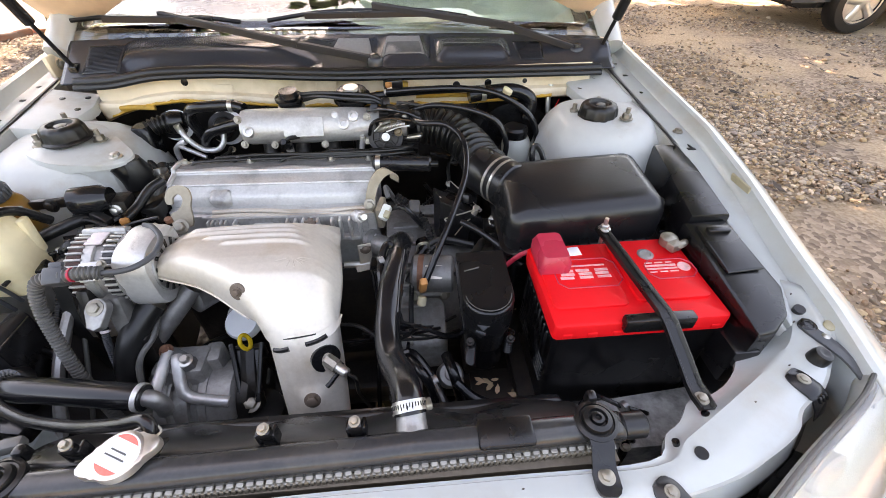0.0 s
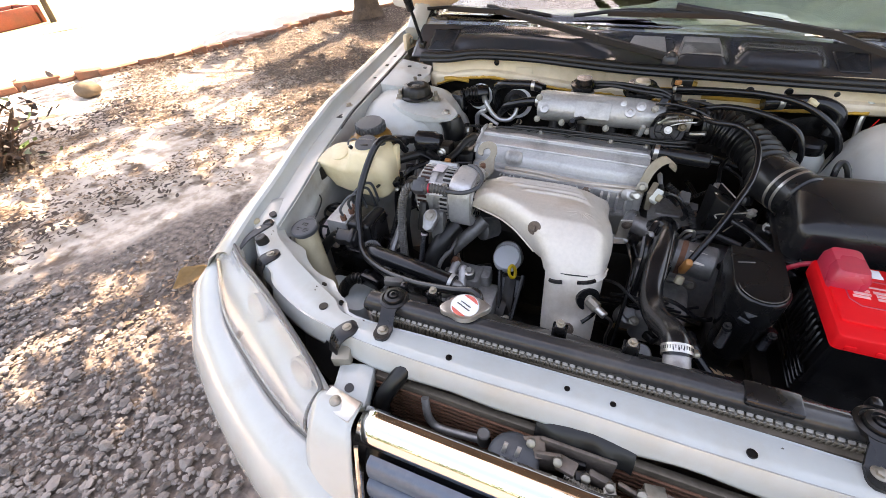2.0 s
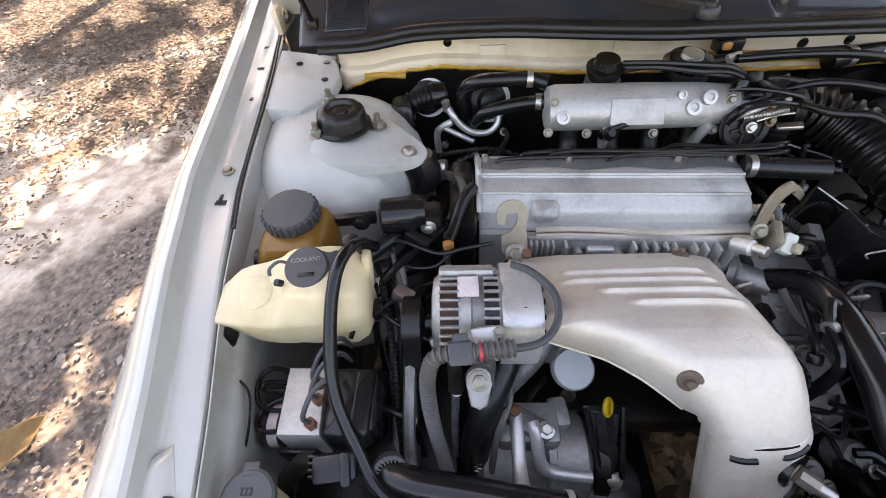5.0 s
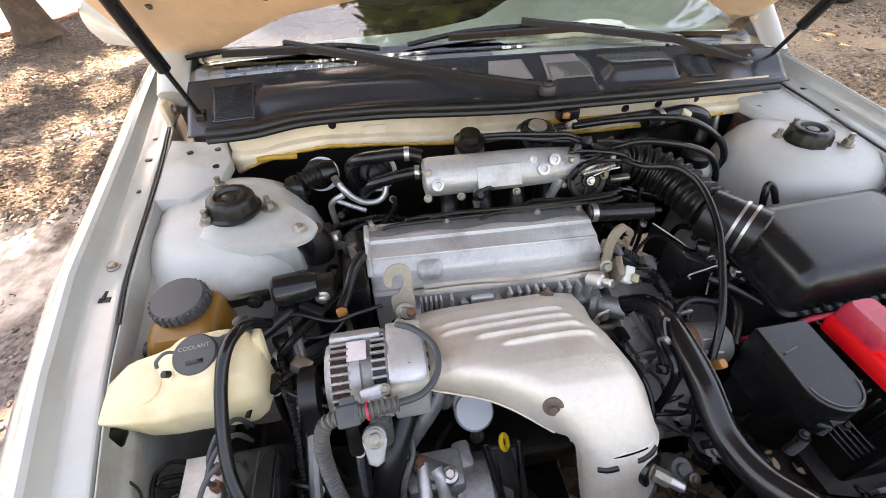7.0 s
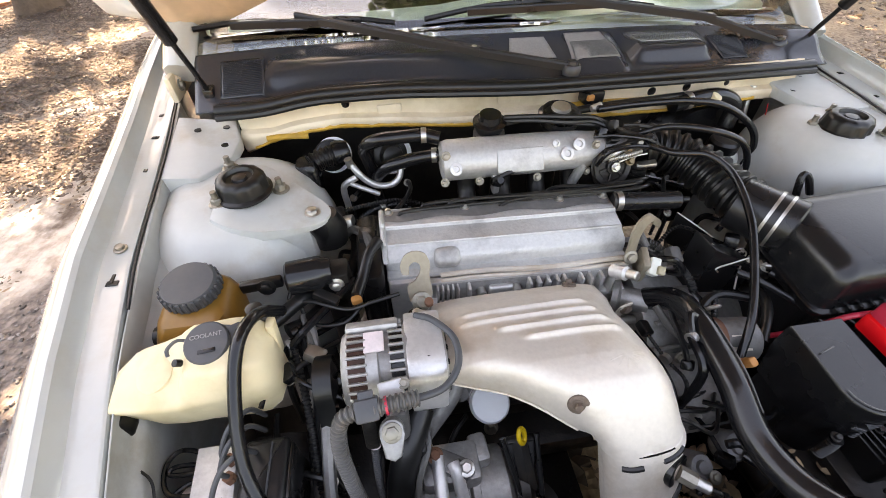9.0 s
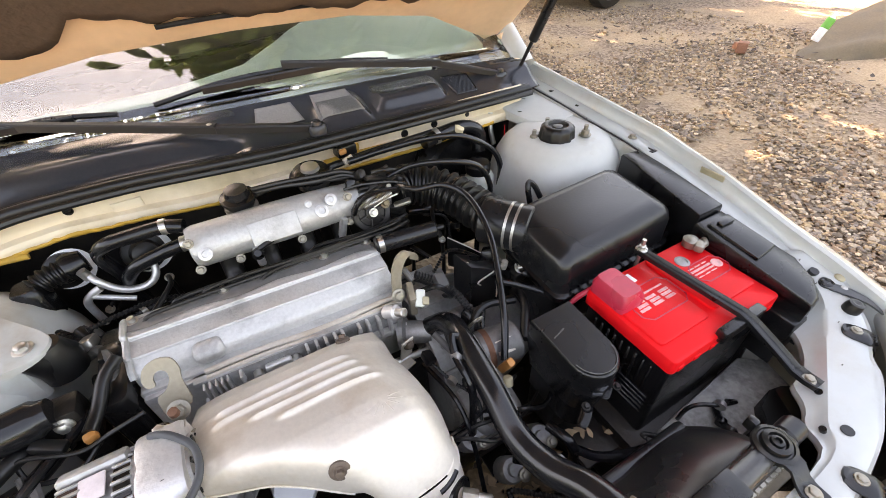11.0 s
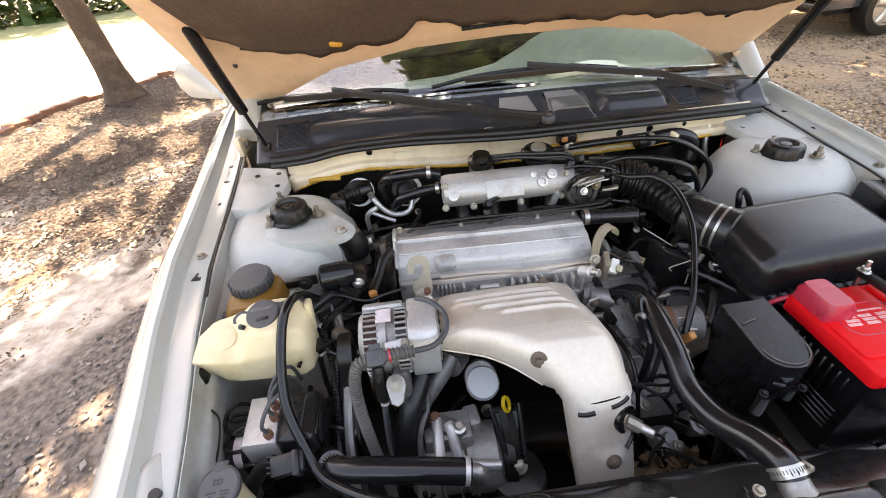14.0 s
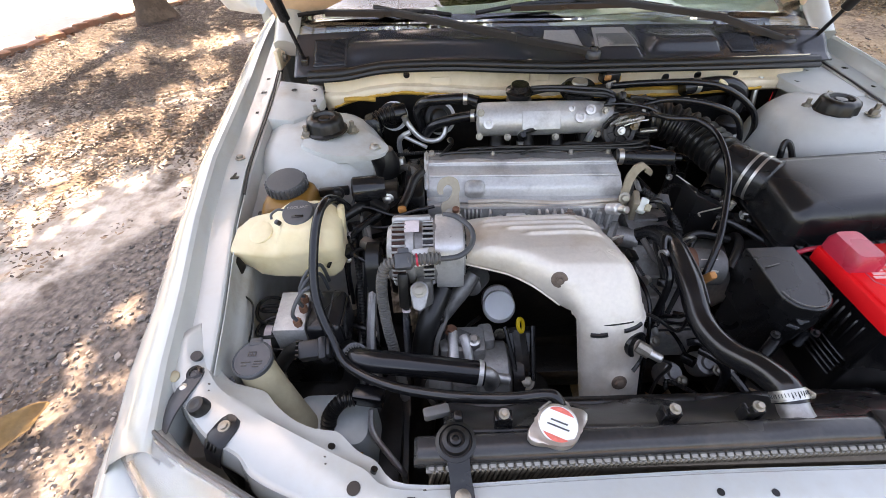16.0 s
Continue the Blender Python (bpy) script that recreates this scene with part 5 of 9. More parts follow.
loft([[(-0.19, -0.335, 0.6), (-0.14, -0.335, 0.6), (-0.14, -0.328, 0.592), (-0.19, -0.328, 0.592)], [(-0.176, -0.375, 0.566), (-0.148, -0.375, 0.566), (-0.148, -0.366, 0.558), (-0.176, -0.366, 0.558)], [(-0.17, -0.412, 0.536), (-0.144, -0.412, 0.536), (-0.144, -0.403, 0.528), (-0.17, -0.403, 0.528)]], bm)
part("mount_plate", bm, HOLDBLK, mt, "black triangular mount bracket")
for x0, x1 in ((-0.192, -0.171), (-0.138, -0.143)):
    part("plate_rib", tube([(x0, -0.334, 0.607), ((x0 + x1) / 2, -0.372, 0.575), (x1, -0.413, 0.542)], 0.0045, 8, 4), HOLDBLK, mt)
part("mount_arm", tube([(-0.155, -0.405, 0.5), (-0.16, -0.38, 0.55), (-0.165, -0.33, 0.59)], 0.017, 8, 5), DARK, mt)
part("mount_bolt", bolt((-0.156, -0.412, 0.536), (0, -0.5, 1), 0.0105, 0.01), BOLT, mt)
for x, y, z in ((-0.188, -0.275, 0.5), (-0.186, -0.312, 0.463)):
    part("block_bolt", bolt((x, y, z), (0, -0.8, 0.6), 0.009, 0.01), BOLT, engine)

# ---- intake ----
intake = thing("intake_manifold", "cast alloy intake plenum with black runners", "intake manifold", (-0.07, 0.09, 0.7))
rings = []
for x, r, yy in ((-0.219, 0.026, 0.0), (-0.216, 0.036, 0.0), (-0.205, 0.039, 0.0), (-0.06, 0.039, 0.0), (0.03, 0.037, 0.0), (0.075, 0.033, 0.0), (0.085, 0.033, 0.0)):
    rings.append([(x, 0.095 + slant(x) * 0.6 + r * 0.95 * math.cos(a) * (1 + 0.12 * math.cos(2 * a)), 0.825 + r * math.sin(a)) for a in np.linspace(0, 2 * math.pi, 25)[:-1]])
pln = part("plenum", loft(rings), COVER, intake, "silver cast plenum")
part("name_plate", box((-0.078, 0.0555, 0.838), (0.085, 0.005, 0.042), 0.002, (-33, 0, -1.5)), COVER, pln)
for x, y, z, r in ((-0.196, 0.055, 0.832, 0.011), (0.008, 0.055, 0.842, 0.012), (0.03, 0.062, 0.855, 0.011), (-0.01, 0.07, 0.856, 0.007)):
    part("plenum_boss", lathe((x, y, z), (0, -0.8, 0.6), [(r, -0.012), (r, 0.004), (r * 0.55, 0.005), (r * 0.5, 0.001)], 18), ALLOY, pln)
for x in (-0.17, -0.1, -0.03, 0.04):
    part("runner", tube([(x, 0.1, 0.8), (x, 0.085, 0.76), (x, 0.05, 0.735), (x, 0.01, 0.72)], 0.018, 12, 5), DARK, intake, "dark runner")
part("vacuum_valve", lathe((-0.12, 0.05, 0.8), (0, -0.6, 0.5), [(0.01, -0.01), (0.011, 0.014), (0.006, 0.02), (0.006, 0.03)], 14), BLACK, intake)
part("vacuum_elbow", tube([(-0.12, 0.045, 0.81), (-0.11, 0.04, 0.82), (-0.09, 0.05, 0.82)], 0.005, 8, 5), RUBBER, intake)
tb = part("throttle_body", lathe((0.085, 0.085, 0.822), (1, -0.05, 0), [(0.034, 0), (0.034, 0.012), (0.028, 0.014), (0.028, 0.04), (0.034, 0.044), (0.034, 0.06)], 24), GREYAL, intake, "greasy throttle body with linkage")
part("throttle_wheel", lathe((0.096, 0.05, 0.809), (0.05, -0.9, 0.42), [(0.037, 0), (0.038, 0.002), (0.034, 0.004), (0.034, 0.008), (0.038, 0.01), (0.037, 0.013), (0.028, 0.012), (0.026, 0.009), (0.014, 0.01), (0.013, 0.016), (0.008, 0.017), (0.007, 0.022)], 32), DARK, tb)
for k in range(6):
    a = radians(60 * k + 15)
    q = Vector((0.096, 0.05, 0.809)) + Vector((0.05, -0.9, 0.42)).normalized() * 0.012
    e1, e2, _ = frame_of((0.05, -0.9, 0.42))
    part("wheel_web", tube([q + (e1 * math.cos(a) + e2 * math.sin(a)) * r for r in (0.01, 0.018, 0.027)], 0.0024, 6, 2), DARK, tb)
part("wheel_nut", bolt((0.0972, 0.031, 0.818), (0.05, -0.9, 0.42), 0.006, 0.006), STEEL, tb)
part("cable_guide", tube([(0.062, 0.038, 0.822), (0.072, 0.03, 0.85), (0.096, 0.028, 0.86), (0.125, 0.032, 0.858), (0.16, 0.035, 0.85)], 0.004, 8, 6), BLACK, tb)
part("tall_bracket", prism([(0.1, 0.08), (0.15, 0.075), (0.15, 0.083), (0.1, 0.088)], 0.83, 0.87, 0.0, top=lambda x, y: 0.895 - 1.1 * abs(x - 0.128)), DARK, tb, "black peaked bracket")
part("linkage", tube([(0.075, 0.045, 0.825), (0.1, 0.035, 0.85), (0.13, 0.05, 0.845), (0.16, 0.06, 0.85)], 0.004, 6, 5), STEEL, tb)
part("linkage_arm", box((0.12, 0.05, 0.85), (0.09, 0.008, 0.022), 0.003, (20, -12, 5)), DARK, tb)
part("cable_bracket", box((0.135, 0.075, 0.86), (0.07, 0.02, 0.006), 0.002, (0, 20, 10)), DARK, tb)
part("idle_valve", cyl((0.085, 0.07, 0.78), (0.14, 0.06, 0.775), 0.022, n=16, bev=0.004), DARK, tb)
part("vertical_bellows", tube([(0.15, 0.045, 0.81), (0.15, 0.04, 0.78), (0.15, 0.035, 0.75)], 0.018, 14, 6, corr=0.004, pitch=0.007), RUBBER, tb)
part("bellows_clip", box((0.16, 0.035, 0.815), (0.035, 0.016, 0.008), 0.003, (0, -15, -20)), STEEL, tb)
BRASS = mat("brassy_zinc", (0.2, 0.15, 0.09), 0.35, 0.9, 0.2, 20, 140, 0.1)
for k, (x, y, z, w, h, rz) in enumerate(((0.11, 0.075, 0.858, 0.05, 0.014, 12), (0.13, 0.055, 0.838, 0.03, 0.02, -20), (0.145, 0.09, 0.866, 0.04, 0.008, 30), (0.095, 0.06, 0.855, 0.02, 0.018, 5), (0.155, 0.07, 0.842, 0.024, 0.016, -10))):
    part("linkage_plate", box((x, y, z), (w, 0.006, h), 0.002, (15 + 8 * k, 6 * k - 12, rz)), (DARK, BRASS, DARK)[k % 3], tb)
for k, (x, y, z) in enumerate(((0.09, 0.048, 0.842), (0.115, 0.04, 0.85), (0.14, 0.05, 0.852), (0.125, 0.036, 0.825), (0.165, 0.055, 0.845))):
    part("linkage_nut", bolt((x, y, z), (0, -0.8, 0.6), 0.006, 0.007), (BOLT, BRASS)[k % 2], tb)
for k, (a, b, r) in enumerate((((0.06, 0.07, 0.862), (0.12, 0.045, 0.87), 0.003), ((0.12, 0.045, 0.87), (0.175, 0.04, 0.852), 0.003), ((0.1, 0.03, 0.83), (0.15, 0.03, 0.842), 0.0018), ((0.125, 0.09, 0.868), (0.19, 0.075, 0.862), 0.0045))):
    part("link_rod", tube([a, Vector(a).lerp(Vector(b), 0.5) + Vector((0, 0, 0.003)), b], r, 7, 4), (BLACK, BLACK, STEEL, DARK)[k], tb)
for k, (x, y, z) in enumerate(((0.135, 0.06, 0.846), (0.155, 0.052, 0.838), (0.17, 0.065, 0.85), (0.075, 0.075, 0.866), (0.1, 0.085, 0.872))):
    part("linkage_block", box((x, y, z), (0.02, 0.016, 0.018), 0.003, (20, 10 * k, 30 * k)), (DARK, BLACK)[k % 2], tb)
for k, (x, z) in enumerate(((-0.213, 0.857), (-0.215, 0.8), (0.06, 0.855), (0.055, 0.8), (-0.15, 0.797), (-0.04, 0.795))):
    part("plenum_bolt", bolt((x, 0.06 + slant(x) * 0.6, z), (0, -0.9, 0.4), 0.0055, 0.006), BOLT, pln)
part("casting_web", box((-0.12, 0.058, 0.79), (0.014, 0.02, 0.04), 0.004, (10, 0, 0)), ALLOY, pln)
part("casting_web", box((0.04, 0.062, 0.785), (0.012, 0.02, 0.06), 0.004, (10, 12, 0)), ALLOY, pln)
part("return_spring", tube([(0.085, 0.04, 0.83), (0.11, 0.03, 0.842), (0.14, 0.035, 0.845)], 0.006, 10, 6, corr=0.0022, pitch=0.003), STEEL, tb)
# round valves behind the plenum
v1 = part("purge_valve", lathe((-0.117, 0.143, 0.852), (0, -0.1, 1), [(0.024, 0), (0.028, 0.008), (0.028, 0.014), (0.032, 0.016), (0.032, 0.021), (0.022, 0.023), (0.02, 0.036), (0.001, 0.037)], 24), BLACK, intake, "black domed valve on a steel base")
part("valve_base", lathe((-0.117, 0.143, 0.835), (0, -0.1, 1), [(0.03, 0), (0.03, 0.016)], 24), GREYAL, v1)
v2 = part("damper", lathe((0.022, 0.147, 0.855), (0, -0.1, 1), [(0.038, 0), (0.042, 0.006), (0.042, 0.016), (0.034, 0.02), (0.034, 0.026), (0.024, 0.028)], 28), BLACK, intake, "black round damper with a bright centre")
part("damper_centre", lathe((0.022, 0.145, 0.882), (0, -0.1, 1), [(0.019, 0), (0.017, 0.007), (0.001, 0.008)], 24), STEEL, v2)
part("valve_post", cyl((-0.117, 0.145, 0.7), (-0.117, 0.145, 0.84), 0.012, n=10), DARK, intake)
part("damper_post", cyl((0.022, 0.147, 0.7), (0.022, 0.147, 0.86), 0.014, n=10), DARK, intake)
for k, dz in enumerate((0.0, 0.008, -0.006)):
    part("vacuum_hose", tube([(-0.09, 0.14, 0.87 + dz), (-0.04, 0.112 + 0.006 * k, 0.882 + dz * 0.6), (0.02, 0.1 + 0.005 * k, 0.879 + dz), (0.07, 0.105, 0.873 + dz), (0.1, 0.09 + 0.01 * k, 0.865)], 0.0045, 8, 6), RUBBER, intake)
# heater hoses at the back
for k, p in enumerate((((-0.215, 0.12, 0.858), (-0.245, 0.13, 0.862), (-0.293, 0.135, 0.86), (-0.335, 0.14, 0.854), (-0.358, 0.16, 0.825), (-0.35, 0.175, 0.76), (-0.345, 0.18, 0.7)),
                       ((-0.212, 0.115, 0.826), (-0.228, 0.12, 0.824), (-0.275, 0.13, 0.812), (-0.322, 0.14, 0.792), (-0.345, 0.155, 0.75), (-0.34, 0.17, 0.69)))):
    hh = part("heater_hose", tube(p, 0.0125, 12, 7), HOSE, intake, "black heater hose")
    part("hose_clip", cyl(Vector(p[1]) + Vector((0.006, 0, 0)), Vector(p[1]) + Vector((-0.004, 0.001, 0.0)), 0.0142, n=16), STEEL, hh)
acp = part("aluminium_pipe", tube([(-0.386, 0.15, 0.8), (-0.378, 0.142, 0.79), (-0.362, 0.138, 0.77), (-0.34, 0.136, 0.756), (-0.312, 0.136, 0.756), (-0.296, 0.14, 0.77), (-0.292, 0.15, 0.79)], 0.0066, 10, 6), ALLOY, intake, "bent aluminium pipes")
part("second_pipe", tube([(-0.38, 0.14, 0.778), (-0.398, 0.138, 0.77), (-0.41, 0.14, 0.752), (-0.408, 0.142, 0.7)], 0.0066, 10, 6), ALLOY, acp)
part("second_pipe", tube([(-0.395, 0.136, 0.768), (-0.37, 0.13, 0.757), (-0.34, 0.126, 0.742)], 0.005, 10, 6), ALLOY, acp)
part("pipe_union", cyl((-0.388, 0.152, 0.796), (-0.392, 0.152, 0.814), 0.008, n=12), STEEL, acp)
for c, r in ((Vector((-0.425, 0.215, 0.787)), 0.037), (Vector((-0.305, 0.215, 0.776)), 0.042)):
    dk = part("grommet_plate", lathe(c, (0.25, -0.9, 0.35), [(r, 0), (r, 0.003), (r * 0.8, 0.004)], 30), WHITE, intake, "pale round plate behind a rubber boot")
    part("rubber_boot", lathe(c + Vector((-0.006, -0.004, 0.003)), (0.25, -0.9, 0.35), [(r * 0.88, 0.001), (r * 0.86, 0.01), (r * 0.6, 0.014), (r * 0.5, 0.03), (r * 0.3, 0.034), (0.001, 0.035)], 28), RUBBER, dk)
part("servo_bellows", tube([(-0.465, 0.165, 0.8), (-0.445, 0.175, 0.806), (-0.415, 0.185, 0.808)], 0.021, 16, 6, corr=0.004, pitch=0.009), RUBBER, intake)
part("servo_cap", lathe((-0.42, 0.185, 0.806), (1, 0.25, 0.1), [(0.024, 0), (0.026, 0.01), (0.02, 0.03), (0.001, 0.032)], 20), BLACK, intake)
part("servo_block", loft([[(x, y, z) for x, y in rrect(-0.495 + i, -0.45 - i, 0.13 + i, 0.18 - i, 0.01, 3)] for z, i in ((0.74, 0.0), (0.805, 0.0), (0.815, 0.006))]), BLACK, intake)
part("loom_conduit", tube([(-0.47, 0.1, 0.76), (-0.42, 0.06, 0.74), (-0.36, 0.03, 0.74), (-0.3, 0.02, 0.75)], 0.012, 10, 6, corr=0.002, pitch=0.006), RUBBER, intake)

# ---- alternator ----
alt = thing("alternator", "slotted alloy alternator with pulley", "alternator", (-0.34, -0.285, 0.6))
AC = Vector((-0.35, -0.262, 0.745))
R = 0.058
WORNAL = mat("worn_alloy", (0.46, 0.45, 0.435), 0.45, 0.7, 0.25, 14, 130, 0.3, (0.13, 0.11, 0.09), 0.65, 16)
part("end_frame", lathe((-0.405, AC.y, AC.z), (1, 0, 0), [(0.03, 0), (0.048, 0.003), (R, 0.016), (R, 0.05), (R - 0.004, 0.052)], 36), WORNAL, alt)
part("stator", lathe((-0.354, AC.y, AC.z), (1, 0, 0), [(R - 0.004, 0), (R - 0.004, 0.02), (R, 0.022), (R, 0.04)], 36), GREYAL, alt)
for x0, w in ((-0.397, 0.026), (-0.343, 0.02)):
    bm = bmesh.new()
    bm2 = bmesh.new()
    for k in range(34):
        a = 2 * math.pi * k / 34
        p = (x0 + w / 2 + 0.003, AC.y + math.cos(a) * R, AC.z + math.sin(a) * R)
        box(p, (w, 0.0042, 0.006), 0.0018, (math.degrees(a) + 90, 0, 0), bm, 2)
        a += math.pi / 34
        p = (x0 + w / 2 + 0.003, AC.y + math.cos(a) * (R - 0.001), AC.z + math.sin(a) * (R - 0.001))
        box(p, (w * 0.86, 0.006, 0.003), 0.0006, (math.degrees(a) + 90, 0, 0), bm2, 1)
    ff = part("frame_fin", bm, WORNAL, alt)
    tagged(ff, kind="stuff")
    tagged(part("cooling_slot", bm2, BLACK if x0 > -0.39 else COPPER, alt), kind="stuff")
rings = []
for x, k in ((-0.318, 0.985), (-0.315, 1.0), (-0.275, 1.0), (-0.27, 0.97)):
    rings.append([(x, AC.y + R * k * math.copysign(abs(math.cos(a)) ** 0.58, math.cos(a)), AC.z + R * k * math.copysign(abs(math.sin(a)) ** 0.58, math.sin(a))) for a in np.linspace(0, 2 * math.pi, 41)[:-1]])
part("rear_cover", loft(rings), ALLOY, alt, "smooth silver rear cover", smooth=25)
part("cover_hole", lathe((-0.291, AC.y - 0.03, AC.z + R - 0.0065), (0, -0.35, 0.93), [(0.0045, -0.006), (0.0045, 0.004)], 12), BLACK, alt)
part("cover_fold", tube([(-0.317, AC.y - 0.043, AC.z + 0.0435), (-0.295, AC.y - 0.043, AC.z + 0.0437), (-0.272, AC.y - 0.043, AC.z + 0.0435)], 0.0012, 6, 3), GREYAL, alt)
part("end_vent", lathe((-0.2705, AC.y, AC.z), (1, 0, 0), [(0.047, 0), (0.046, 0.004), (0.03, 0.006), (0.001, 0.006)], 30), WORNAL, alt)
slots = bmesh.new()
for k in range(14):
    a = 2 * math.pi * k / 14
    box((-0.2655, AC.y + 0.037 * math.cos(a), AC.z + 0.037 * math.sin(a)), (0.003, 0.015, 0.007), 0.001, (math.degrees(a), 0, 0), slots, 1)
part("end_slot", slots, BLACK, alt)
part("end_boss", lathe((-0.2645, AC.y, AC.z), (1, 0, 0), [(0.02, 0), (0.018, 0.006), (0.001, 0.007)], 20), DARK, alt)
part("rating_label", box((-0.358, AC.y + 0.002, AC.z + R + 0.0005), (0.026, 0.03, 0.003), 0.001), PRINT, alt, "white rating label")
pul = part("pulley", lathe((-0.447, AC.y, AC.z - 0.02), (1, 0, 0), [(0.02, 0), (0.034, 0.002), (0.034, 0.005), (0.03, 0.009), (0.033, 0.012), (0.03, 0.016), (0.034, 0.02), (0.034, 0.024), (0.02, 0.03), (0.012, 0.031), (0.012, 0.06)], 28), BLACK, alt)
def plate(at, normal, outline, t, b=0.002):
    """A flat piece lying across a normal; its outline's y axis points uphill."""
    n = Vector(normal).normalized()
    u = Vector((1, 0, 0)) - n * n.x
    u.normalize()
    bm = prism(outline, -t, 0, b)
    bm.transform(Matrix.Translation(at) @ Matrix((u, n.cross(u), n)).transposed().to_4x4())
    return bm


drop = [(0.016 * math.cos(a), 0.016 * math.sin(a)) for a in np.linspace(-0.2, math.pi + 0.2, 13)] + [(-0.011, -0.03), (0.0, -0.035), (0.01, -0.03)]
lug = part("mount_lug", plate((-0.347, -0.3515, 0.7385), (0.05, -0.6, 0.8), drop, 0.016, 0.003), GREYAL, alt, "pale alloy mounting lug")
part("lug_bolt", bolt((-0.347, -0.3515, 0.7385), (0.05, -0.6, 0.8), 0.0085, 0.006), BOLT, alt)
part("mount_strut", box((-0.376, -0.325, 0.715), (0.02, 0.03, 0.07), 0.006, (-20, 0, 0)), DARK, alt)
part("thin_conduit", tube([(-0.376, -0.335, 0.672), (-0.378, -0.345, 0.645), (-0.38, -0.36, 0.59), (-0.38, -0.375, 0.52)], 0.0062, 10, 7, corr=0.0016, pitch=0.004), CAPGREY, alt)
part("conduit_tie", cyl((-0.376, -0.335, 0.67), (-0.3762, -0.337, 0.666), 0.0078, n=12), PRINT, alt)
part("top_boss", box((-0.36, AC.y + 0.03, AC.z + 0.0515), (0.07, 0.02, 0.014), 0.004, (-28, 0, 0)), WORNAL, alt)
st = part("output_stud", lathe((-0.298, -0.21, 0.776), (0.1, -0.2, 1), [(0.0135, -0.012), (0.014, 0.0), (0.009, 0.002), (0.009, 0.007), (0.006, 0.008), (0.006, 0.012), (0.001, 0.012)], 18), BLACK, alt)
part("stud_nut", lathe((-0.298, -0.2115, 0.783), (0.1, -0.2, 1), [(0.0075, 0), (0.0075, 0.006), (0.006, 0.007)], 6), STEEL, st)
part("cable_lug", box((-0.283, -0.214, 0.784), (0.03, 0.011, 0.004), 0.0015, (0, 6, -8)), STEEL, st)
part("rust_nut", lathe((-0.279, -0.196, 0.784), (0, -0.2, 1), [(0.0065, 0), (0.0065, 0.008), (0.004, 0.009)], 8), RUST, st)
part("terminal_tab", box((-0.34, -0.325, 0.79), (0.03, 0.03, 0.008), 0.003, (40, 0, 10)), ALLOY, alt)
part("terminal_bolt", bolt((-0.325, -0.318, 0.796), (0, -0.5, 1), 0.005, 0.005), BOLT, alt)
part("lug_web", box((-0.34, -0.325, 0.69), (0.03, 0.03, 0.09), 0.008, (-12, 0, 0)), DIRTYAL, alt)
part("terminal", box((-0.368, -0.347, 0.803), (0.028, 0.026, 0.024), 0.004, (35, 0, 5)), CAPGREY, alt)
part("terminal_clip", box((-0.368, -0.337, 0.815), (0.018, 0.012, 0.008), 0.002, (35, 0, 5)), CAPGREY, alt)
part("grey_lead", tube([(-0.36, -0.348, 0.802), (-0.385, -0.349, 0.803), (-0.4, -0.353, 0.792), (-0.407, -0.366, 0.755), (-0.404, -0.385, 0.69), (-0.396, -0.402, 0.62), (-0.39, -0.412, 0.52), (-0.39, -0.42, 0.44)], 0.0098, 12, 8, corr=0.0025, pitch=0.0055), CONDUIT, alt, "grey corrugated cable conduit")
part("sensor_lead", tube([(-0.35, -0.348, 0.806), (-0.315, -0.343, 0.802), (-0.278, -0.332, 0.797), (-0.256, -0.305, 0.798), (-0.256, -0.27, 0.803), (-0.28, -0.24, 0.806), (-0.302, -0.225, 0.8)], 0.0046, 10, 7), CAPGREY, alt, "dark lead looped over the alternator")
part("lead_sleeve", tube([(-0.36, -0.348, 0.805), (-0.335, -0.346, 0.806), (-0.31, -0.342, 0.802)], 0.0105, 12, 6, corr=0.002, pitch=0.006), CONDUIT, alt)
part("red_band", cyl((-0.3475, -0.3472, 0.8055), (-0.3445, -0.3469, 0.8056), 0.0108, n=14), PINK, alt)
part("adjuster", tube([(-0.31, -0.23, 0.77), (-0.27, -0.22, 0.755), (-0.24, -0.2, 0.74)], 0.009, 8, 4), BOLT, alt)
part("lower_stay", box((-0.33, -0.33, 0.6), (0.05, 0.05, 0.12), 0.01), DARK, alt)
part("drive_belt", loft([[(-0.445 + dx, AC.y + (0.036 * math.cos(a) if math.sin(a) > 0 else 0.036 * math.cos(a) * 1.5 + 0.02 * math.sin(a)), AC.z - 0.02 + (0.036 * math.sin(a) if math.sin(a) > 0 else 0.26 * math.sin(a))) for a in np.linspace(0, 2 * math.pi, 33)[:-1]] for dx in (0, 0.024)], caps=False), RUBBER, alt, "black ribbed drive belt")

# ---- air conditioning compressor ----
ac = thing("air_conditioning_compressor", "grey alloy air conditioning compressor", "compressor", (-0.26, -0.38, 0.42))
part("compressor_body", lathe((-0.35, -0.37, 0.505), (1, 0, 0), [(0.045, 0), (0.06, 0.01), (0.062, 0.05), (0.057, 0.055), (0.057, 0.1), (0.063, 0.105), (0.063, 0.16), (0.05, 0.17)], 30), CASING, ac)
part("compressor_top", box((-0.275, -0.352, 0.57), (0.09, 0.06, 0.06), 0.01), CASING, ac)
part("clutch", lathe((-0.18, -0.37, 0.505), (1, 0, 0), [(0.06, 0), (0.062, 0.02), (0.05, 0.03), (0.02, 0.03)], 30), DARK, ac)
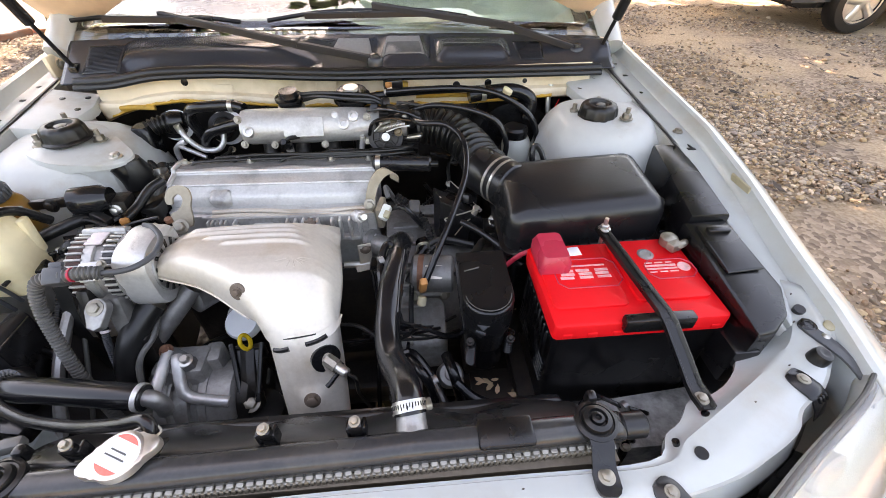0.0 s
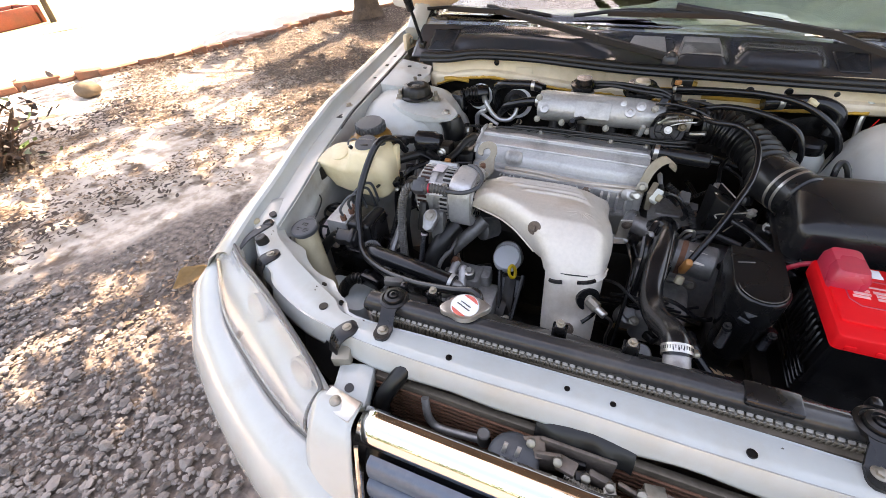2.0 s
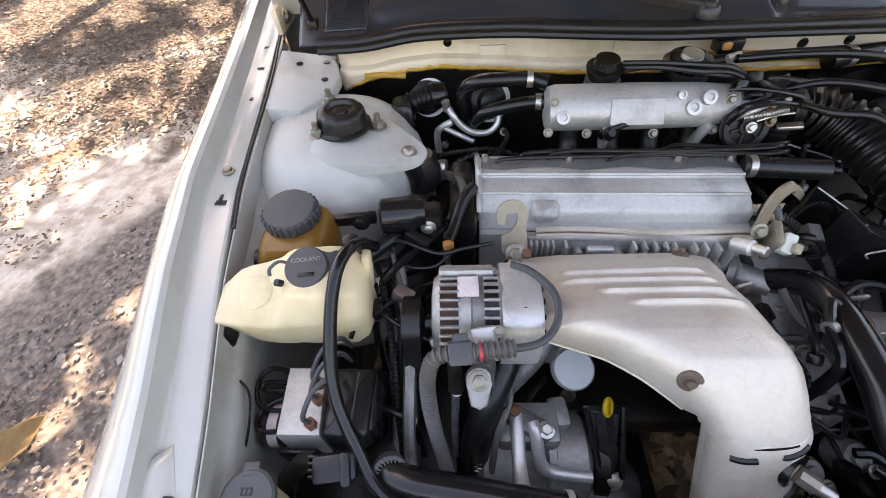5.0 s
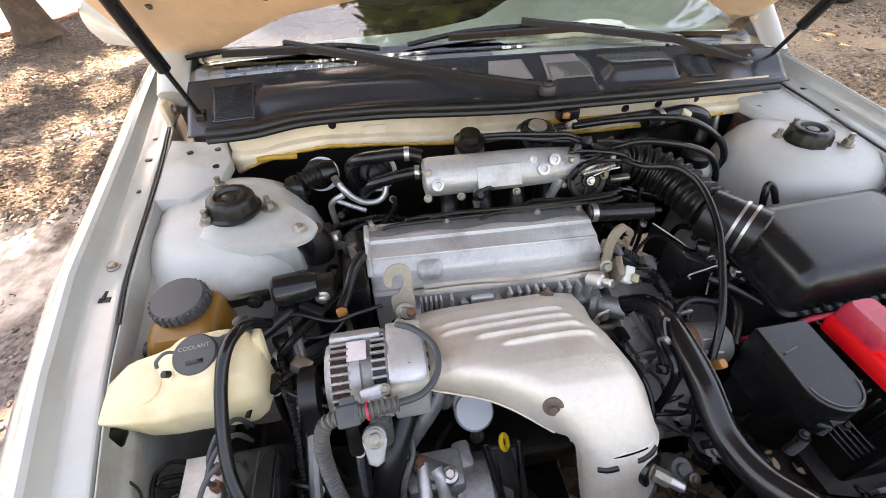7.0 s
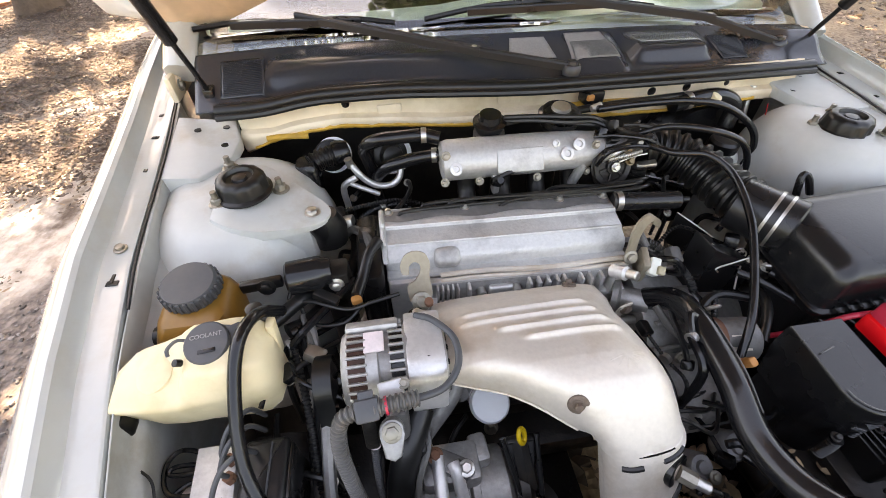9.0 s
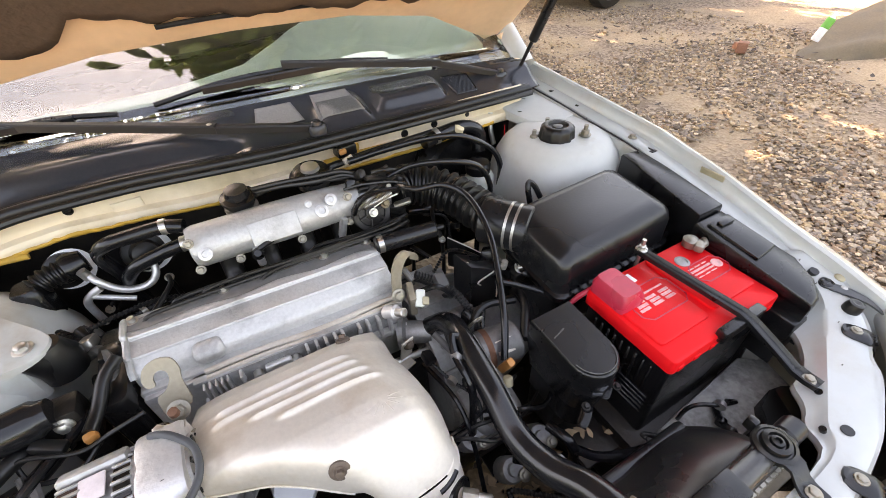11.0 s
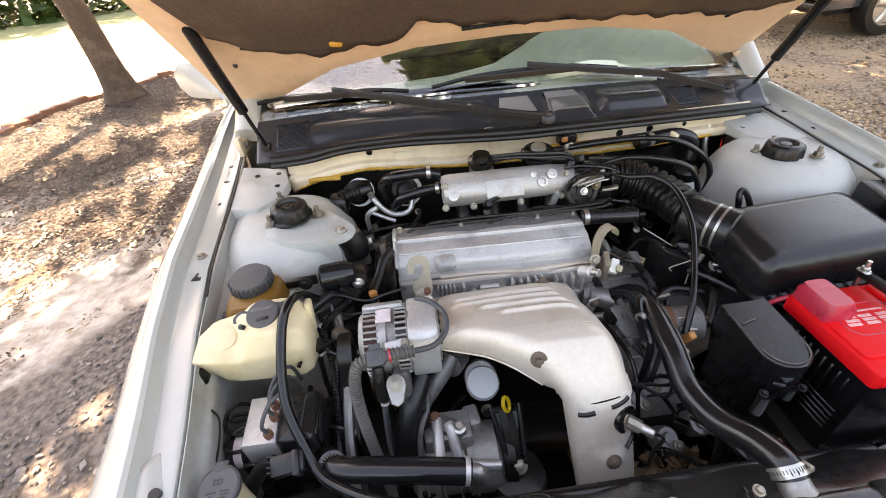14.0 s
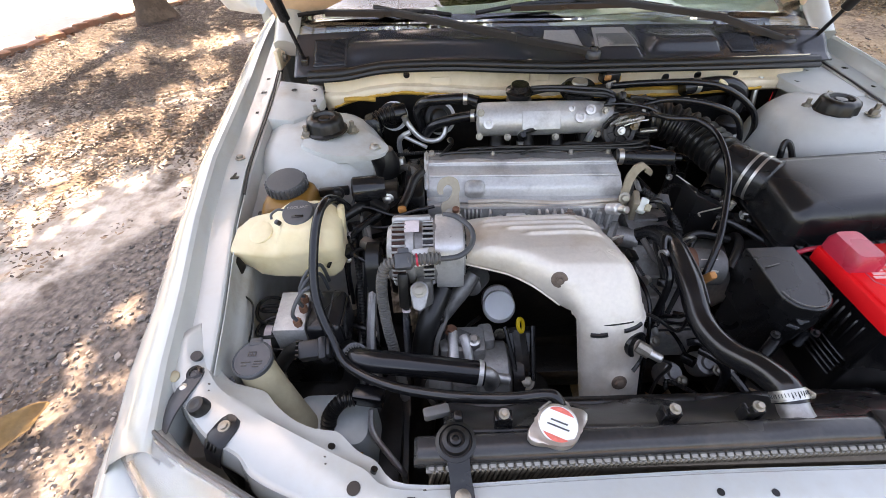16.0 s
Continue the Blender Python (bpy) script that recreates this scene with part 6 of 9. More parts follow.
for k in range(3):
    a = radians(20 + 120 * k)
    part("clutch_arm", box((-0.1485, -0.37 + 0.028 * math.cos(a), 0.505 + 0.028 * math.sin(a)), (0.004, 0.03, 0.012), 0.002, (math.degrees(a), 0, 0)), DIRTYAL, ac)
fl = part("pipe_flange", prism([(-0.312, -0.34), (-0.3, -0.33), (-0.286, -0.334), (-0.243, -0.359), (-0.242, -0.374), (-0.254, -0.382), (-0.275, -0.375), (-0.305, -0.356)], 0.6, 0.613, 0.003), DIRTYAL, ac)
for k in range(4):
    part("body_rib", lathe((-0.325 + 0.03 * k, -0.37, 0.505), (1, 0, 0), [(0.05, 0), (0.066, 0.001), (0.066, 0.005), (0.05, 0.006)], 30), CASING, ac)
part("side_block", box((-0.228, -0.335, 0.57), (0.03, 0.045, 0.05), 0.008, (0, 0, 6)), CASING, ac)
for x, y in ((-0.296, -0.345), (-0.254, -0.369)):
    part("flange_bolt", bolt((x, y, 0.615), (0, -0.2, 1), 0.008, 0.009), RUST if x < -0.28 else STEEL, ac)
part("suction_stub", tube([(-0.293, -0.346, 0.612), (-0.293, -0.372, 0.607), (-0.293, -0.41, 0.598), (-0.291, -0.437, 0.603), (-0.28, -0.453, 0.617), (-0.263, -0.464, 0.64), (-0.248, -0.472, 0.664)], 0.0098, 12, 7), ALLOY, ac, "bright bent aluminium stub")
part("discharge_stub", tube([(-0.272, -0.358, 0.614), (-0.268, -0.372, 0.61), (-0.262, -0.401, 0.58), (-0.25, -0.409, 0.566), (-0.225, -0.412, 0.56), (-0.19, -0.413, 0.55)], 0.0095, 12, 7), ALLOY, ac)
bh = part("thick_hose", tube([(-0.47, -0.415, 0.66), (-0.456, -0.437, 0.676), (-0.43, -0.449, 0.683), (-0.38, -0.457, 0.684), (-0.32, -0.466, 0.683), (-0.27, -0.472, 0.679), (-0.246, -0.4745, 0.676)], 0.0188, 18, 8), HOSE, ac, "thick glossy black refrigerant hose")
part("crimp", cyl((-0.256, -0.4733, 0.6776), (-0.249, -0.474, 0.6766), 0.0204, n=22), ALLOY, bh)
part("elbow", tube([(-0.25, -0.474, 0.677), (-0.238, -0.4748, 0.672), (-0.232, -0.474, 0.656), (-0.236, -0.472, 0.636)], 0.012, 12, 6), GREYAL, bh)
part("hose_socket", tube([(-0.475, -0.408, 0.65), (-0.468, -0.42, 0.664), (-0.46, -0.432, 0.672)], 0.02, 18, 6), RUBBER, bh)
hd = part("ribbed_collar", lathe((-0.4535, -0.4395, 0.683), (0.25, -0.55, 0.75), [(0.0205, -0.012), (0.0215, 0.0), (0.0215, 0.004), (0.0175, 0.005), (0.0165, 0.001), (0.001, 0.001)], 28), CAPGREY, bh, "grey ribbed plastic collar")
e1, e2, _ = frame_of(Vector((0.25, -0.55, 0.75)).normalized())
tooth = bmesh.new()
for k in range(22):
    d = e1 * math.cos(2 * math.pi * k / 22) + e2 * math.sin(2 * math.pi * k / 22)
    cyl(Vector((-0.4535, -0.4395, 0.683)) + Vector((0.25, -0.55, 0.75)).normalized() * 0.004 + d * 0.0125, Vector((-0.4535, -0.4395, 0.683)) + Vector((0.25, -0.55, 0.75)).normalized() * 0.005 + d * 0.0205, 0.0011, n=6, bm=tooth)
part("collar_rib", tooth, CONDUIT, hd)
part("braided_hose", tube([(-0.309, -0.3, 0.685), (-0.322, -0.325, 0.672), (-0.336, -0.35, 0.65), (-0.35, -0.378, 0.595), (-0.352, -0.39, 0.5)], 0.021, 14, 8), RUBBER, ac, "black hose with white markings")
bm = bmesh.new()
for k in range(9):
    box((-0.35 + 0.004 * (k % 2), -0.4065 + 0.0016 * k, 0.55 + 0.007 * k), (0.008, 0.002, 0.0025), 0.0006, (0, 40, 0), bm, 1)
part("hose_marks", bm, PRINT, ac)
part("water_pipe", tube([(-0.25, -0.27, 0.69), (-0.27, -0.29, 0.67), (-0.3, -0.31, 0.64), (-0.33, -0.33, 0.61)], 0.016, 12, 6), DIRTYAL, ac)
part("water_housing", lathe((-0.252, -0.262, 0.66), (-0.5, -0.7, 0.2), [(0.024, -0.03), (0.027, 0.01), (0.02, 0.014)], 18), DIRTYAL, ac)

# ---- radiator ----
rad = thing("radiator", "black topped radiator with exposed fins", "radiator", (0.02, -0.62, 0.4))


def ry(x):
    return -0.604 + 0.02 * x


tank = bmesh.new()
rings = []
for x, k in ((-0.345, 0.6), (-0.34, 1), (-0.1, 1), (0.09, 1), (0.112, 1.1), (0.156, 1.1), (0.18, 1), (0.37, 1), (0.378, 0.6)):
    rings.append([(x, ry(x) - 0.0065 + 0.0165 * math.copysign(abs(math.cos(a)) ** 0.75, math.cos(a)), 0.743 + 0.0175 * math.copysign(abs(math.sin(a)) ** 0.75, math.sin(a)) * k) for a in np.linspace(0, 2 * math.pi, 33)[:-1]])
FIN = mat("dusty_fins", (0.2, 0.165, 0.125), 0.55, 0.5, 0.4, 30, 160, 0.3)
RADTANK = mat("tank_plastic", (0.03, 0.03, 0.031), 0.24, 0, 0.25, 8, 160, 0.02, (0.085, 0.075, 0.062), 0.5, 7)
SHROUD = mat("dusty_shroud", (0.022, 0.022, 0.022), 0.3, 0, 0.3, 9, 140, 0.05, (0.07, 0.06, 0.05), 0.6, 9)
rt = part("top_tank", loft(rings, tank), RADTANK, rad, "black plastic top tank")
part("tank_rib", tube([(-0.33, ry(-0.33) + 0.004, 0.7545), (0.0, ry(0) + 0.004, 0.7545), (0.1, ry(0.1) + 0.004, 0.7545)], 0.0025, 6, 4), GREYBLK, rt)
part("end_tank", cyl((0.375, ry(0.37) - 0.006, 0.742), (0.408, ry(0.4) - 0.006, 0.742), 0.0155, n=20, bev=0.004), GREYBLK, rt)
part("tank_pad", box((0.24, ry(0.24) - 0.007, 0.757), (0.064, 0.034, 0.013), 0.004), BLACK, rt)
part("core", box((0.02, -0.62, 0.56), (0.7, 0.03, 0.33), 0.002), CORE, rad)
pieces("core_fin", box((0, 0.0065, -0.006), (0.0042, 0.01, 0.044), 0.0008, (0, 10, 0), seg=1), FIN, rad, [Matrix.Translation((-0.325 + 0.0064 * i, ry(-0.325 + 0.0064 * i) - 0.03, 0.718)) for i in range(108)])
rj = random.Random(4)
pieces("crimp_tab", box((0, 0, 0), (0.0082, 0.006, 0.004), 0.001, (20, 0, 0), seg=1), SEAM, rad, [Matrix.Translation((-0.325 + 0.0105 * i, ry(-0.325 + 0.0105 * i) - 0.0235, 0.7365)) @ Euler((rj.uniform(-0.25, 0.25), rj.uniform(-0.1, 0.1), rj.uniform(-0.12, 0.12))).to_matrix().to_4x4() for i in range(66)])
part("crimp_strip", box((0.018, ry(0) - 0.018, 0.731), (0.7, 0.018, 0.005), 0.001, (0, 0, 1.1)), SEAM, rad)
nk = part("outlet_neck", tube([(0.1335, -0.566, 0.7515), (0.134, -0.576, 0.746), (0.1345, -0.588, 0.742), (0.135, -0.604, 0.741)], 0.0175, 18, 5, r2=0.019), GREYAL, rad)

# cap
cap = part("radiator_cap", lathe((-0.173, -0.601, 0.758), (0, -0.1, 1), [(0.02, 0), (0.021, 0.008), (0.026, 0.009), (0.026, 0.014), (0.022, 0.017), (0.001, 0.0175)], 30), STEEL, rad, "steel radiator cap with a red and white sticker")
ears = [(math.cos(a) * (0.026 + 0.014 * max(0, math.cos(2 * (a - 0.35))) ** 3), math.sin(a) * (0.026 + 0.014 * max(0, math.cos(2 * (a - 0.35))) ** 3)) for a in np.linspace(0, 2 * math.pi, 41)[:-1]]
part("cap_wing", prism([(-0.173 + x, -0.6025 + y) for x, y in ears], 0.764, 0.774, 0.002), STEEL, cap)
part("sticker", lathe((-0.173, -0.603, 0.7745), (0, -0.1, 1), [(0.0225, 0), (0.022, 0.0012), (0.001, 0.0014)], 32), WHITE, cap, "white round sticker")
STICKER = mat("faded_red_print", (0.78, 0.16, 0.12), 0.4, 0, 0.2, 120, 300, 0.0)
slope = lambda x, y: 0.7757 + 0.1 * (y + 0.603)
for sgn in (-1, 1):
    o = [(-0.173 + 0.0205 * math.cos(a), -0.603 + 0.0205 * math.sin(a)) for a in np.radians(np.linspace(90 * sgn - 46, 90 * sgn + 46, 14) - 25)]
    part("red_band", prism(o, 0.774, 0.777, top=lambda x, y: slope(x, y) + 0.0007), STICKER, cap)
for dy, w in ((0.0025, 0.02), (-0.003, 0.026)):
    part("cap_bar", box((-0.173 + dy * 0.42, -0.603 + dy, slope(0, -0.603 + dy) + 0.0006), (w, 0.0018, 0.0008), 0.0, (5.7, 0, -25)), CAPGREY, cap)
for (x, y), (bx, by) in (((-0.295, -0.613), (-0.289, -0.668)), ((0.345, -0.603), (0.341, -0.656))):
    bk = part("top_bracket", lathe((x, y, 0.757), (0, 0, 1), [(0.024, -0.004), (0.0245, 0.004), (0.02, 0.006), (0.019, 0.004), (0.017, 0.004), (0.016, 0.01), (0.011, 0.012), (0.0095, 0.008), (0.008, 0.008), (0.007, 0.012), (0.004, 0.013), (0.003, 0.009), (0.001, 0.009)], 28), RUBBER, rad, "black radiator bracket with a rubber bush")
    d = Vector((bx - x, by - y, 0)).normalized()
    w = Vector((-d.y, d.x, 0))
    bm = bmesh.new()
    rings = []
    for f, wd, z in ((0.3, 0.0135, 0.7605), (0.5, 0.0125, 0.759), (0.7, 0.0125, 0.747), (0.85, 0.0135, 0.7425), (1.12, 0.0135, 0.7425), (1.22, 0.011, 0.7425), (1.28, 0.006, 0.7425)):
        q = Vector((x, y, z)) + d * (0.057 * f)
        rings.append([q + w * wd, q - w * wd, q - w * wd - Vector((0, 0, 0.005)), q + w * wd - Vector((0, 0, 0.005))])
    part("bracket_strap", loft(rings, bm), GREYBLK, bk)
    part("bracket_bolt", bolt((bx, by, 0.742), (0, 0, 1), 0.0062, 0.005), BOLT, bk)
    part("mount_lug", box((x + 0.004, y + 0.03, 0.757), (0.012, 0.014, 0.02), 0.004), BLACK, bk)
# fan shroud and clips
sh = part("fan_shroud", grid(lambda u, v: (-0.31 + 0.66 * u, -0.593 + 0.075 * v, 0.74 - 0.02 * v - 0.05 * v * v - 0.016 * math.sin(14 * u) ** 2 * v), 60, 10), SHROUD, rad, "black plastic fan shroud")
thick(sh, 0.006)
part("shroud_wall", box((0.02, -0.515, 0.53), (0.66, 0.02, 0.26), 0.008), BLACK, sh)
for x in (-0.235, -0.028, 0.072):
    c = part("shroud_clip", box((x, -0.5865, 0.756), (0.016, 0.01, 0.032), 0.003, (8, 0, 4)), BLACK, sh)
    part("clip_bolt", bolt((x, -0.5865, 0.772), (0, -0.2, 1), 0.0045, 0.006), BOLT, c)
    part("clip_side", box((x + 0.009, -0.584, 0.752), (0.004, 0.014, 0.024), 0.001), HOSE, c)
    part("clip_side", box((x - 0.009, -0.584, 0.752), (0.004, 0.014, 0.024), 0.001), HOSE, c)
part("hose_stub", tube([(-0.163, -0.563, 0.757), (-0.16, -0.58, 0.757), (-0.165, -0.592, 0.757)], 0.006, 8, 4), BLACK, rad)
part("fan_plug", box((-0.318, -0.572, 0.752), (0.034, 0.014, 0.014), 0.003, (0, 0, 12)), CONDUIT, rad, "grey wiring plug")

# upper hose
uh = thing("radiator_hose", "black rubber upper radiator hose with a clip", "hose", (0.12, -0.57, 0.75))
part("hose", tube([(0.105, -0.165, 0.675), (0.122, -0.2, 0.712), (0.118, -0.26, 0.735), (0.106, -0.35, 0.738), (0.1, -0.42, 0.722), (0.108, -0.475, 0.725), (0.124, -0.52, 0.745), (0.1305, -0.55, 0.7545), (0.1325, -0.563, 0.7535), (0.1335, -0.571, 0.749)], 0.0195, 18, 8), HOSE, uh)
cl = part("hose_clamp", cyl((0.132, -0.557, 0.7555), (0.1333, -0.5675, 0.7505), 0.0204, n=28), STEEL, uh, "bright steel hose clamp")
bm = bmesh.new()
ax = Vector((0.0013, -0.0105, -0.005)).normalized()
e1, e2, _ = frame_of(ax)
for k in range(36):
    d = e1 * math.cos(2 * math.pi * k / 36) + e2 * math.sin(2 * math.pi * k / 36)
    q = Vector((0.13265, -0.56225, 0.753)) + d * 0.0206
    tube([q - ax * 0.0028, q, q + ax * 0.0028], 0.0006, 4, 1, bm)
part("clamp_teeth", bm, BLACK, cl)
part("clamp_screw", box((0.1555, -0.563, 0.756), (0.008, 0.016, 0.008), 0.002, (-25, 0, 8)), BOLT, uh)
for f in (0.15, 0.85):
    a = Vector((0.132, -0.557, 0.7555)).lerp(Vector((0.1335, -0.5695, 0.7495)), f)
    part("clamp_rim", cyl(a, a + Vector((0.0002, -0.0015, -0.0007)), 0.0213, n=28), STEEL, uh)
part("hose_stripe", tube([(0.13, -0.27, 0.7505), (0.122, -0.345, 0.7525), (0.117, -0.4, 0.738)], 0.0012, 5, 5), CONDUIT, uh)
th = thing("overflow_hose", "thin black hose running to the radiator neck", "hose", (-0.17, -0.56, 0.75))
part("hose", tube([(-0.485, -0.18, 0.79), (-0.497, -0.215, 0.835), (-0.509, -0.26, 0.845), (-0.517, -0.31, 0.81), (-0.515, -0.37, 0.755), (-0.49, -0.42, 0.71), (-0.46, -0.46, 0.688), (-0.39, -0.5, 0.693), (-0.3, -0.532, 0.717), (-0.22, -0.552, 0.745), (-0.175, -0.558, 0.762), (-0.163, -0.566, 0.76), (-0.161, -0.574, 0.752)], 0.0078, 12, 8), HOSE, th)
part("spring_clip", tube([(-0.175, -0.572, 0.756), (-0.16, -0.58, 0.757), (-0.15, -0.57, 0.756), (-0.163, -0.562, 0.758), (-0.18, -0.57, 0.76), (-0.19, -0.578, 0.762)], 0.0014, 6, 6), STEEL, th)

# condenser and latch behind the grille
cond = thing("condenser", "brown dusty condenser behind the grille", "condenser", (0.03, -0.69, 0.36))
part("core", box((0.03, -0.706, 0.53), (0.66, 0.012, 0.3), 0.002), CORE, cond)
pieces("condenser_tube", box((0, 0, 0), (0.64, 0.004, 0.004), 0.001, seg=1), RUST, cond, [Matrix.Translation((0.03, -0.714, 0.39 + 0.011 * k)) for k in range(26)])
part("pipe", tube([(-0.2, -0.716, 0.672), (-0.192, -0.728, 0.645), (-0.178, -0.732, 0.628), (-0.15, -0.733, 0.63), (-0.105, -0.734, 0.642)], 0.0065, 10, 5), GREYAL, cond)
part("valve_cap", cyl((-0.098, -0.735, 0.64), (-0.097, -0.738, 0.675), 0.0095, n=14, bev=0.002), CONDUIT, cond)
part("inlet_hose", tube([(-0.235, -0.69, 0.71), (-0.25, -0.715, 0.69), (-0.27, -0.735, 0.65), (-0.28, -0.735, 0.58)], 0.014, 12, 6), RUBBER, cond)
lat = thing("bonnet_latch", "dusty bonnet latch and horn", "latch", (0.04, -0.74, 0.6))
RUSTYMET = mat("dusty_brown_steel", (0.16, 0.13, 0.11), 0.6, 0.5, 0.4, 30, 140, 0.4, (0.3, 0.2, 0.13), 0.5, 18)
part("latch_plate", box((0.03, -0.722, 0.63), (0.1, 0.006, 0.12), 0.002), RUSTYMET, lat)
part("latch_cover", grid(lambda u, v: (-0.03 + 0.13 * u, -0.7 - 0.022 * v - 0.006 * noise.noise(Vector((u * 6, v, 2))), 0.7 + 0.008 * math.sin(3.1 * u) - 0.03 * v * v), 14, 5), RUBBER, lat, "black rubber latch shield")
thick(lat.children[-1], 0.003)
for k, (x, y, z, w, d_, hh_, rz, m) in enumerate(((-0.002, -0.742, 0.672, 0.034, 0.006, 0.034, 8, 0), (0.02, -0.744, 0.68, 0.026, 0.02, 0.01, -12, 0), (0.04, -0.746, 0.668, 0.02, 0.012, 0.026, 20, 1), (0.062, -0.744, 0.676, 0.03, 0.01, 0.014, -5, 0), (0.078, -0.748, 0.66, 0.016, 0.016, 0.03, 12, 2), (0.1, -0.742, 0.67, 0.03, 0.006, 0.02, -15, 0), (0.128, -0.738, 0.672, 0.026, 0.02, 0.02, 10, 2), (0.155, -0.735, 0.668, 0.03, 0.008, 0.012, -6, 0), (0.05, -0.75, 0.65, 0.06, 0.008, 0.016, 3, 1))):
    part("latch_link", box((x, y, z), (w, d_, hh_), 0.002, (10 * (k % 3) - 8, 7 * (k % 4) - 10, rz)), (RUSTYMET, DARK, BOLT)[m], lat)
for x, y, z in ((0.008, -0.748, 0.69), (0.045, -0.753, 0.684), (0.075, -0.752, 0.682), (0.112, -0.748, 0.684), (-0.03, -0.738, 0.694)):
    part("latch_rivet", lathe((x, y, z), (0, -0.7, 0.7), [(0.006, -0.006), (0.006, 0.002), (0.003, 0.004)], 12), BOLT, lat)
part("latch_spring", tube([(0.02, -0.752, 0.672), (0.05, -0.757, 0.67), (0.09, -0.755, 0.664)], 0.0055, 8, 6, corr=0.0018, pitch=0.0035), BOLT, lat)
part("latch_lever", tube([(0.1, -0.75, 0.655), (0.14, -0.75, 0.668), (0.18, -0.742, 0.676), (0.21, -0.735, 0.67)], 0.004, 8, 5), RUSTYMET, lat)
part("horn", lathe((-0.05, -0.75, 0.648), (0.05, -0.3, 0.95), [(0.02, -0.01), (0.034, 0.0), (0.036, 0.008), (0.033, 0.012), (0.036, 0.016), (0.036, 0.024), (0.032, 0.03), (0.02, 0.034), (0.008, 0.036)], 28), CAPGREY, lat, "dark round horn")
for x in (-0.062, -0.044):
    part("horn_tag", box((x, -0.756, 0.69), (0.006, 0.003, 0.03), 0.001, (-10, 8, 0)), GREYAL, lat)
part("horn_stay", box((-0.025, -0.735, 0.68), (0.03, 0.03, 0.006), 0.002, (15, 0, 20)), RUSTYMET, lat)
part("latch_stay", box((0.03, -0.728, 0.52), (0.03, 0.008, 0.3), 0.003), DARK, lat)

# ---- battery side ----
bat = thing("battery", "car battery with a red top and black case", "battery", (0.462, -0.386, 0.55))
BX0, BX1, BY0, BY1 = 0.335, 0.59, -0.472, -0.3
part("case", prism(rrect(BX0 + 0.004, BX1 - 0.004, BY0 + 0.004, BY1 - 0.004, 0.008), 0.56, 0.742, 0.0), BLACK, bat, "black ribbed battery case")
bm = bmesh.new()
for k in range(9):
    box((BX0 + 0.004, BY0 + 0.03 + 0.014 * k, 0.68), (0.006, 0.005, 0.085), 0.002, bm=bm, seg=1)
for k in range(5):
    box((BX0 + 0.003, BY0 + 0.086, 0.61 + 0.011 * k), (0.005, 0.14, 0.005), 0.0015, bm=bm, seg=1)
part("case_rib", bm, BLACK, bat)
lid = part("lid", prism(rrect(BX0, BX1, BY0, BY1, 0.008), 0.738, 0.765, 0.004), RED, bat, "bright red lid")
part("lid_step", prism(rrect(BX0 + 0.008, BX0 + 0.118, BY0 + 0.03, BY1 - 0.01, 0.008), 0.764, 0.769, 0.002), RED, lid)
part("lid_block", prism(rrect(BX0 + 0.132, BX1 - 0.01, BY0 + 0.035, BY1 - 0.004, 0.01), 0.764, 0.77, 0.002), RED, lid)
for k in range(7):
    part("lid_tooth", box((BX0 + 0.02 + 0.036 * k, BY0 + 0.001, 0.744), (0.014, 0.006, 0.01), 0.002), RED, lid)
part("terminal_cover", loft([[(x, y, z) for x, y in rrect(a, b, c, d, 0.008, 3)] for a, b, c, d, z in ((0.34, 0.388, -0.372, -0.3, 0.764), (0.34, 0.388, -0.372, -0.3, 0.785), (0.345, 0.384, -0.365, -0.304, 0.797))]), PINK, bat, "translucent red terminal cover")
part("paper_label", box((0.403, -0.323, 0.7695), (0.03, 0.02, 0.002), 0.0006, (0, 0, 4)), WHITE, bat, "small white label")
bm = bmesh.new()
rp = random.Random(2)
box((0.41, -0.3575, 0.7695), (0.07, 0.003, 0.0008), 0.0, bm=bm)
for k, x in enumerate((0.38, 0.408, 0.436)):
    # a worn row of three bold bar clumps
    for dy, w in ((0.0, 0.021), (-0.0075, 0.021), (-0.015, 0.021)):
        box((x + rp.uniform(-0.0015, 0.0015), -0.368 + dy, 0.7695), (w, 0.0052, 0.0008), 0.0, bm=bm)
LIDPRINT = mat("faded_print", (0.85, 0.45, 0.43), 0.5, 0, 0.3, 80, 200, 0.0, (0.8, 0.05, 0.05), 0.75, 45)
part("lid_print", bm, LIDPRINT, bat, "unreadable white print")
for fx0, fx1, fy0, fy1, fz in ((0.362, 0.462, -0.404, -0.342, 0.7692), (0.506, 0.583, -0.397, -0.355, 0.7702)):
    c8 = 0.012
    ring8 = [(fx0 + c8, fy1), (fx1 - c8, fy1), (fx1, fy1 - c8), (fx1, fy0 + c8), (fx1 - c8, fy0), (fx0 + c8, fy0), (fx0, fy0 + c8), (fx0, fy1 - c8), (fx0 + c8, fy1)]
    part("print_frame", tube([(x, y, fz) for x, y in ring8], 0.0011, 6, 1), PINK, bat)
bm = bmesh.new()
for j in range(4):
    for k in range(3):
        box((0.515 + 0.0165 * k, -0.362 - 0.0068 * j, 0.7705), (0.0158 if j % 3 else rp.uniform(0.009, 0.015), (0.0022, 0.004, 0.003, 0.002)[j], 0.0008), 0.0, bm=bm)
lathe((0.567, -0.374, 0.7702), (0, 0, 1), [(0.01, 0), (0.01, 0.0008), (0.006, 0.001)], 18, bm)
part("block_print", bm, LIDPRINT, bat)
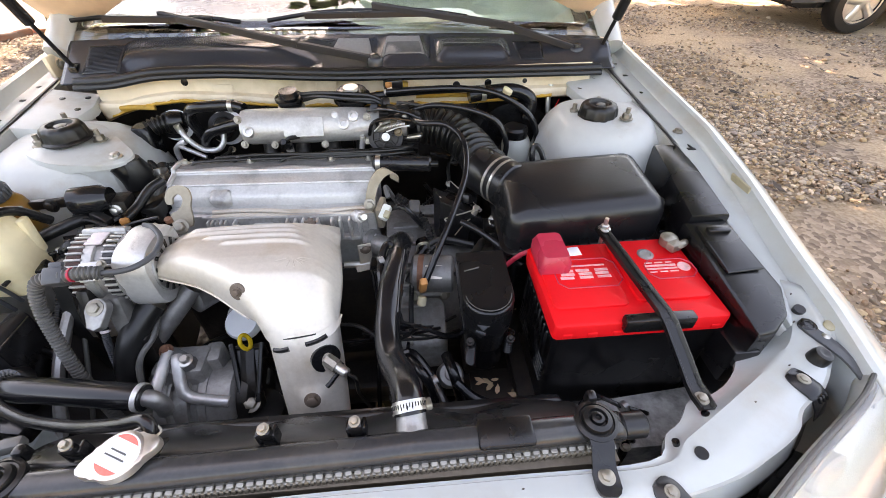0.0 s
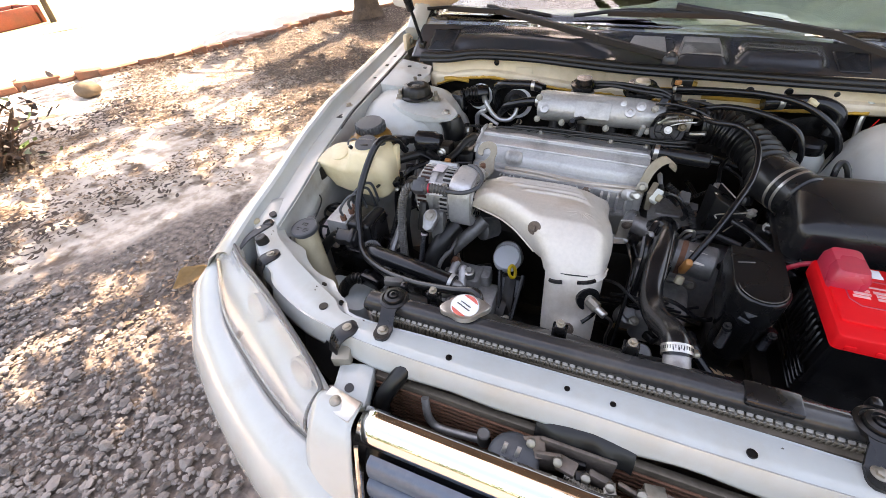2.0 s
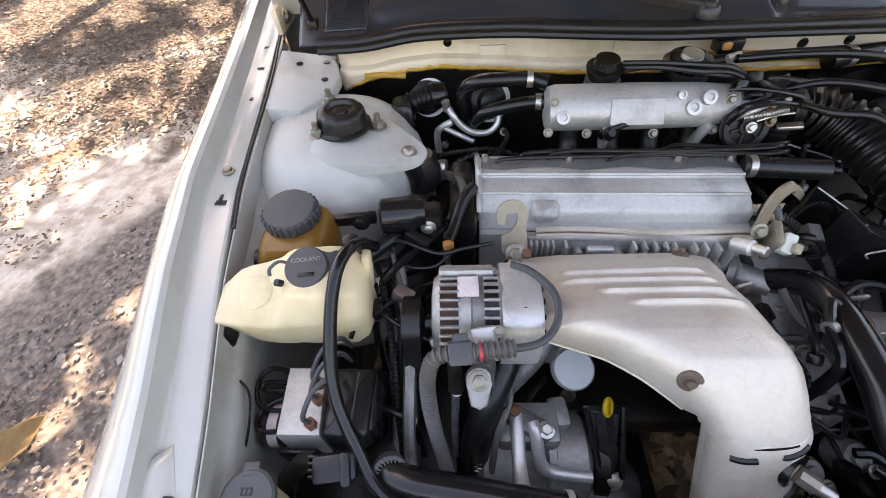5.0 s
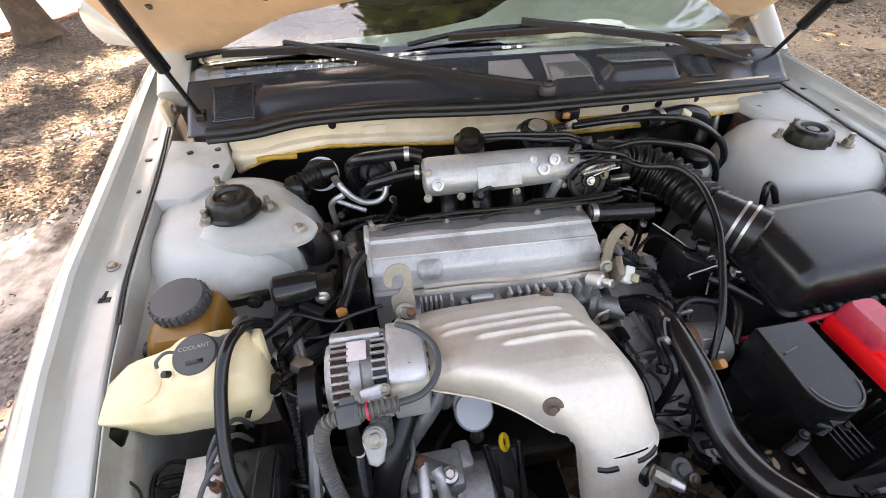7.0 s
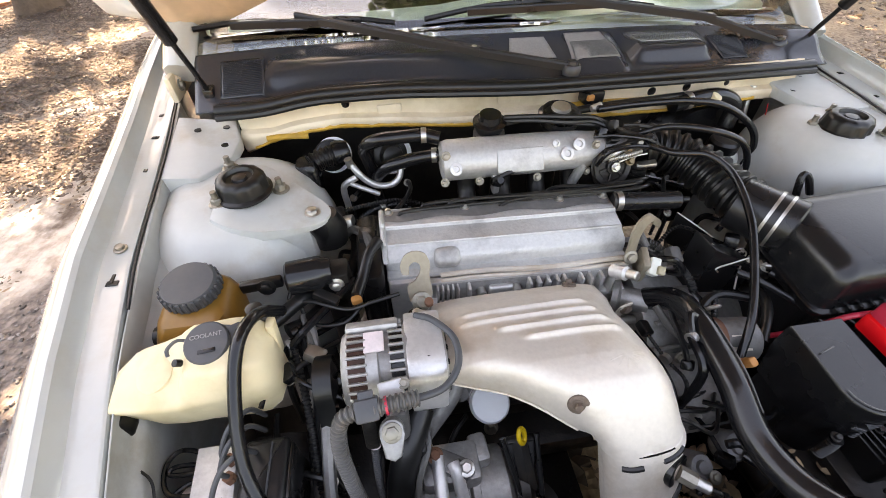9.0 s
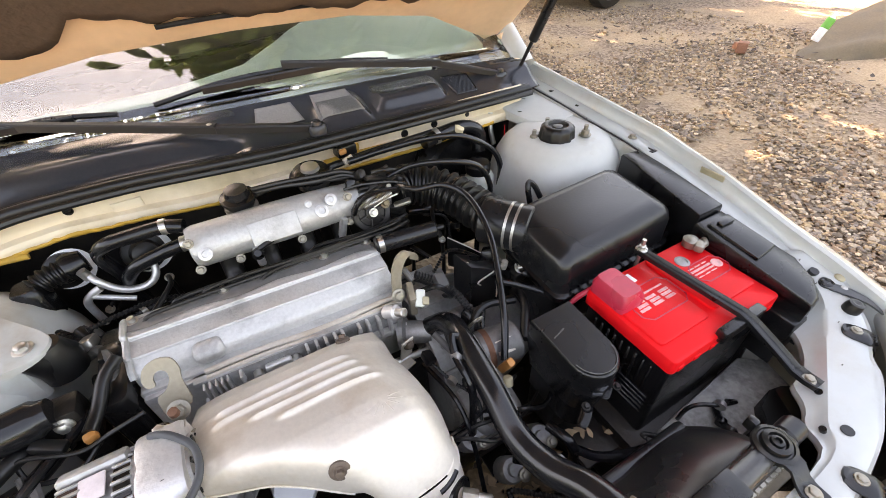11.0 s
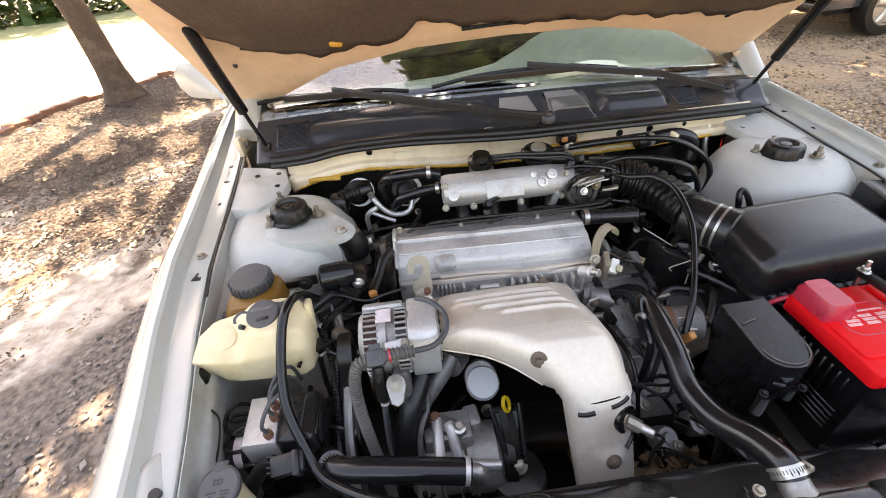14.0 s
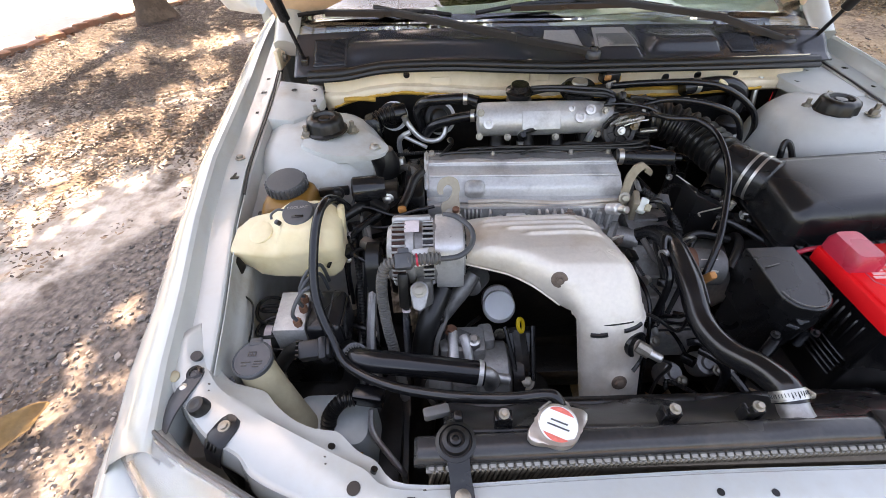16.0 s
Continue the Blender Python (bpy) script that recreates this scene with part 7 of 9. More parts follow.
part("vent_plug", lathe((0.52, -0.341, 0.769), (0, 0, 1), [(0.013, 0), (0.013, 0.002), (0.009, 0.003), (0.008, 0.001), (0.001, 0.0012)], 20), GREYAL, bat, "round vent plug")
neg = part("negative_clamp", lathe((0.566, -0.32, 0.772), (0, 0, 1), [(0.013, 0), (0.014, 0.014), (0.009, 0.018), (0.001, 0.019)], 16), BOLT, bat, "corroded negative clamp")
part("clamp_bolt", tube([(0.56, -0.338, 0.782), (0.575, -0.34, 0.785), (0.588, -0.33, 0.782)], 0.006, 8, 4), BOLT, bat)
part("clamp_jaw", box((0.566, -0.338, 0.782), (0.022, 0.016, 0.016), 0.004, (0, 0, 20)), BOLT, bat)
hd = thing("battery_hold_down", "black steel strap across the battery", "strap", (0.48, -0.44, 0.78))
rings = []
for x, y, z, w in ((0.462, -0.288, 0.783, 0.009), (0.464, -0.31, 0.784, 0.0095), (0.474, -0.4, 0.781, 0.0095), (0.484, -0.468, 0.777, 0.01), (0.488, -0.484, 0.77, 0.011), (0.492, -0.53, 0.748, 0.011), (0.494, -0.556, 0.735, 0.011), (0.495, -0.572, 0.733, 0.012), (0.496, -0.588, 0.733, 0.011)):
    w = w * 0.92
    rings.append([(x - w, y, z), (x - w, y, z + 0.008), (x - w + 0.002, y, z + 0.009), (x - w + 0.005, y, z + 0.004), (x + w - 0.005, y, z + 0.004), (x + w - 0.002, y, z + 0.009), (x + w, y, z + 0.008), (x + w, y, z)])
part("strap", loft(rings), HOLDBLK, hd)
part("end_bolt", bolt((0.495, -0.575, 0.737), (0, 0, 1), 0.006, 0.005), BOLT, hd)
part("clamp_pad", box((0.48, BY0 - 0.001, 0.765), (0.1, 0.016, 0.024), 0.003), BLACK, hd)
part("rod", cyl((0.465, -0.294, 0.6), (0.465, -0.294, 0.812), 0.0035, n=10), STEEL, hd)
part("rod_nut", bolt((0.465, -0.294, 0.79), (0, 0, 1), 0.007, 0.008), STEEL, hd)
SPECKLED = mat("flaking_paint", (0.3, 0.3, 0.29), 0.6, 0, 0.5, 40, 120, 0.3, (0.06, 0.055, 0.05), 0.8, 26)
part("side_rail", prism([(0.37, -0.565), (0.62, -0.565), (0.64, -0.5), (0.6, -0.47), (0.36, -0.488)], 0.45, 0.585, 0.006), SPECKLED, car, "speckled grey side rail")
tr = thing("battery_tray", "grimy steel tray under the battery", "tray", (0.46, -0.39, 0.5))
part("tray", prism(rrect(0.31, 0.62, -0.5, -0.27, 0.02), 0.53, 0.558, 0.004), DARK, tr)
part("tray_stay", box((0.46, -0.4, 0.44), (0.2, 0.1, 0.2), 0.01), DARK, tr)
part("side_rail", box((0.5, -0.55, 0.5), (0.36, 0.1, 0.05), 0.01), GREYAL, tr, "scuffed grey chassis rail")

# ---- air filter housing ----
air = thing("air_filter_housing", "black plastic air filter housing with ribbed duct", "air filter", (0.45, -0.18, 0.6))


def lid_ring(inset, z):
    pts = []
    for x, y in rrect(0.31 + inset, 0.592 - inset, -0.266 + inset, -0.094 - inset, 0.022 - min(inset * 0.3, 0.008), 5):
        pts.append((x, y - 0.0 + 0.02 * (x - 0.45), z + 0.03 * (x - 0.45) + 0.09 * (y + 0.18)))
    return pts


lid2 = part("lid", loft([lid_ring(0, 0.74), lid_ring(0, 0.792), lid_ring(0.004, 0.806), lid_ring(0.014, 0.8165), lid_ring(0.03, 0.8205)]), GREYBLK, air, "satin black moulded lid", smooth=60)
part("lid_flange", loft([lid_ring(-0.006, 0.727), lid_ring(-0.008, 0.731), lid_ring(-0.008, 0.741), lid_ring(-0.005, 0.743)]), BLACK, air)
part("lower_case", loft([lid_ring(0.02, 0.56), lid_ring(0.004, 0.64), lid_ring(0.001, 0.727)]), BLACK, air)
pieces("flange_rib", box((0, 0, 0), (0.012, 0.004, 0.024), 0.001, seg=1), BLACK, air, [Matrix.Translation((0.6, -0.255 + 0.018 * k, 0.735)) for k in range(9)])
pieces("flange_rib", box((0, 0, 0), (0.004, 0.012, 0.022), 0.001, seg=1), BLACK, air, [Matrix.Translation((0.335 + 0.021 * k, -0.272 + 0.0004 * k, 0.728)) for k in range(12)])
for x, y in ((0.605, -0.2), (0.34, -0.088)):
    ck = part("spring_clip", tube([(x - 0.01, y, 0.735), (x + 0.014, y, 0.742), (x + 0.012, y, 0.77), (x - 0.004, y, 0.782)], 0.007, 8, 6), GREYAL, air, "steel spring clip")
hk = part("hose_hook", tube([(0.4, -0.075, 0.77), (0.398, -0.06, 0.815), (0.405, -0.055, 0.825), (0.415, -0.06, 0.815), (0.425, -0.07, 0.79)], 0.006, 8, 6), BLACK, air)
# duct
duct = part("duct", tube([(0.155, 0.085, 0.815), (0.2, 0.095, 0.812), (0.255, 0.065, 0.8), (0.285, 0.015, 0.79), (0.3, -0.04, 0.783), (0.315, -0.075, 0.782)], 0.044, 22, 8, corr=0.007, pitch=0.019), RUBBER, air, "black ribbed rubber intake duct")
part("duct_cuff", cyl((0.29, -0.06, 0.782), (0.345, -0.14, 0.781), 0.047, n=26, bev=0.003), GREYBLK, air)
for f in (0.55, 0.72):
    a = Vector((0.29, -0.06, 0.782)).lerp(Vector((0.345, -0.14, 0.781)), f)
    d = Vector((0.055, -0.08, 0)).normalized()
    part("duct_clamp", cyl(a, a + d * 0.005, 0.0482, n=28), STEEL, air, "bright wire clamp")
part("resonator", prism([(0.19, -0.11), (0.2, -0.155), (0.285, -0.165), (0.285, -0.12)], 0.66, 0.72, 0.004, top=lambda x, y: 0.775 - 0.5 * (x - 0.19)), BLACK, air, "black triangular gusset")
part("resonator_edge", tube([(0.2, -0.14, 0.77), (0.235, -0.155, 0.74), (0.265, -0.155, 0.735)], 0.0015, 6, 4), STEEL, air)
wire = [(0.275 + 0.008 * math.cos(a), -0.14 + 0.001 * a, 0.73 + 0.008 * math.sin(a)) for a in np.linspace(0, 12.5, 26)]
part("wire_spring", tube([(0.225, -0.2, 0.72), (0.25, -0.17, 0.727), *wire], 0.0014, 6, 2), STEEL, air, "bright coiled wire")
part("stay_bolt", bolt((0.31, -0.165, 0.722), (0, -0.4, 0.9), 0.01, 0.01), STEEL, air)
part("stay", box((0.31, -0.163, 0.71), (0.05, 0.03, 0.02), 0.004), DARK, air)

# ---- fuse box ----
fb = thing("fuse_box", "black plastic fuse and relay box along the wing", "fuse box", (0.63, -0.3, 0.65))
part("rear_duct", prism([(0.605, -0.3), (0.672, -0.3), (0.695, -0.085), (0.64, -0.08)], 0.68, 0.825, 0.006, top=lambda x, y: 0.83 + 0.08 * (y + 0.08)), BLACK, fb, "black air inlet duct")
body = [(0.594, -0.302), (0.668, -0.302), (0.676, -0.44), (0.656, -0.484), (0.622, -0.51), (0.596, -0.512)]
part("box_body", prism([(x - 0.0, y) for x, y in body], 0.62, 0.76, 0.0), BLACK, fb)
part("box_lid", prism(body, 0.755, 0.8, 0.006, top=lambda x, y: 0.802 + 0.14 * (y + 0.3)), BLACK, fb, "stepped black lid")
inner = [(0.605, -0.318), (0.662, -0.318), (0.664, -0.41), (0.606, -0.414)]
part("lid_panel", prism(inner, 0.79, 0.805, 0.003, top=lambda x, y: 0.808 + 0.14 * (y + 0.3)), BLACK, fb)
part("lid_catch", box((0.634, -0.332, 0.806), (0.036, 0.012, 0.006), 0.002, (8, 0, 0)), BLACK, fb)
part("box_plug", box((0.6, -0.49, 0.7), (0.04, 0.05, 0.07), 0.006), BLACK, fb)
for k in range(4):
    part("box_fin", box((0.612 + 0.013 * k, -0.516, 0.7), (0.004, 0.014, 0.05), 0.001), BLACK, fb)
part("box_leg", box((0.63, -0.42, 0.54), (0.05, 0.1, 0.2), 0.006), BLACK, fb)

# ---- round cover beside the battery ----
dist = thing("relay_cover", "black moulded cover with a rounded front", "cover", (0.255, -0.37, 0.55))
out = [(0.215, -0.302), (0.295, -0.302)] + [(0.255 + 0.04 * math.cos(a), -0.395 - 0.04 * math.sin(a)) for a in np.linspace(0, math.pi, 13)]
hull = [((0.86, 0.86), 0.655), ((0.93, 0.93), 0.69), ((1.0, 1.0), 0.715), ((1.0, 1.0), 0.757), ((0.985, 0.99), 0.7605), ((0.95, 0.96), 0.7625)]
part("cover", loft([[(0.255 + (x - 0.255) * kx, -0.36 + (y + 0.36) * ky, z + 0.06 * (y + 0.36) * (z > 0.75)) for x, y in out[::-1]] for (kx, ky), z in hull]), BLACK, dist, smooth=35)
part("cover_skirt", prism([((x - 0.255) * 0.8 + 0.255, (y + 0.36) * 0.8 - 0.36) for x, y in out[::-1]], 0.6, 0.665, 0.004), BLACK, dist)
# Thin grey thread paints the highlight along the rounded rim
part("cover_rim", tube([(0.255 + 0.0345 * math.cos(a), -0.395 - 0.0345 * math.sin(a), 0.7642 + 0.06 * (-0.035 - 0.0345 * math.sin(a))) for a in np.linspace(0.1, math.pi - 0.1, 12)], 0.0008, 6, 3), CONDUIT, dist)
part("cover_step", box((0.236, -0.345, 0.7652), (0.026, 0.0024, 0.002), 0.0008, (0, 0, 15)), CONDUIT, dist)
for x in (0.225, 0.288):
    part("cover_screw", bolt((x, -0.43, 0.692), (0, -0.3, 1), 0.0045, 0.006), DARK, dist)
part("cover_mark", box((0.24, -0.432, 0.715), (0.016, 0.003, 0.006), 0.001, (0, 10, -22)), CAPGREY, dist)
part("cover_base", box((0.255, -0.345, 0.57), (0.06, 0.07, 0.1), 0.01), DARK, dist)
mk = prism([(-0.009, 0.004), (0.009, 0.004), (0.0, -0.005)], 0, 0.0015)
mk.transform(Matrix.Translation((0.243, -0.4345, 0.73)) @ Euler((radians(78), 0, radians(-15))).to_matrix().to_4x4())
part("cover_arrow", mk, CAPGREY, dist)
for x, y in ((0.226, -0.432), (0.29, -0.415)):
    part("screw_boot", tube([(x, y, 0.69), (x, y - 0.002, 0.67), (x, y - 0.002, 0.645)], 0.0085, 12, 5, corr=0.002, pitch=0.005), BLACK, dist)
sol = part("solenoid", cyl((0.14, -0.265, 0.69), (0.215, -0.275, 0.69), 0.034, n=22, bev=0.004), DIRTYAL, dist, "starter solenoid with a label")
part("solenoid_label", box((0.178, -0.292, 0.7135), (0.03, 0.024, 0.0015), 0.0005, (40, 0, -6)), SHIELD, dist)
part("solenoid_band", cyl((0.152, -0.2665, 0.69), (0.162, -0.268, 0.69), 0.0345, n=22), RUST, dist)
part("grey_pipe", tube([(0.19, -0.4, 0.62), (0.2, -0.44, 0.62), (0.21, -0.45, 0.56), (0.21, -0.46, 0.48)], 0.009, 10, 6), HOSE, dist)
part("second_grey_pipe", tube([(0.13, -0.42, 0.64), (0.15, -0.45, 0.645), (0.165, -0.46, 0.6), (0.165, -0.47, 0.5)], 0.008, 10, 6), HOSE, dist)
part("shift_cable", tube([(0.22, -0.29, 0.7), (0.26, -0.24, 0.71), (0.28, -0.2, 0.7), (0.3, -0.16, 0.66)], 0.008, 10, 6), RUBBER, dist)
part("battery_cable", tube([(0.36, -0.3, 0.76), (0.33, -0.29, 0.74), (0.3, -0.28, 0.7), (0.26, -0.26, 0.66)], 0.0045, 10, 6), PINK, dist)
part("loom_cable", tube([(0.13, -0.26, 0.66), (0.16, -0.22, 0.7), (0.2, -0.2, 0.71), (0.26, -0.21, 0.7)], 0.007, 8, 6), RUBBER, dist)
web = [(0.235, -0.008, 0.722), (0.292, -0.092, 0.7), (0.292, -0.1, 0.655), (0.232, -0.015, 0.65)]
part("link_plate", loft([[(x - 0.002, y - 0.001, z) for x, y, z in web], [(x + 0.002, y + 0.001, z) for x, y, z in web]]), BLACK, dist, "black sheet bracket with a bright edge")
part("plate_edge", tube([(0.235, -0.008, 0.7225), (0.264, -0.05, 0.712), (0.284, -0.08, 0.702), (0.294, -0.093, 0.7005)], 0.0014, 6, 4), STEEL, dist)
part("link_rod", tube([(0.213, -0.168, 0.728), (0.21, -0.165, 0.735), (0.24, -0.164, 0.743), (0.266, -0.163, 0.75)], 0.0016, 6, 4), STEEL, dist)
part("return_spring", tube([(0.266, -0.163, 0.741), (0.268, -0.163, 0.748), (0.27, -0.163, 0.758)], 0.0062, 10, 5, corr=0.0022, pitch=0.0036), STEEL, dist)
part("link_clip", box((0.304, -0.171, 0.729), (0.02, 0.004, 0.016), 0.002, (35, 0, -20)), STEEL, dist)
part("clip_pin", cyl((0.3, -0.178, 0.728), (0.304, -0.17, 0.73), 0.005, n=10), DARK, dist)
part("link_cable", tube([(0.24, -0.175, 0.732), (0.27, -0.2, 0.728), (0.31, -0.24, 0.715), (0.34, -0.275, 0.7)], 0.0065, 10, 6), HOSE, dist)
part("link_cable", tube([(0.3, -0.18, 0.725), (0.33, -0.21, 0.72), (0.36, -0.25, 0.71), (0.38, -0.285, 0.7)], 0.0065, 10, 6), HOSE, dist)
part("lever", tube([(0.15, -0.22, 0.7), (0.155, -0.235, 0.73), (0.17, -0.235, 0.732), (0.175, -0.22, 0.7)], 0.003, 6, 5), STEEL, dist)

# brake reservoir and cables
br = thing("brake_fluid_reservoir", "milky brake fluid reservoir with a black cap", "reservoir", (0.41, 0.14, 0.68))
part("bottle", lathe((0.415, 0.14, 0.69), (0, 0, 1), [(0.032, 0), (0.036, 0.01), (0.036, 0.05), (0.028, 0.065)], 24), OPAQUE, br)
part("cap", lathe((0.41, 0.14, 0.755), (0, 0, 1), [(0.03, 0), (0.031, 0.02), (0.026, 0.026), (0.001, 0.027)], 24), BLACK, br)
part("master_cylinder", cyl((0.415, 0.05, 0.675), (0.415, 0.3, 0.675), 0.025, n=18), DARK, br)
servo = part("servo", lathe((0.43, 0.31, 0.7), (0, -1, 0), [(0.12, 0), (0.125, 0.03), (0.1, 0.07), (0.04, 0.08)], 36), BLACK, br)
cb = thing("control_cables", "black cables arching over the intake", "cable", (0.25, 0.05, 0.7))
part("throttle_cable", tube([(0.15, 0.055, 0.85), (0.175, 0.0, 0.86), (0.225, -0.02, 0.862), (0.255, -0.06, 0.845), (0.252, -0.13, 0.815), (0.225, -0.2, 0.785), (0.19, -0.27, 0.75), (0.162, -0.312, 0.71)], 0.0062, 10, 9), HOSE, cb, "thin grey black cable")
oc = part("orange_plug", box((0.158, -0.322, 0.712), (0.013, 0.014, 0.044), 0.004, (25, 0, 10)), ORANGE, cb, "orange connector")
part("plug_tip", cyl((0.156, -0.33, 0.694), (0.153, -0.338, 0.68), 0.008, n=14, bev=0.002), NECK, cb)
part("cruise_cable", tube([(0.14, 0.08, 0.85), (0.2, 0.07, 0.868), (0.27, 0.045, 0.868), (0.335, 0.03, 0.845), (0.36, 0.02, 0.8), (0.36, 0.02, 0.76)], 0.0062, 10, 8), HOSE, cb)
part("vacuum_pipe", tube([(0.1, 0.15, 0.872), (0.18, 0.15, 0.875), (0.28, 0.145, 0.875), (0.36, 0.135, 0.862), (0.43, 0.12, 0.82), (0.455, 0.11, 0.77), (0.45, 0.11, 0.7)], 0.007, 10, 8), HOSE, cb, "long black vacuum pipe")
part("wiring_run", tube([(0.06, 0.19, 0.85), (0.16, 0.2, 0.852), (0.26, 0.21, 0.85), (0.36, 0.225, 0.845)], 0.008, 8, 6), RUBBER, cb)
hh = part("heater_tube", tube([(0.3, 0.205, 0.835), (0.36, 0.215, 0.84), (0.42, 0.22, 0.838), (0.46, 0.215, 0.815), (0.455, 0.205, 0.77)], 0.017, 12, 7), HOSE, cb)
part("yellow_cap", lathe((0.392, 0.212, 0.832), (0.3, -0.4, 0.8), [(0.01, 0.004), (0.014, 0.012), (0.012, 0.02), (0.001, 0.022)], 16), TANK, cb, "cream plastic cap")
part("tube_clip", cyl((0.33, 0.211, 0.838), (0.342, 0.2125, 0.8385), 0.0185, n=16), STEEL, cb)
part("steel_bracket", tube([(0.52, 0.25, 0.84), (0.515, 0.24, 0.8), (0.52, 0.23, 0.76)], 0.007, 8, 5), STEEL, cb)
part("diagnosis_plug", box((0.115, 0.215, 0.868), (0.045, 0.03, 0.024), 0.004, (0, 0, 8)), BLACK, cb)
part("diagnosis_face", box((0.105, 0.198, 0.872), (0.016, 0.01, 0.012), 0.003, (0, 0, 8)), ORANGE, cb)
part("pump_fitting", cyl((0.095, 0.165, 0.865), (0.115, 0.168, 0.87), 0.007, n=12), SHIELD, cb)
part("sealer_band", tube([(0.17, 0.233, 0.829), (0.21, 0.232, 0.829), (0.25, 0.232, 0.829), (0.33, 0.232, 0.826), (0.39, 0.233, 0.825)], 0.0055, 8, 5), SEALER, car)
part("red_wire", tube([(0.47, 0.13, 0.79), (0.5, 0.16, 0.8), (0.53, 0.2, 0.82)], 0.0009, 6, 5), RED, cb)

# ---- offside bay: tanks and hydraulic unit ----
cool = thing("coolant_tank", "yellowed plastic coolant tank with a dark cap", "coolant tank", (-0.57, -0.26, 0.7))
def rounded(corners, r, n=4):
    """Closed outline with its corners rounded."""
    out = []
    k = len(corners)
    for i in range(k):
        a, b, c = (Vector(corners[j % k]) for j in (i - 1, i, i + 1))
        p, q = b + (a - b).normalized() * min(r, (a - b).length * 0.45), b + (c - b).normalized() * min(r, (c - b).length * 0.45)
        out += [p * (1 - f) ** 2 + b * 2 * f * (1 - f) + q * f * f for f in (j / n for j in range(n + 1))]
    return out


# sections along the tank: x, front, back, underside, front fold, shoulder (y, z), top at the back
SECTIONS = ((-0.6695, -0.297, -0.268, 0.772, 0.786, -0.286, 0.79, 0.793), (-0.664, -0.304, -0.25, 0.758, 0.797, -0.284, 0.802, 0.808), (-0.645, -0.305, -0.234, 0.742, 0.796, -0.282, 0.803, 0.817), (-0.634, -0.305, -0.23, 0.726, 0.793, -0.282, 0.801, 0.819),
            (-0.61, -0.304, -0.226, 0.718, 0.786, -0.282, 0.797, 0.822), (-0.592, -0.302, -0.222, 0.714, 0.781, -0.28, 0.797, 0.826), (-0.583, -0.3, -0.22, 0.712, 0.78, -0.281, 0.812, 0.832), (-0.574, -0.3, -0.218, 0.711, 0.782, -0.284, 0.825, 0.836),
            (-0.53, -0.3, -0.214, 0.708, 0.788, -0.285, 0.826, 0.836), (-0.508, -0.298, -0.212, 0.708, 0.788, -0.282, 0.823, 0.832), (-0.494, -0.291, -0.215, 0.714, 0.783, -0.275, 0.813, 0.82), (-0.486, -0.279, -0.226, 0.728, 0.773, -0.266, 0.797, 0.802))
rings = [[(x, p.x, p.y) for p in rounded([(yb, zb), (yf + 0.014, zb), (yf, zf), (ym, zm), (yb, zt)], 0.0075)] for x, yf, yb, zb, zf, ym, zm, zt in SECTIONS]
tk = part("tank", loft(rings), TANK, cool, "cream translucent tank", smooth=50)
part("tank_dish", lathe((-0.625, -0.262, 0.806), (-0.05, -0.32, 1), [(0.026, -0.006), (0.025, 0.0), (0.02, 0.0025), (0.012, 0.0035), (0.001, 0.004)], 24), TANK, tk)
part("tank_pin", lathe((-0.583, -0.268, 0.828), (-0.4, -0.4, 0.8), [(0.0045, -0.004), (0.0045, 0.004), (0.001, 0.005)], 12), BLACK, tk)
part("filler_neck", lathe((-0.552, -0.246, 0.82), (0, -0.2, 1), [(0.024, 0), (0.024, 0.012), (0.02, 0.014)], 24), TANK, tk)
part("tank_ear", box((-0.489, -0.222, 0.79), (0.012, 0.018, 0.07), 0.004, (0, 6, 0)), TANK, tk)
ccap = part("cap", lathe((-0.552, -0.247, 0.827), (0.02, -0.3, 1), [(0.024, 0), (0.0265, 0.003), (0.0265, 0.008), (0.0245, 0.01), (0.001, 0.0105)], 28), CAPGREY, cool, "dark grey lettered cap")
ear = prism([(0.036 + 0.0105 * math.cos(a), 0.0105 * math.sin(a)) for a in np.linspace(-2.2, 2.2, 11)] + [(0.02, 0.016), (0.02, -0.016)], 0.002, 0.008, 0.001)
ear.transform(Matrix.Translation((-0.552, -0.247, 0.827)) @ Euler((radians(16.7), radians(1), radians(22))).to_matrix().to_4x4())
part("cap_tab", ear, CAPGREY, ccap)
part("cap_strap", tube([(-0.575, -0.242, 0.833), (-0.588, -0.242, 0.836), (-0.598, -0.25, 0.832), (-0.598, -0.256, 0.826)], 0.0022, 6, 4), CAPGREY, ccap)
part("overflow_grommet", lathe((-0.508, -0.2, 0.82), (0, 0.1, 1), [(0.011, 0), (0.011, 0.008), (0.006, 0.01)], 12), RUBBER, cool)
fc = bpy.data.curves.new("cap_text", "FONT")
fc.body, fc.size, fc.extrude, fc.align_x = "COOLANT", 0.0075, 0.0004, "CENTER"
tx = new("cap_lettering", fc)
tx.parent, tx.matrix_parent_inverse = ccap, Matrix.Identity(4)
tx.matrix_world = Matrix.Translation((-0.5525, -0.2445, 0.8388)) @ Euler((radians(16.7), 0, radians(6))).to_matrix().to_4x4()
fc.materials.append(GREYAL)
part("cap_symbols", box((-0.55, -0.2605, 0.8342), (0.02, 0.005, 0.0012), 0.0004, (16.7, 0, 6)), BLACK, ccap)

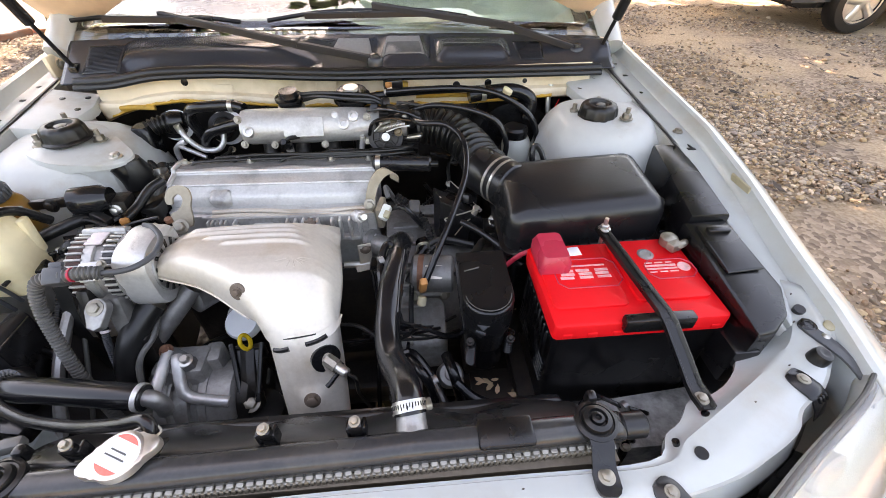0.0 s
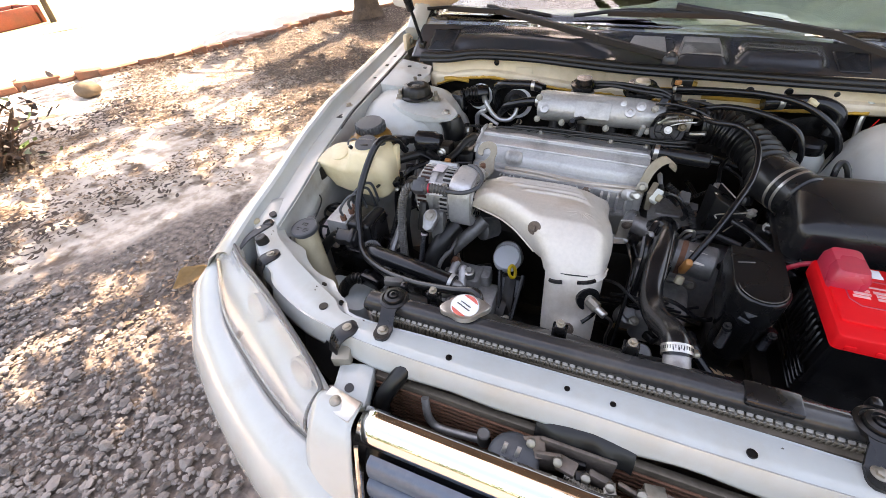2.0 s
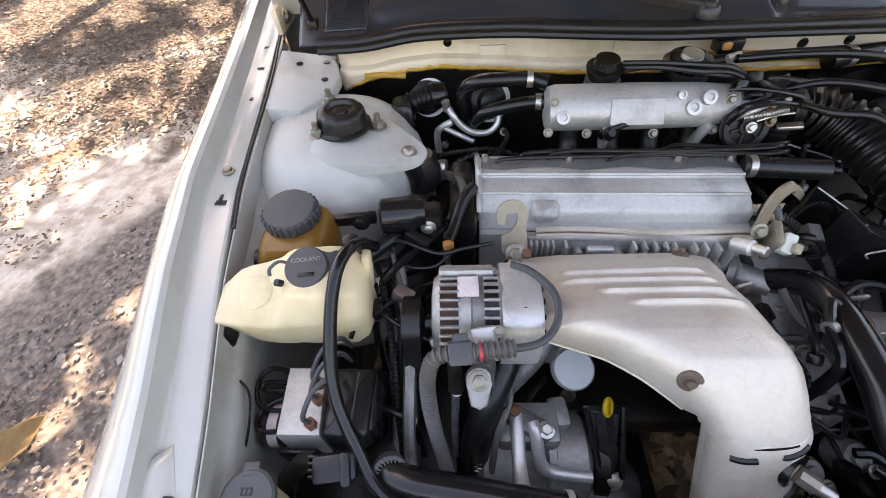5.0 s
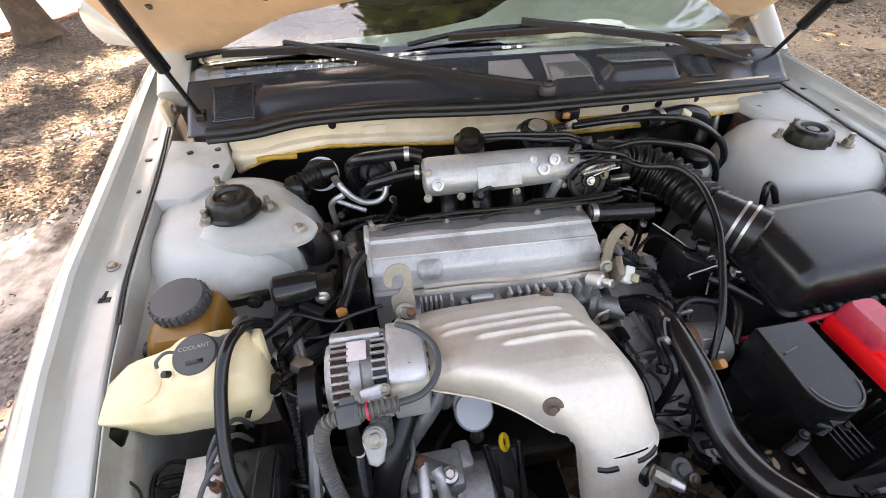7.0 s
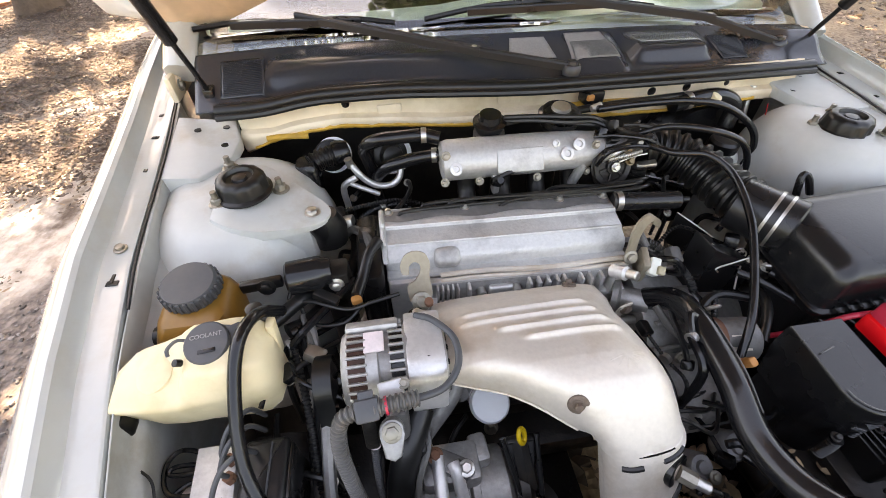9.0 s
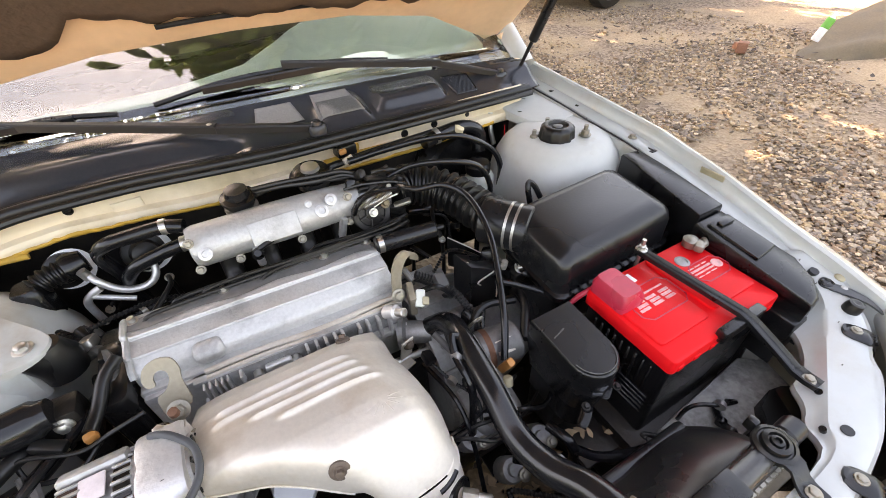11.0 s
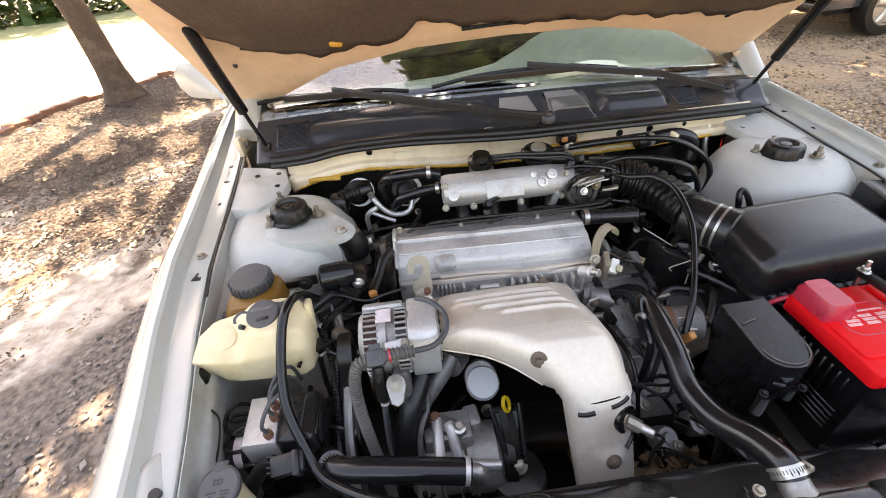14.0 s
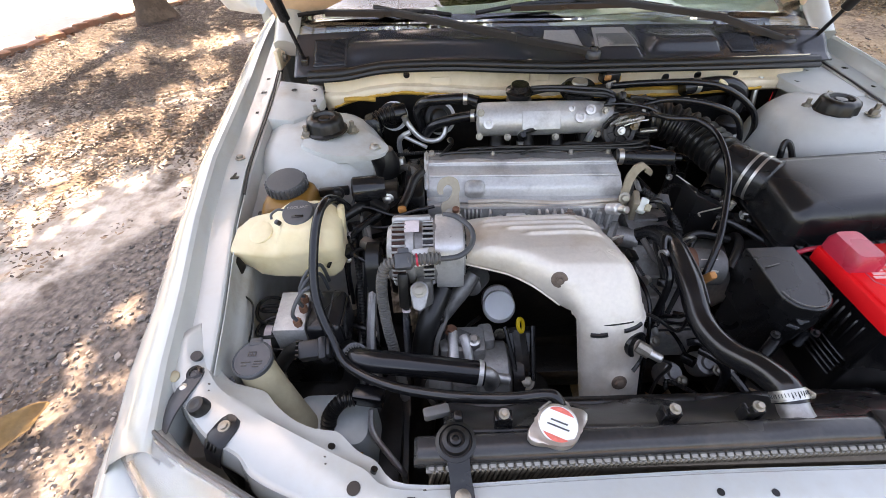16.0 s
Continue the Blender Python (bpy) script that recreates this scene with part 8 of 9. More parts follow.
pst = thing("power_steering_reservoir", "brown fluid reservoir with a ridged black cap", "reservoir", (-0.6, -0.16, 0.72))
part("bottle", loft([[(x, y, z) for x, y in rrect(a, b, c, d, 0.016, 4)] for a, b, c, d, z in ((-0.635, -0.555, -0.2, -0.125, 0.72), (-0.645, -0.55, -0.21, -0.115, 0.735), (-0.648, -0.548, -0.212, -0.113, 0.785), (-0.64, -0.555, -0.2, -0.115, 0.808), (-0.632, -0.565, -0.18, -0.115, 0.815))]), AMBER, pst, "amber bottle full of fluid")
pc = part("cap", lathe((-0.6, -0.146, 0.813), (0, -0.1, 1), [(0.036, 0), (0.037, 0.004), (0.037, 0.02), (0.034, 0.025), (0.001, 0.026)], 34), CAPGREY, pst, "black ridged cap")
pieces("cap_ridge", box((0.0375, 0, 0.825), (0.004, 0.005, 0.018), 0.001, seg=1), CAPGREY, pc, [Matrix.Translation((-0.6, -0.147, 0)) @ Matrix.Rotation(2 * math.pi * k / 26, 4, "Z") for k in range(26)])
part("reservoir_bracket", box((-0.52, -0.125, 0.79), (0.06, 0.012, 0.018), 0.003, (0, 0, 5)), BLACK, pst)
part("bracket_bolt", bolt((-0.512, -0.132, 0.79), (0, -1, 0.2), 0.009, 0.007), BLACK, pst)
part("return_hose", tube([(-0.56, -0.2, 0.755), (-0.54, -0.2, 0.752), (-0.5, -0.17, 0.76), (-0.46, -0.13, 0.755), (-0.43, -0.1, 0.7)], 0.011, 10, 7), RUBBER, pst)
part("hose_clip", cyl((-0.548, -0.2, 0.753), (-0.538, -0.199, 0.753), 0.0135, n=14), STEEL, pst)
part("grommet", lathe((-0.655, -0.185, 0.775), (1, 0, 0), [(0.014, 0), (0.014, 0.008), (0.008, 0.01)], 16), RUBBER, pst)

absu = thing("abs_unit", "alloy hydraulic block with a black module and pipes", "hydraulic unit", (-0.55, -0.37, 0.6))
part("block", prism([(-0.59, -0.406), (-0.537, -0.406), (-0.545, -0.321), (-0.595, -0.321)], 0.64, 0.712, 0.003), COVER, absu, "silver valve block")
mo = part("module", prism(rrect(-0.536, -0.479, -0.408, -0.322, 0.008), 0.6, 0.716, 0.009, seg=3), GREYBLK, absu, "black control module")
part("module_seam", tube([(-0.5, -0.4095, 0.64), (-0.5, -0.409, 0.706), (-0.5, -0.4, 0.7162), (-0.5, -0.33, 0.7162)], 0.0014, 6, 3), CAPGREY, mo)
part("module_step", box((-0.4775, -0.365, 0.66), (0.006, 0.07, 0.1), 0.003), BLACK, mo)
part("module_plug", box((-0.514, -0.437, 0.7), (0.05, 0.03, 0.026), 0.005, (20, 0, 8)), GREYBLK, absu)
part("plug_rim", box((-0.5, -0.4385, 0.703), (0.012, 0.036, 0.03), 0.004, (20, 0, 8)), GREYBLK, absu)
for k in range(4):
    part("plug_tooth", box((-0.538, -0.43 - 0.006 * k, 0.712 - 0.004 * k), (0.012, 0.003, 0.008), 0.001), GREYBLK, absu)
part("pump_motor", cyl((-0.594, -0.375, 0.652), (-0.632, -0.375, 0.65), 0.027, n=20, bev=0.003), GREYBLK, absu)
for k, (x, y) in enumerate(((-0.548, -0.395), (-0.545, -0.366), (-0.548, -0.345))):
    nut = part("pipe_nut", cyl((x, y, 0.712), (x, y, 0.724), 0.007, n=6), RUST, absu)
    part("brake_pipe", tube([(x, y, 0.722), (x - 0.002, y, 0.742), (x + 0.01, y + 0.02, 0.762), (x + 0.025, y + 0.035, 0.765), (x + 0.03, y + 0.045, 0.75), (x + 0.028, y + 0.06, 0.7)], 0.0032, 8, 6), CAPGREY, absu)
part("side_pipe", tube([(-0.594, -0.322, 0.688), (-0.615, -0.312, 0.687), (-0.634, -0.311, 0.685), (-0.644, -0.326, 0.685), (-0.641, -0.348, 0.685), (-0.63, -0.363, 0.684), (-0.61, -0.367, 0.683), (-0.594, -0.366, 0.683)], 0.0032, 8, 6), BLACK, absu)
part("side_pipe", tube([(-0.594, -0.332, 0.684), (-0.62, -0.329, 0.684), (-0.636, -0.331, 0.684), (-0.637, -0.338, 0.683), (-0.62, -0.34, 0.682), (-0.594, -0.339, 0.682)], 0.0032, 8, 6), BLACK, absu)
part("side_pipe", tube([(-0.594, -0.348, 0.678), (-0.615, -0.352, 0.678), (-0.632, -0.366, 0.677), (-0.633, -0.383, 0.676), (-0.622, -0.391, 0.675), (-0.594, -0.389, 0.674)], 0.0032, 8, 6), BLACK, absu)
part("plug_loom", tube([(-0.537, -0.432, 0.7), (-0.56, -0.43, 0.685), (-0.585, -0.445, 0.655), (-0.6, -0.455, 0.61)], 0.012, 10, 6), RUBBER, absu, "taped wiring bundle")
part("bracket_ear", box((-0.575, -0.412, 0.65), (0.05, 0.006, 0.04), 0.002), BLACK, absu)
part("motor_label", cyl((-0.607, -0.375, 0.6515), (-0.62, -0.375, 0.651), 0.0274, n=20), PRINT, absu)
part("mount", box((-0.55, -0.37, 0.6), (0.1, 0.09, 0.08), 0.008), BLACK, absu)
part("bracket_bolt", bolt((-0.575, -0.413, 0.65), (0, -1, 0.1), 0.008, 0.008), SHIELD, absu)
wash = thing("washer_filler", "washer fluid filler neck with a grey cap", "filler neck", (-0.55, -0.5, 0.55))
part("neck", tube([(-0.588, -0.478, 0.727), (-0.582, -0.486, 0.7), (-0.566, -0.5, 0.65), (-0.54, -0.52, 0.58), (-0.525, -0.53, 0.52)], 0.025, 18, 6, r2=0.032), NECK, wash)
wc = part("cap", lathe((-0.588, -0.477, 0.733), (-0.05, -0.12, 1), [(0.0285, 0), (0.0295, 0.006), (0.0295, 0.009), (0.027, 0.011), (0.026, 0.0098), (0.001, 0.0102)], 32), CAPGREY, wash, "grey filler cap with symbols")
part("cap_tab", box((-0.591, -0.45, 0.744), (0.018, 0.014, 0.005), 0.002, (0, 0, 5)), CAPGREY, wc)
for x, y, w, d_ in ((-0.59, -0.468, 0.011, 0.0012), (-0.59, -0.474, 0.011, 0.0012), (-0.5955, -0.471, 0.0012, 0.0075), (-0.5845, -0.471, 0.0012, 0.0075), (-0.59, -0.471, 0.0012, 0.004), (-0.596, -0.484, 0.014, 0.0014), (-0.598, -0.489, 0.008, 0.0014), (-0.578, -0.483, 0.012, 0.0012), (-0.578, -0.487, 0.012, 0.0012), (-0.58, -0.491, 0.009, 0.0012)):
    part("cap_symbol", box((x, y, 0.7435 + 0.12 * (y + 0.477) + 0.05 * (x + 0.588)), (w, d_, 0.0008), 0.0, (6.8, -2.9, 0)), BLACK, wc)
lt = thing("inner_tray", "dark panel with pipes below the filler", "panel", (-0.5, -0.48, 0.44))
part("panel", grid(lambda u, v: (-0.62 + 0.24 * u, -0.56 + 0.3 * v, 0.5 + 0.03 * math.sin(5 * u) + 0.05 * v), 10, 10), DARK, lt)
part("panel_leg", box((-0.5, -0.45, 0.44), (0.2, 0.2, 0.1), 0.02), DARK, lt)
part("washer_bottle", loft([[(x, y, z) for x, y in rrect(a, b, c, d, 0.02, 4)] for z, a, b, c, d in ((0.46, -0.565, -0.43, -0.555, -0.455), (0.58, -0.565, -0.43, -0.55, -0.455), (0.597, -0.56, -0.436, -0.545, -0.46), (0.603, -0.55, -0.45, -0.535, -0.47))]), BOTTLE, wash, "clouded washer bottle")
part("corrugated_lead", tube([(-0.455, -0.49, 0.64), (-0.475, -0.495, 0.64), (-0.495, -0.51, 0.62), (-0.5, -0.525, 0.585), (-0.49, -0.535, 0.565)], 0.013, 12, 7, corr=0.003, pitch=0.006), RUBBER, lt)
part("red_plug", cyl((-0.49, -0.535, 0.568), (-0.462, -0.54, 0.567), 0.013, n=14, bev=0.003), PINK, lt)
part("brown_plug", box((-0.452, -0.54, 0.57), (0.02, 0.02, 0.02), 0.004), ORANGE, lt)
part("lead_plug", box((-0.43, -0.49, 0.645), (0.05, 0.026, 0.03), 0.005, (0, 0, -10)), BLACK, lt)
part("chassis_rail", box((-0.42, -0.45, 0.46), (0.06, 0.5, 0.08), 0.01), DARK, lt)
part("metal_pipe", tube([(-0.43, -0.5, 0.62), (-0.425, -0.53, 0.6), (-0.39, -0.57, 0.59), (-0.375, -0.585, 0.57), (-0.378, -0.6, 0.48)], 0.005, 8, 6), GREYAL, lt)
for k, (x, y) in enumerate(((-0.455, -0.3), (-0.44, -0.33), (-0.468, -0.27))):
    part("hard_line", tube([(x - 0.02, -0.17, 0.74), (x, y + 0.05, 0.7), (x, y - 0.05, 0.64), (x + 0.005, y - 0.13, 0.56)], 0.006 + 0.003 * (k == 1), 8, 6), GREYAL if k == 1 else RUBBER, lt)
part("steering_pipe", tube([(-0.459, -0.24, 0.7), (-0.459, -0.271, 0.68), (-0.46, -0.33, 0.64), (-0.46, -0.387, 0.6), (-0.46, -0.43, 0.54)], 0.0085, 10, 6), GREYAL, lt, "dull steel pipe")
for f in (0.25, 0.6):
    c = Vector((-0.459, -0.271, 0.68)).lerp(Vector((-0.46, -0.387, 0.6)), f)
    part("pipe_collar", cyl(c, c + Vector((0, -0.01, -0.007)), 0.0115, n=14), GREYAL, lt)
part("apron_wire", tube([(-0.665, -0.31, 0.75), (-0.668, -0.33, 0.738), (-0.648, -0.345, 0.732), (-0.63, -0.363, 0.725), (-0.63, -0.4, 0.7), (-0.648, -0.43, 0.66)], 0.0018, 6, 7), RUBBER, lt)
part("tank_foot", box((-0.668, -0.3, 0.763), (0.024, 0.024, 0.036), 0.005), BLACK, lt)

LACQUER = mat("black_lacquer", (0.012, 0.012, 0.013), 0.16, 0, 0.2, 20, 120, 0.03)
ig = thing("ignition_coil", "black round coil with leads on a bracket", "ignition coil", (-0.43, -0.09, 0.72))
part("coil", lathe((-0.485, -0.118, 0.787), (1, 0.12, 0), [(0.001, 0), (0.022, 0), (0.026, 0.004), (0.026, 0.05), (0.022, 0.056), (0.02, 0.066), (0.001, 0.066)], 28), LACQUER, ig)
part("coil_bracket", box((-0.42, -0.1, 0.745), (0.05, 0.04, 0.075), 0.006), DARK, ig)
part("coil_bolt", bolt((-0.415, -0.122, 0.765), (0, -1, 0.2), 0.008, 0.007), STEEL, ig)
part("coil_plug", box((-0.43, -0.145, 0.765), (0.04, 0.016, 0.014), 0.003, (0, 15, -25)), RUBBER, ig)
part("coil_lead", tube([(-0.48, -0.12, 0.775), (-0.485, -0.14, 0.76), (-0.45, -0.15, 0.765), (-0.4, -0.165, 0.755), (-0.36, -0.165, 0.765), (-0.32, -0.16, 0.77)], 0.0032, 8, 6), RUBBER, ig)
part("second_lead", tube([(-0.475, -0.13, 0.765), (-0.46, -0.165, 0.735), (-0.41, -0.175, 0.735), (-0.38, -0.16, 0.75)], 0.0032, 8, 6), RUBBER, ig)
part("copper_joint", box((-0.385, -0.155, 0.762), (0.016, 0.012, 0.012), 0.003, (0, 0, 20)), ORANGE, ig)
part("breather_lead", tube([(-0.345, -0.06, 0.79), (-0.362, -0.085, 0.785), (-0.375, -0.12, 0.77), (-0.385, -0.15, 0.765)], 0.009, 10, 6), RUBBER, ig)
part("lower_bracket", box((-0.42, -0.1, 0.6), (0.04, 0.04, 0.26), 0.006), DARK, ig)
mtb = part("mount_boot", lathe((-0.43, 0.0, 0.75), (0, 0, 1), [(0.03, 0), (0.032, 0.03), (0.02, 0.06)], 20), RUBBER, ig)
part("loom", tube([(-0.49, -0.18, 0.74), (-0.455, -0.15, 0.73), (-0.4, -0.05, 0.72), (-0.39, 0.02, 0.73), (-0.42, 0.08, 0.75)], 0.011, 10, 7), RUBBER, ig)

loom = thing("wiring_harness", "tangle of black wiring and hoses round the engine", "wiring", (0.1, -0.2, 0.6))
rw = random.Random(8)
RUNS = (((-0.48, -0.2, 0.74), (-0.46, -0.28, 0.7), (-0.45, -0.36, 0.64), (-0.44, -0.45, 0.56)), ((-0.47, -0.16, 0.75), (-0.445, -0.24, 0.72), (-0.435, -0.33, 0.62), (-0.43, -0.42, 0.5)),
        ((0.1, -0.13, 0.74), (0.13, -0.16, 0.76), (0.16, -0.15, 0.72), (0.17, -0.1, 0.66)), ((0.12, -0.1, 0.75), (0.15, -0.12, 0.73), (0.18, -0.17, 0.7), (0.17, -0.25, 0.64)),
        ((0.09, -0.2, 0.7), (0.12, -0.24, 0.68), (0.15, -0.26, 0.7), (0.19, -0.24, 0.68)), ((0.06, -0.22, 0.66), (0.07, -0.3, 0.66), (0.075, -0.36, 0.62), (0.07, -0.42, 0.5)),
        ((-0.4, 0.06, 0.76), (-0.36, 0.08, 0.75), (-0.3, 0.1, 0.74), (-0.2, 0.08, 0.72)), ((-0.41, 0.02, 0.74), (-0.38, 0.0, 0.76), (-0.36, -0.05, 0.77), (-0.37, -0.1, 0.74)),
        ((0.2, 0.1, 0.74), (0.26, 0.1, 0.72), (0.34, 0.06, 0.7), (0.38, -0.02, 0.66)), ((0.17, -0.06, 0.7), (0.22, -0.05, 0.72), (0.28, -0.1, 0.7), (0.3, -0.16, 0.66)),
        ((-0.31, -0.3, 0.66), (-0.3, -0.34, 0.65), (-0.32, -0.38, 0.62), (-0.33, -0.42, 0.5)), ((0.2, -0.45, 0.62), (0.24, -0.47, 0.6), (0.3, -0.5, 0.6), (0.38, -0.52, 0.6)))
MORE = []
rc = random.Random(31)
for (x0, x1, y0, y1, z0, z1, n) in ((0.09, 0.2, -0.3, -0.02, 0.6, 0.74, 6), (-0.5, -0.4, -0.32, -0.12, 0.62, 0.74, 8), (0.16, 0.4, -0.05, 0.2, 0.62, 0.74, 6), (-0.34, -0.2, -0.42, -0.3, 0.5, 0.6, 4), (0.05, 0.2, -0.5, -0.36, 0.5, 0.62, 3), (-0.4, -0.2, 0.02, 0.2, 0.66, 0.76, 5), (0.32, 0.55, -0.56, -0.49, 0.56, 0.66, 4)):
    for k in range(n):
        p = Vector((rc.uniform(x0, x1), rc.uniform(y0, y1), rc.uniform(z0, z1)))
        d = Vector((rc.uniform(-1, 1), rc.uniform(-1, 1), rc.uniform(-0.5, 0.3))) * 0.06
        s_ = Vector((rc.uniform(-1, 1), rc.uniform(-1, 1), 0.6)) * 0.025
        MORE.append((p - d, p - d * 0.4 + s_, p + d * 0.4 + s_, p + d, p + d * 1.2 - Vector((0, 0, 0.12))))
for k, run in enumerate(MORE):
    part("cable", tube(run, (0.0035, 0.005, 0.0065, 0.0045)[k % 4], 8, 6, corr=0.0012 if k % 5 == 0 else 0.0, pitch=0.005), (HOSE, BLACK, HOSE, RUBBER)[k % 4], loom)
    q = Vector(run[2])
    if k % 2 == 0:
        part("clip_band", cyl(q - Vector((0.004, 0.002, 0)), q + Vector((0.004, 0.002, 0)), 0.009, n=12), (STEEL, BLACK, GREYAL)[k % 3], loom)
    if k % 3 == 0:
        part("connector", box(run[0], (0.018, 0.026, 0.015), 0.003, (15 * (k % 4), 20, 47 * k)), (BLACK, CAPGREY, BLACK)[k % 3], loom)
    if k % 3 == 1:
        part("fixing_bolt", bolt(Vector(run[3]) + Vector((0, 0, 0.004)), (rc.uniform(-0.4, 0.4), -0.5, 0.8), 0.0055, 0.006), (BOLT, STEEL)[k % 2], loom)
for k, run in enumerate(RUNS):
    part("cable", tube([Vector(p) + Vector((rw.uniform(-0.006, 0.006), rw.uniform(-0.006, 0.006), 0)) for p in run], (0.006, 0.004, 0.005, 0.008)[k % 4], 8, 7, corr=0.0015 if k % 3 == 0 else 0.0, pitch=0.006), (RUBBER, CONDUIT, HOSE)[k % 3], loom)
for k, (x, y, z) in enumerate(((0.15, -0.13, 0.74), (0.165, -0.2, 0.7), (-0.45, -0.22, 0.73), (0.13, -0.2, 0.72), (0.26, -0.12, 0.75), (-0.4, 0.03, 0.76))):
    part("connector", box((x, y, z), (0.022, 0.03, 0.018), 0.004, (20, 10, 35 * k)), (CONDUIT, BLACK, STEEL)[k % 3], loom)

# ---- ground and surroundings ----
def ground_mat():
    m = bpy.data.materials.new("ground")
    m.use_nodes = True
    t = m.node_tree
    n, li = t.nodes, t.links
    b = n["Principled BSDF"]
    co = n.new("ShaderNodeTexCoord")

    def noise_node(scale, detail=6):
        q = n.new("ShaderNodeTexNoise")
        q.inputs["Scale"].default_value, q.inputs["Detail"].default_value = scale, detail
        li.new(co.outputs["Object"], q.inputs["Vector"])
        return q.outputs["Fac"]

    def mixc(f, a, c):
        q = n.new("ShaderNodeMix")
        q.data_type = "RGBA"
        li.new(f, q.inputs[0])
        for k, v in ((6, a), (7, c)):
            if isinstance(v, tuple):
                q.inputs[k].default_value = (*v, 1)
            else:
                li.new(v, q.inputs[k])
        return q.outputs[2]

    def span(v, a, c, lo=0.0, hi=1.0):
        q = n.new("ShaderNodeMapRange")
        q.inputs[1].default_value, q.inputs[2].default_value, q.inputs[3].default_value, q.inputs[4].default_value = a, c, lo, hi
        li.new(v, q.inputs[0])
        return q.outputs[0]

    vor = n.new("ShaderNodeTexVoronoi")
    vor.inputs["Scale"].default_value = 42
    li.new(co.outputs["Object"], vor.inputs["Vector"])
    stones = mixc(span(vor.outputs["Color"], 0.2, 0.8), (0.17, 0.115, 0.08), (0.38, 0.275, 0.195))
    soil = mixc(span(noise_node(60), 0.35, 0.65), (0.34, 0.23, 0.14), (0.5, 0.36, 0.235))
    base = mixc(span(noise_node(1.1, 8), 0.44, 0.58), stones, soil)
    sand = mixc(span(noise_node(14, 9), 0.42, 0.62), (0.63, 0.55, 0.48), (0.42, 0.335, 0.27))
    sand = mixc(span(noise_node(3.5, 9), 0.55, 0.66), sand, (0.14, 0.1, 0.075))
    sep = n.new("ShaderNodeSeparateXYZ")
    li.new(co.outputs["Object"], sep.inputs[0])
    # shade painted into the gravel along the car's flank, its border frayed
    def madd(a, k, c):
        q = n.new("ShaderNodeMath")
        q.operation = "MULTIPLY_ADD"
        q.inputs[1].default_value = k
        li.new(a, q.inputs[0])
        if isinstance(c, float):
            q.inputs[2].default_value = c
        else:
            li.new(c, q.inputs[2])
        return q.outputs[0]

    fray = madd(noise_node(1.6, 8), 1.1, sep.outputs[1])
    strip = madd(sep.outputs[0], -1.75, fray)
    shade_tone = mixc(span(noise_node(34, 10), 0.36, 0.66), (0.11, 0.088, 0.078), (0.26, 0.21, 0.18))
    sand = mixc(span(strip, 4.25, 4.5), shade_tone, sand)
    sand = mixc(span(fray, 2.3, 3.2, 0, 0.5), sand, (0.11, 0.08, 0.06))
    side_ = n.new("ShaderNodeMath")
    side_.operation = "MULTIPLY_ADD"
    side_.inputs[1].default_value = -0.9
    li.new(noise_node(2.2, 8), side_.inputs[0])
    li.new(sep.outputs[0], side_.inputs[2])
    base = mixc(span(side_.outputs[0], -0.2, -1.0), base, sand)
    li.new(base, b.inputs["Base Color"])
    b.inputs["Roughness"].default_value = 0.95
    bp = n.new("ShaderNodeBump")
    bp.inputs["Strength"].default_value, bp.inputs["Distance"].default_value = 0.6, 0.015
    li.new(vor.outputs["Distance"], bp.inputs["Height"])
    li.new(bp.outputs[0], b.inputs["Normal"])
    return m


def ground_at(u, v):
    # finer near the car, reaching the horizon
    f = lambda k: math.copysign(abs(2 * k - 1) ** 3.2, 2 * k - 1) * 400
    x, y = f(u), f(v)
    near = max(0, 1 - max(abs(x), abs(y)) / 14)
    return (x, y, 0.03 * near * noise.noise(Vector((x * 0.7, y * 0.7, 0))) - 0.01)


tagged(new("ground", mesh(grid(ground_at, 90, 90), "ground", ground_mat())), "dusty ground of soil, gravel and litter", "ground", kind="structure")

ROAD = mat("pale_road", (0.5, 0.465, 0.42), 0.9, 0, 0.1, 2, 40, 0.2, (0.4, 0.35, 0.28), 0.5, 1.2)
# the road runs along a line beyond the leaf litter
rd = bmesh.new()
a, d = Vector((-5.75, 1.4, 0)), Vector((0.42, 0.9, 0)).normalized()
w = Vector((-d.y, d.x, 0))
grid(lambda u, v: a + d * (-14 + 40 * u) + w * (0.12 * math.sin(u * 60) * (v < 0.01) + 3.25 * v) + Vector((0, 0, 0.012)), 60, 4, rd)
tagged(new("road", mesh(rd, "road", ROAD)), "sunlit pale concrete road", "road", kind="structure")
BARK_SOIL = mat("dark_soil", (0.09, 0.06, 0.04), 0.95, 0, 0.3, 9, 80, 0.5)
KERB = mat("brick_kerb", (0.26, 0.115, 0.07), 0.9, 0, 0.3, 9, 80, 0.4, (0.25, 0.2, 0.15), 0.6, 6)
kb = thing("kerb", "crumbling reddish kerb along the road", "kerb", a, kind="structure")
rng = random.Random(3)
for k in range(84):
    p = a + d * (-5 + 0.19 * k) + w * (0.12 * math.sin((9 + 0.19 * k) / 40 * 60) - 0.05 + rng.uniform(-0.03, 0.03))
    part("kerb_brick", box((p.x, p.y, 0.015), (0.25 * rng.uniform(0.6, 1.05), 0.12 * rng.uniform(0.7, 1.2), 0.1 * rng.uniform(0.4, 1.2)), 0.02, (rng.uniform(-6, 6), rng.uniform(-6, 6), math.degrees(math.atan2(d.y, d.x)) + rng.uniform(-9, 9))), KERB, kb)

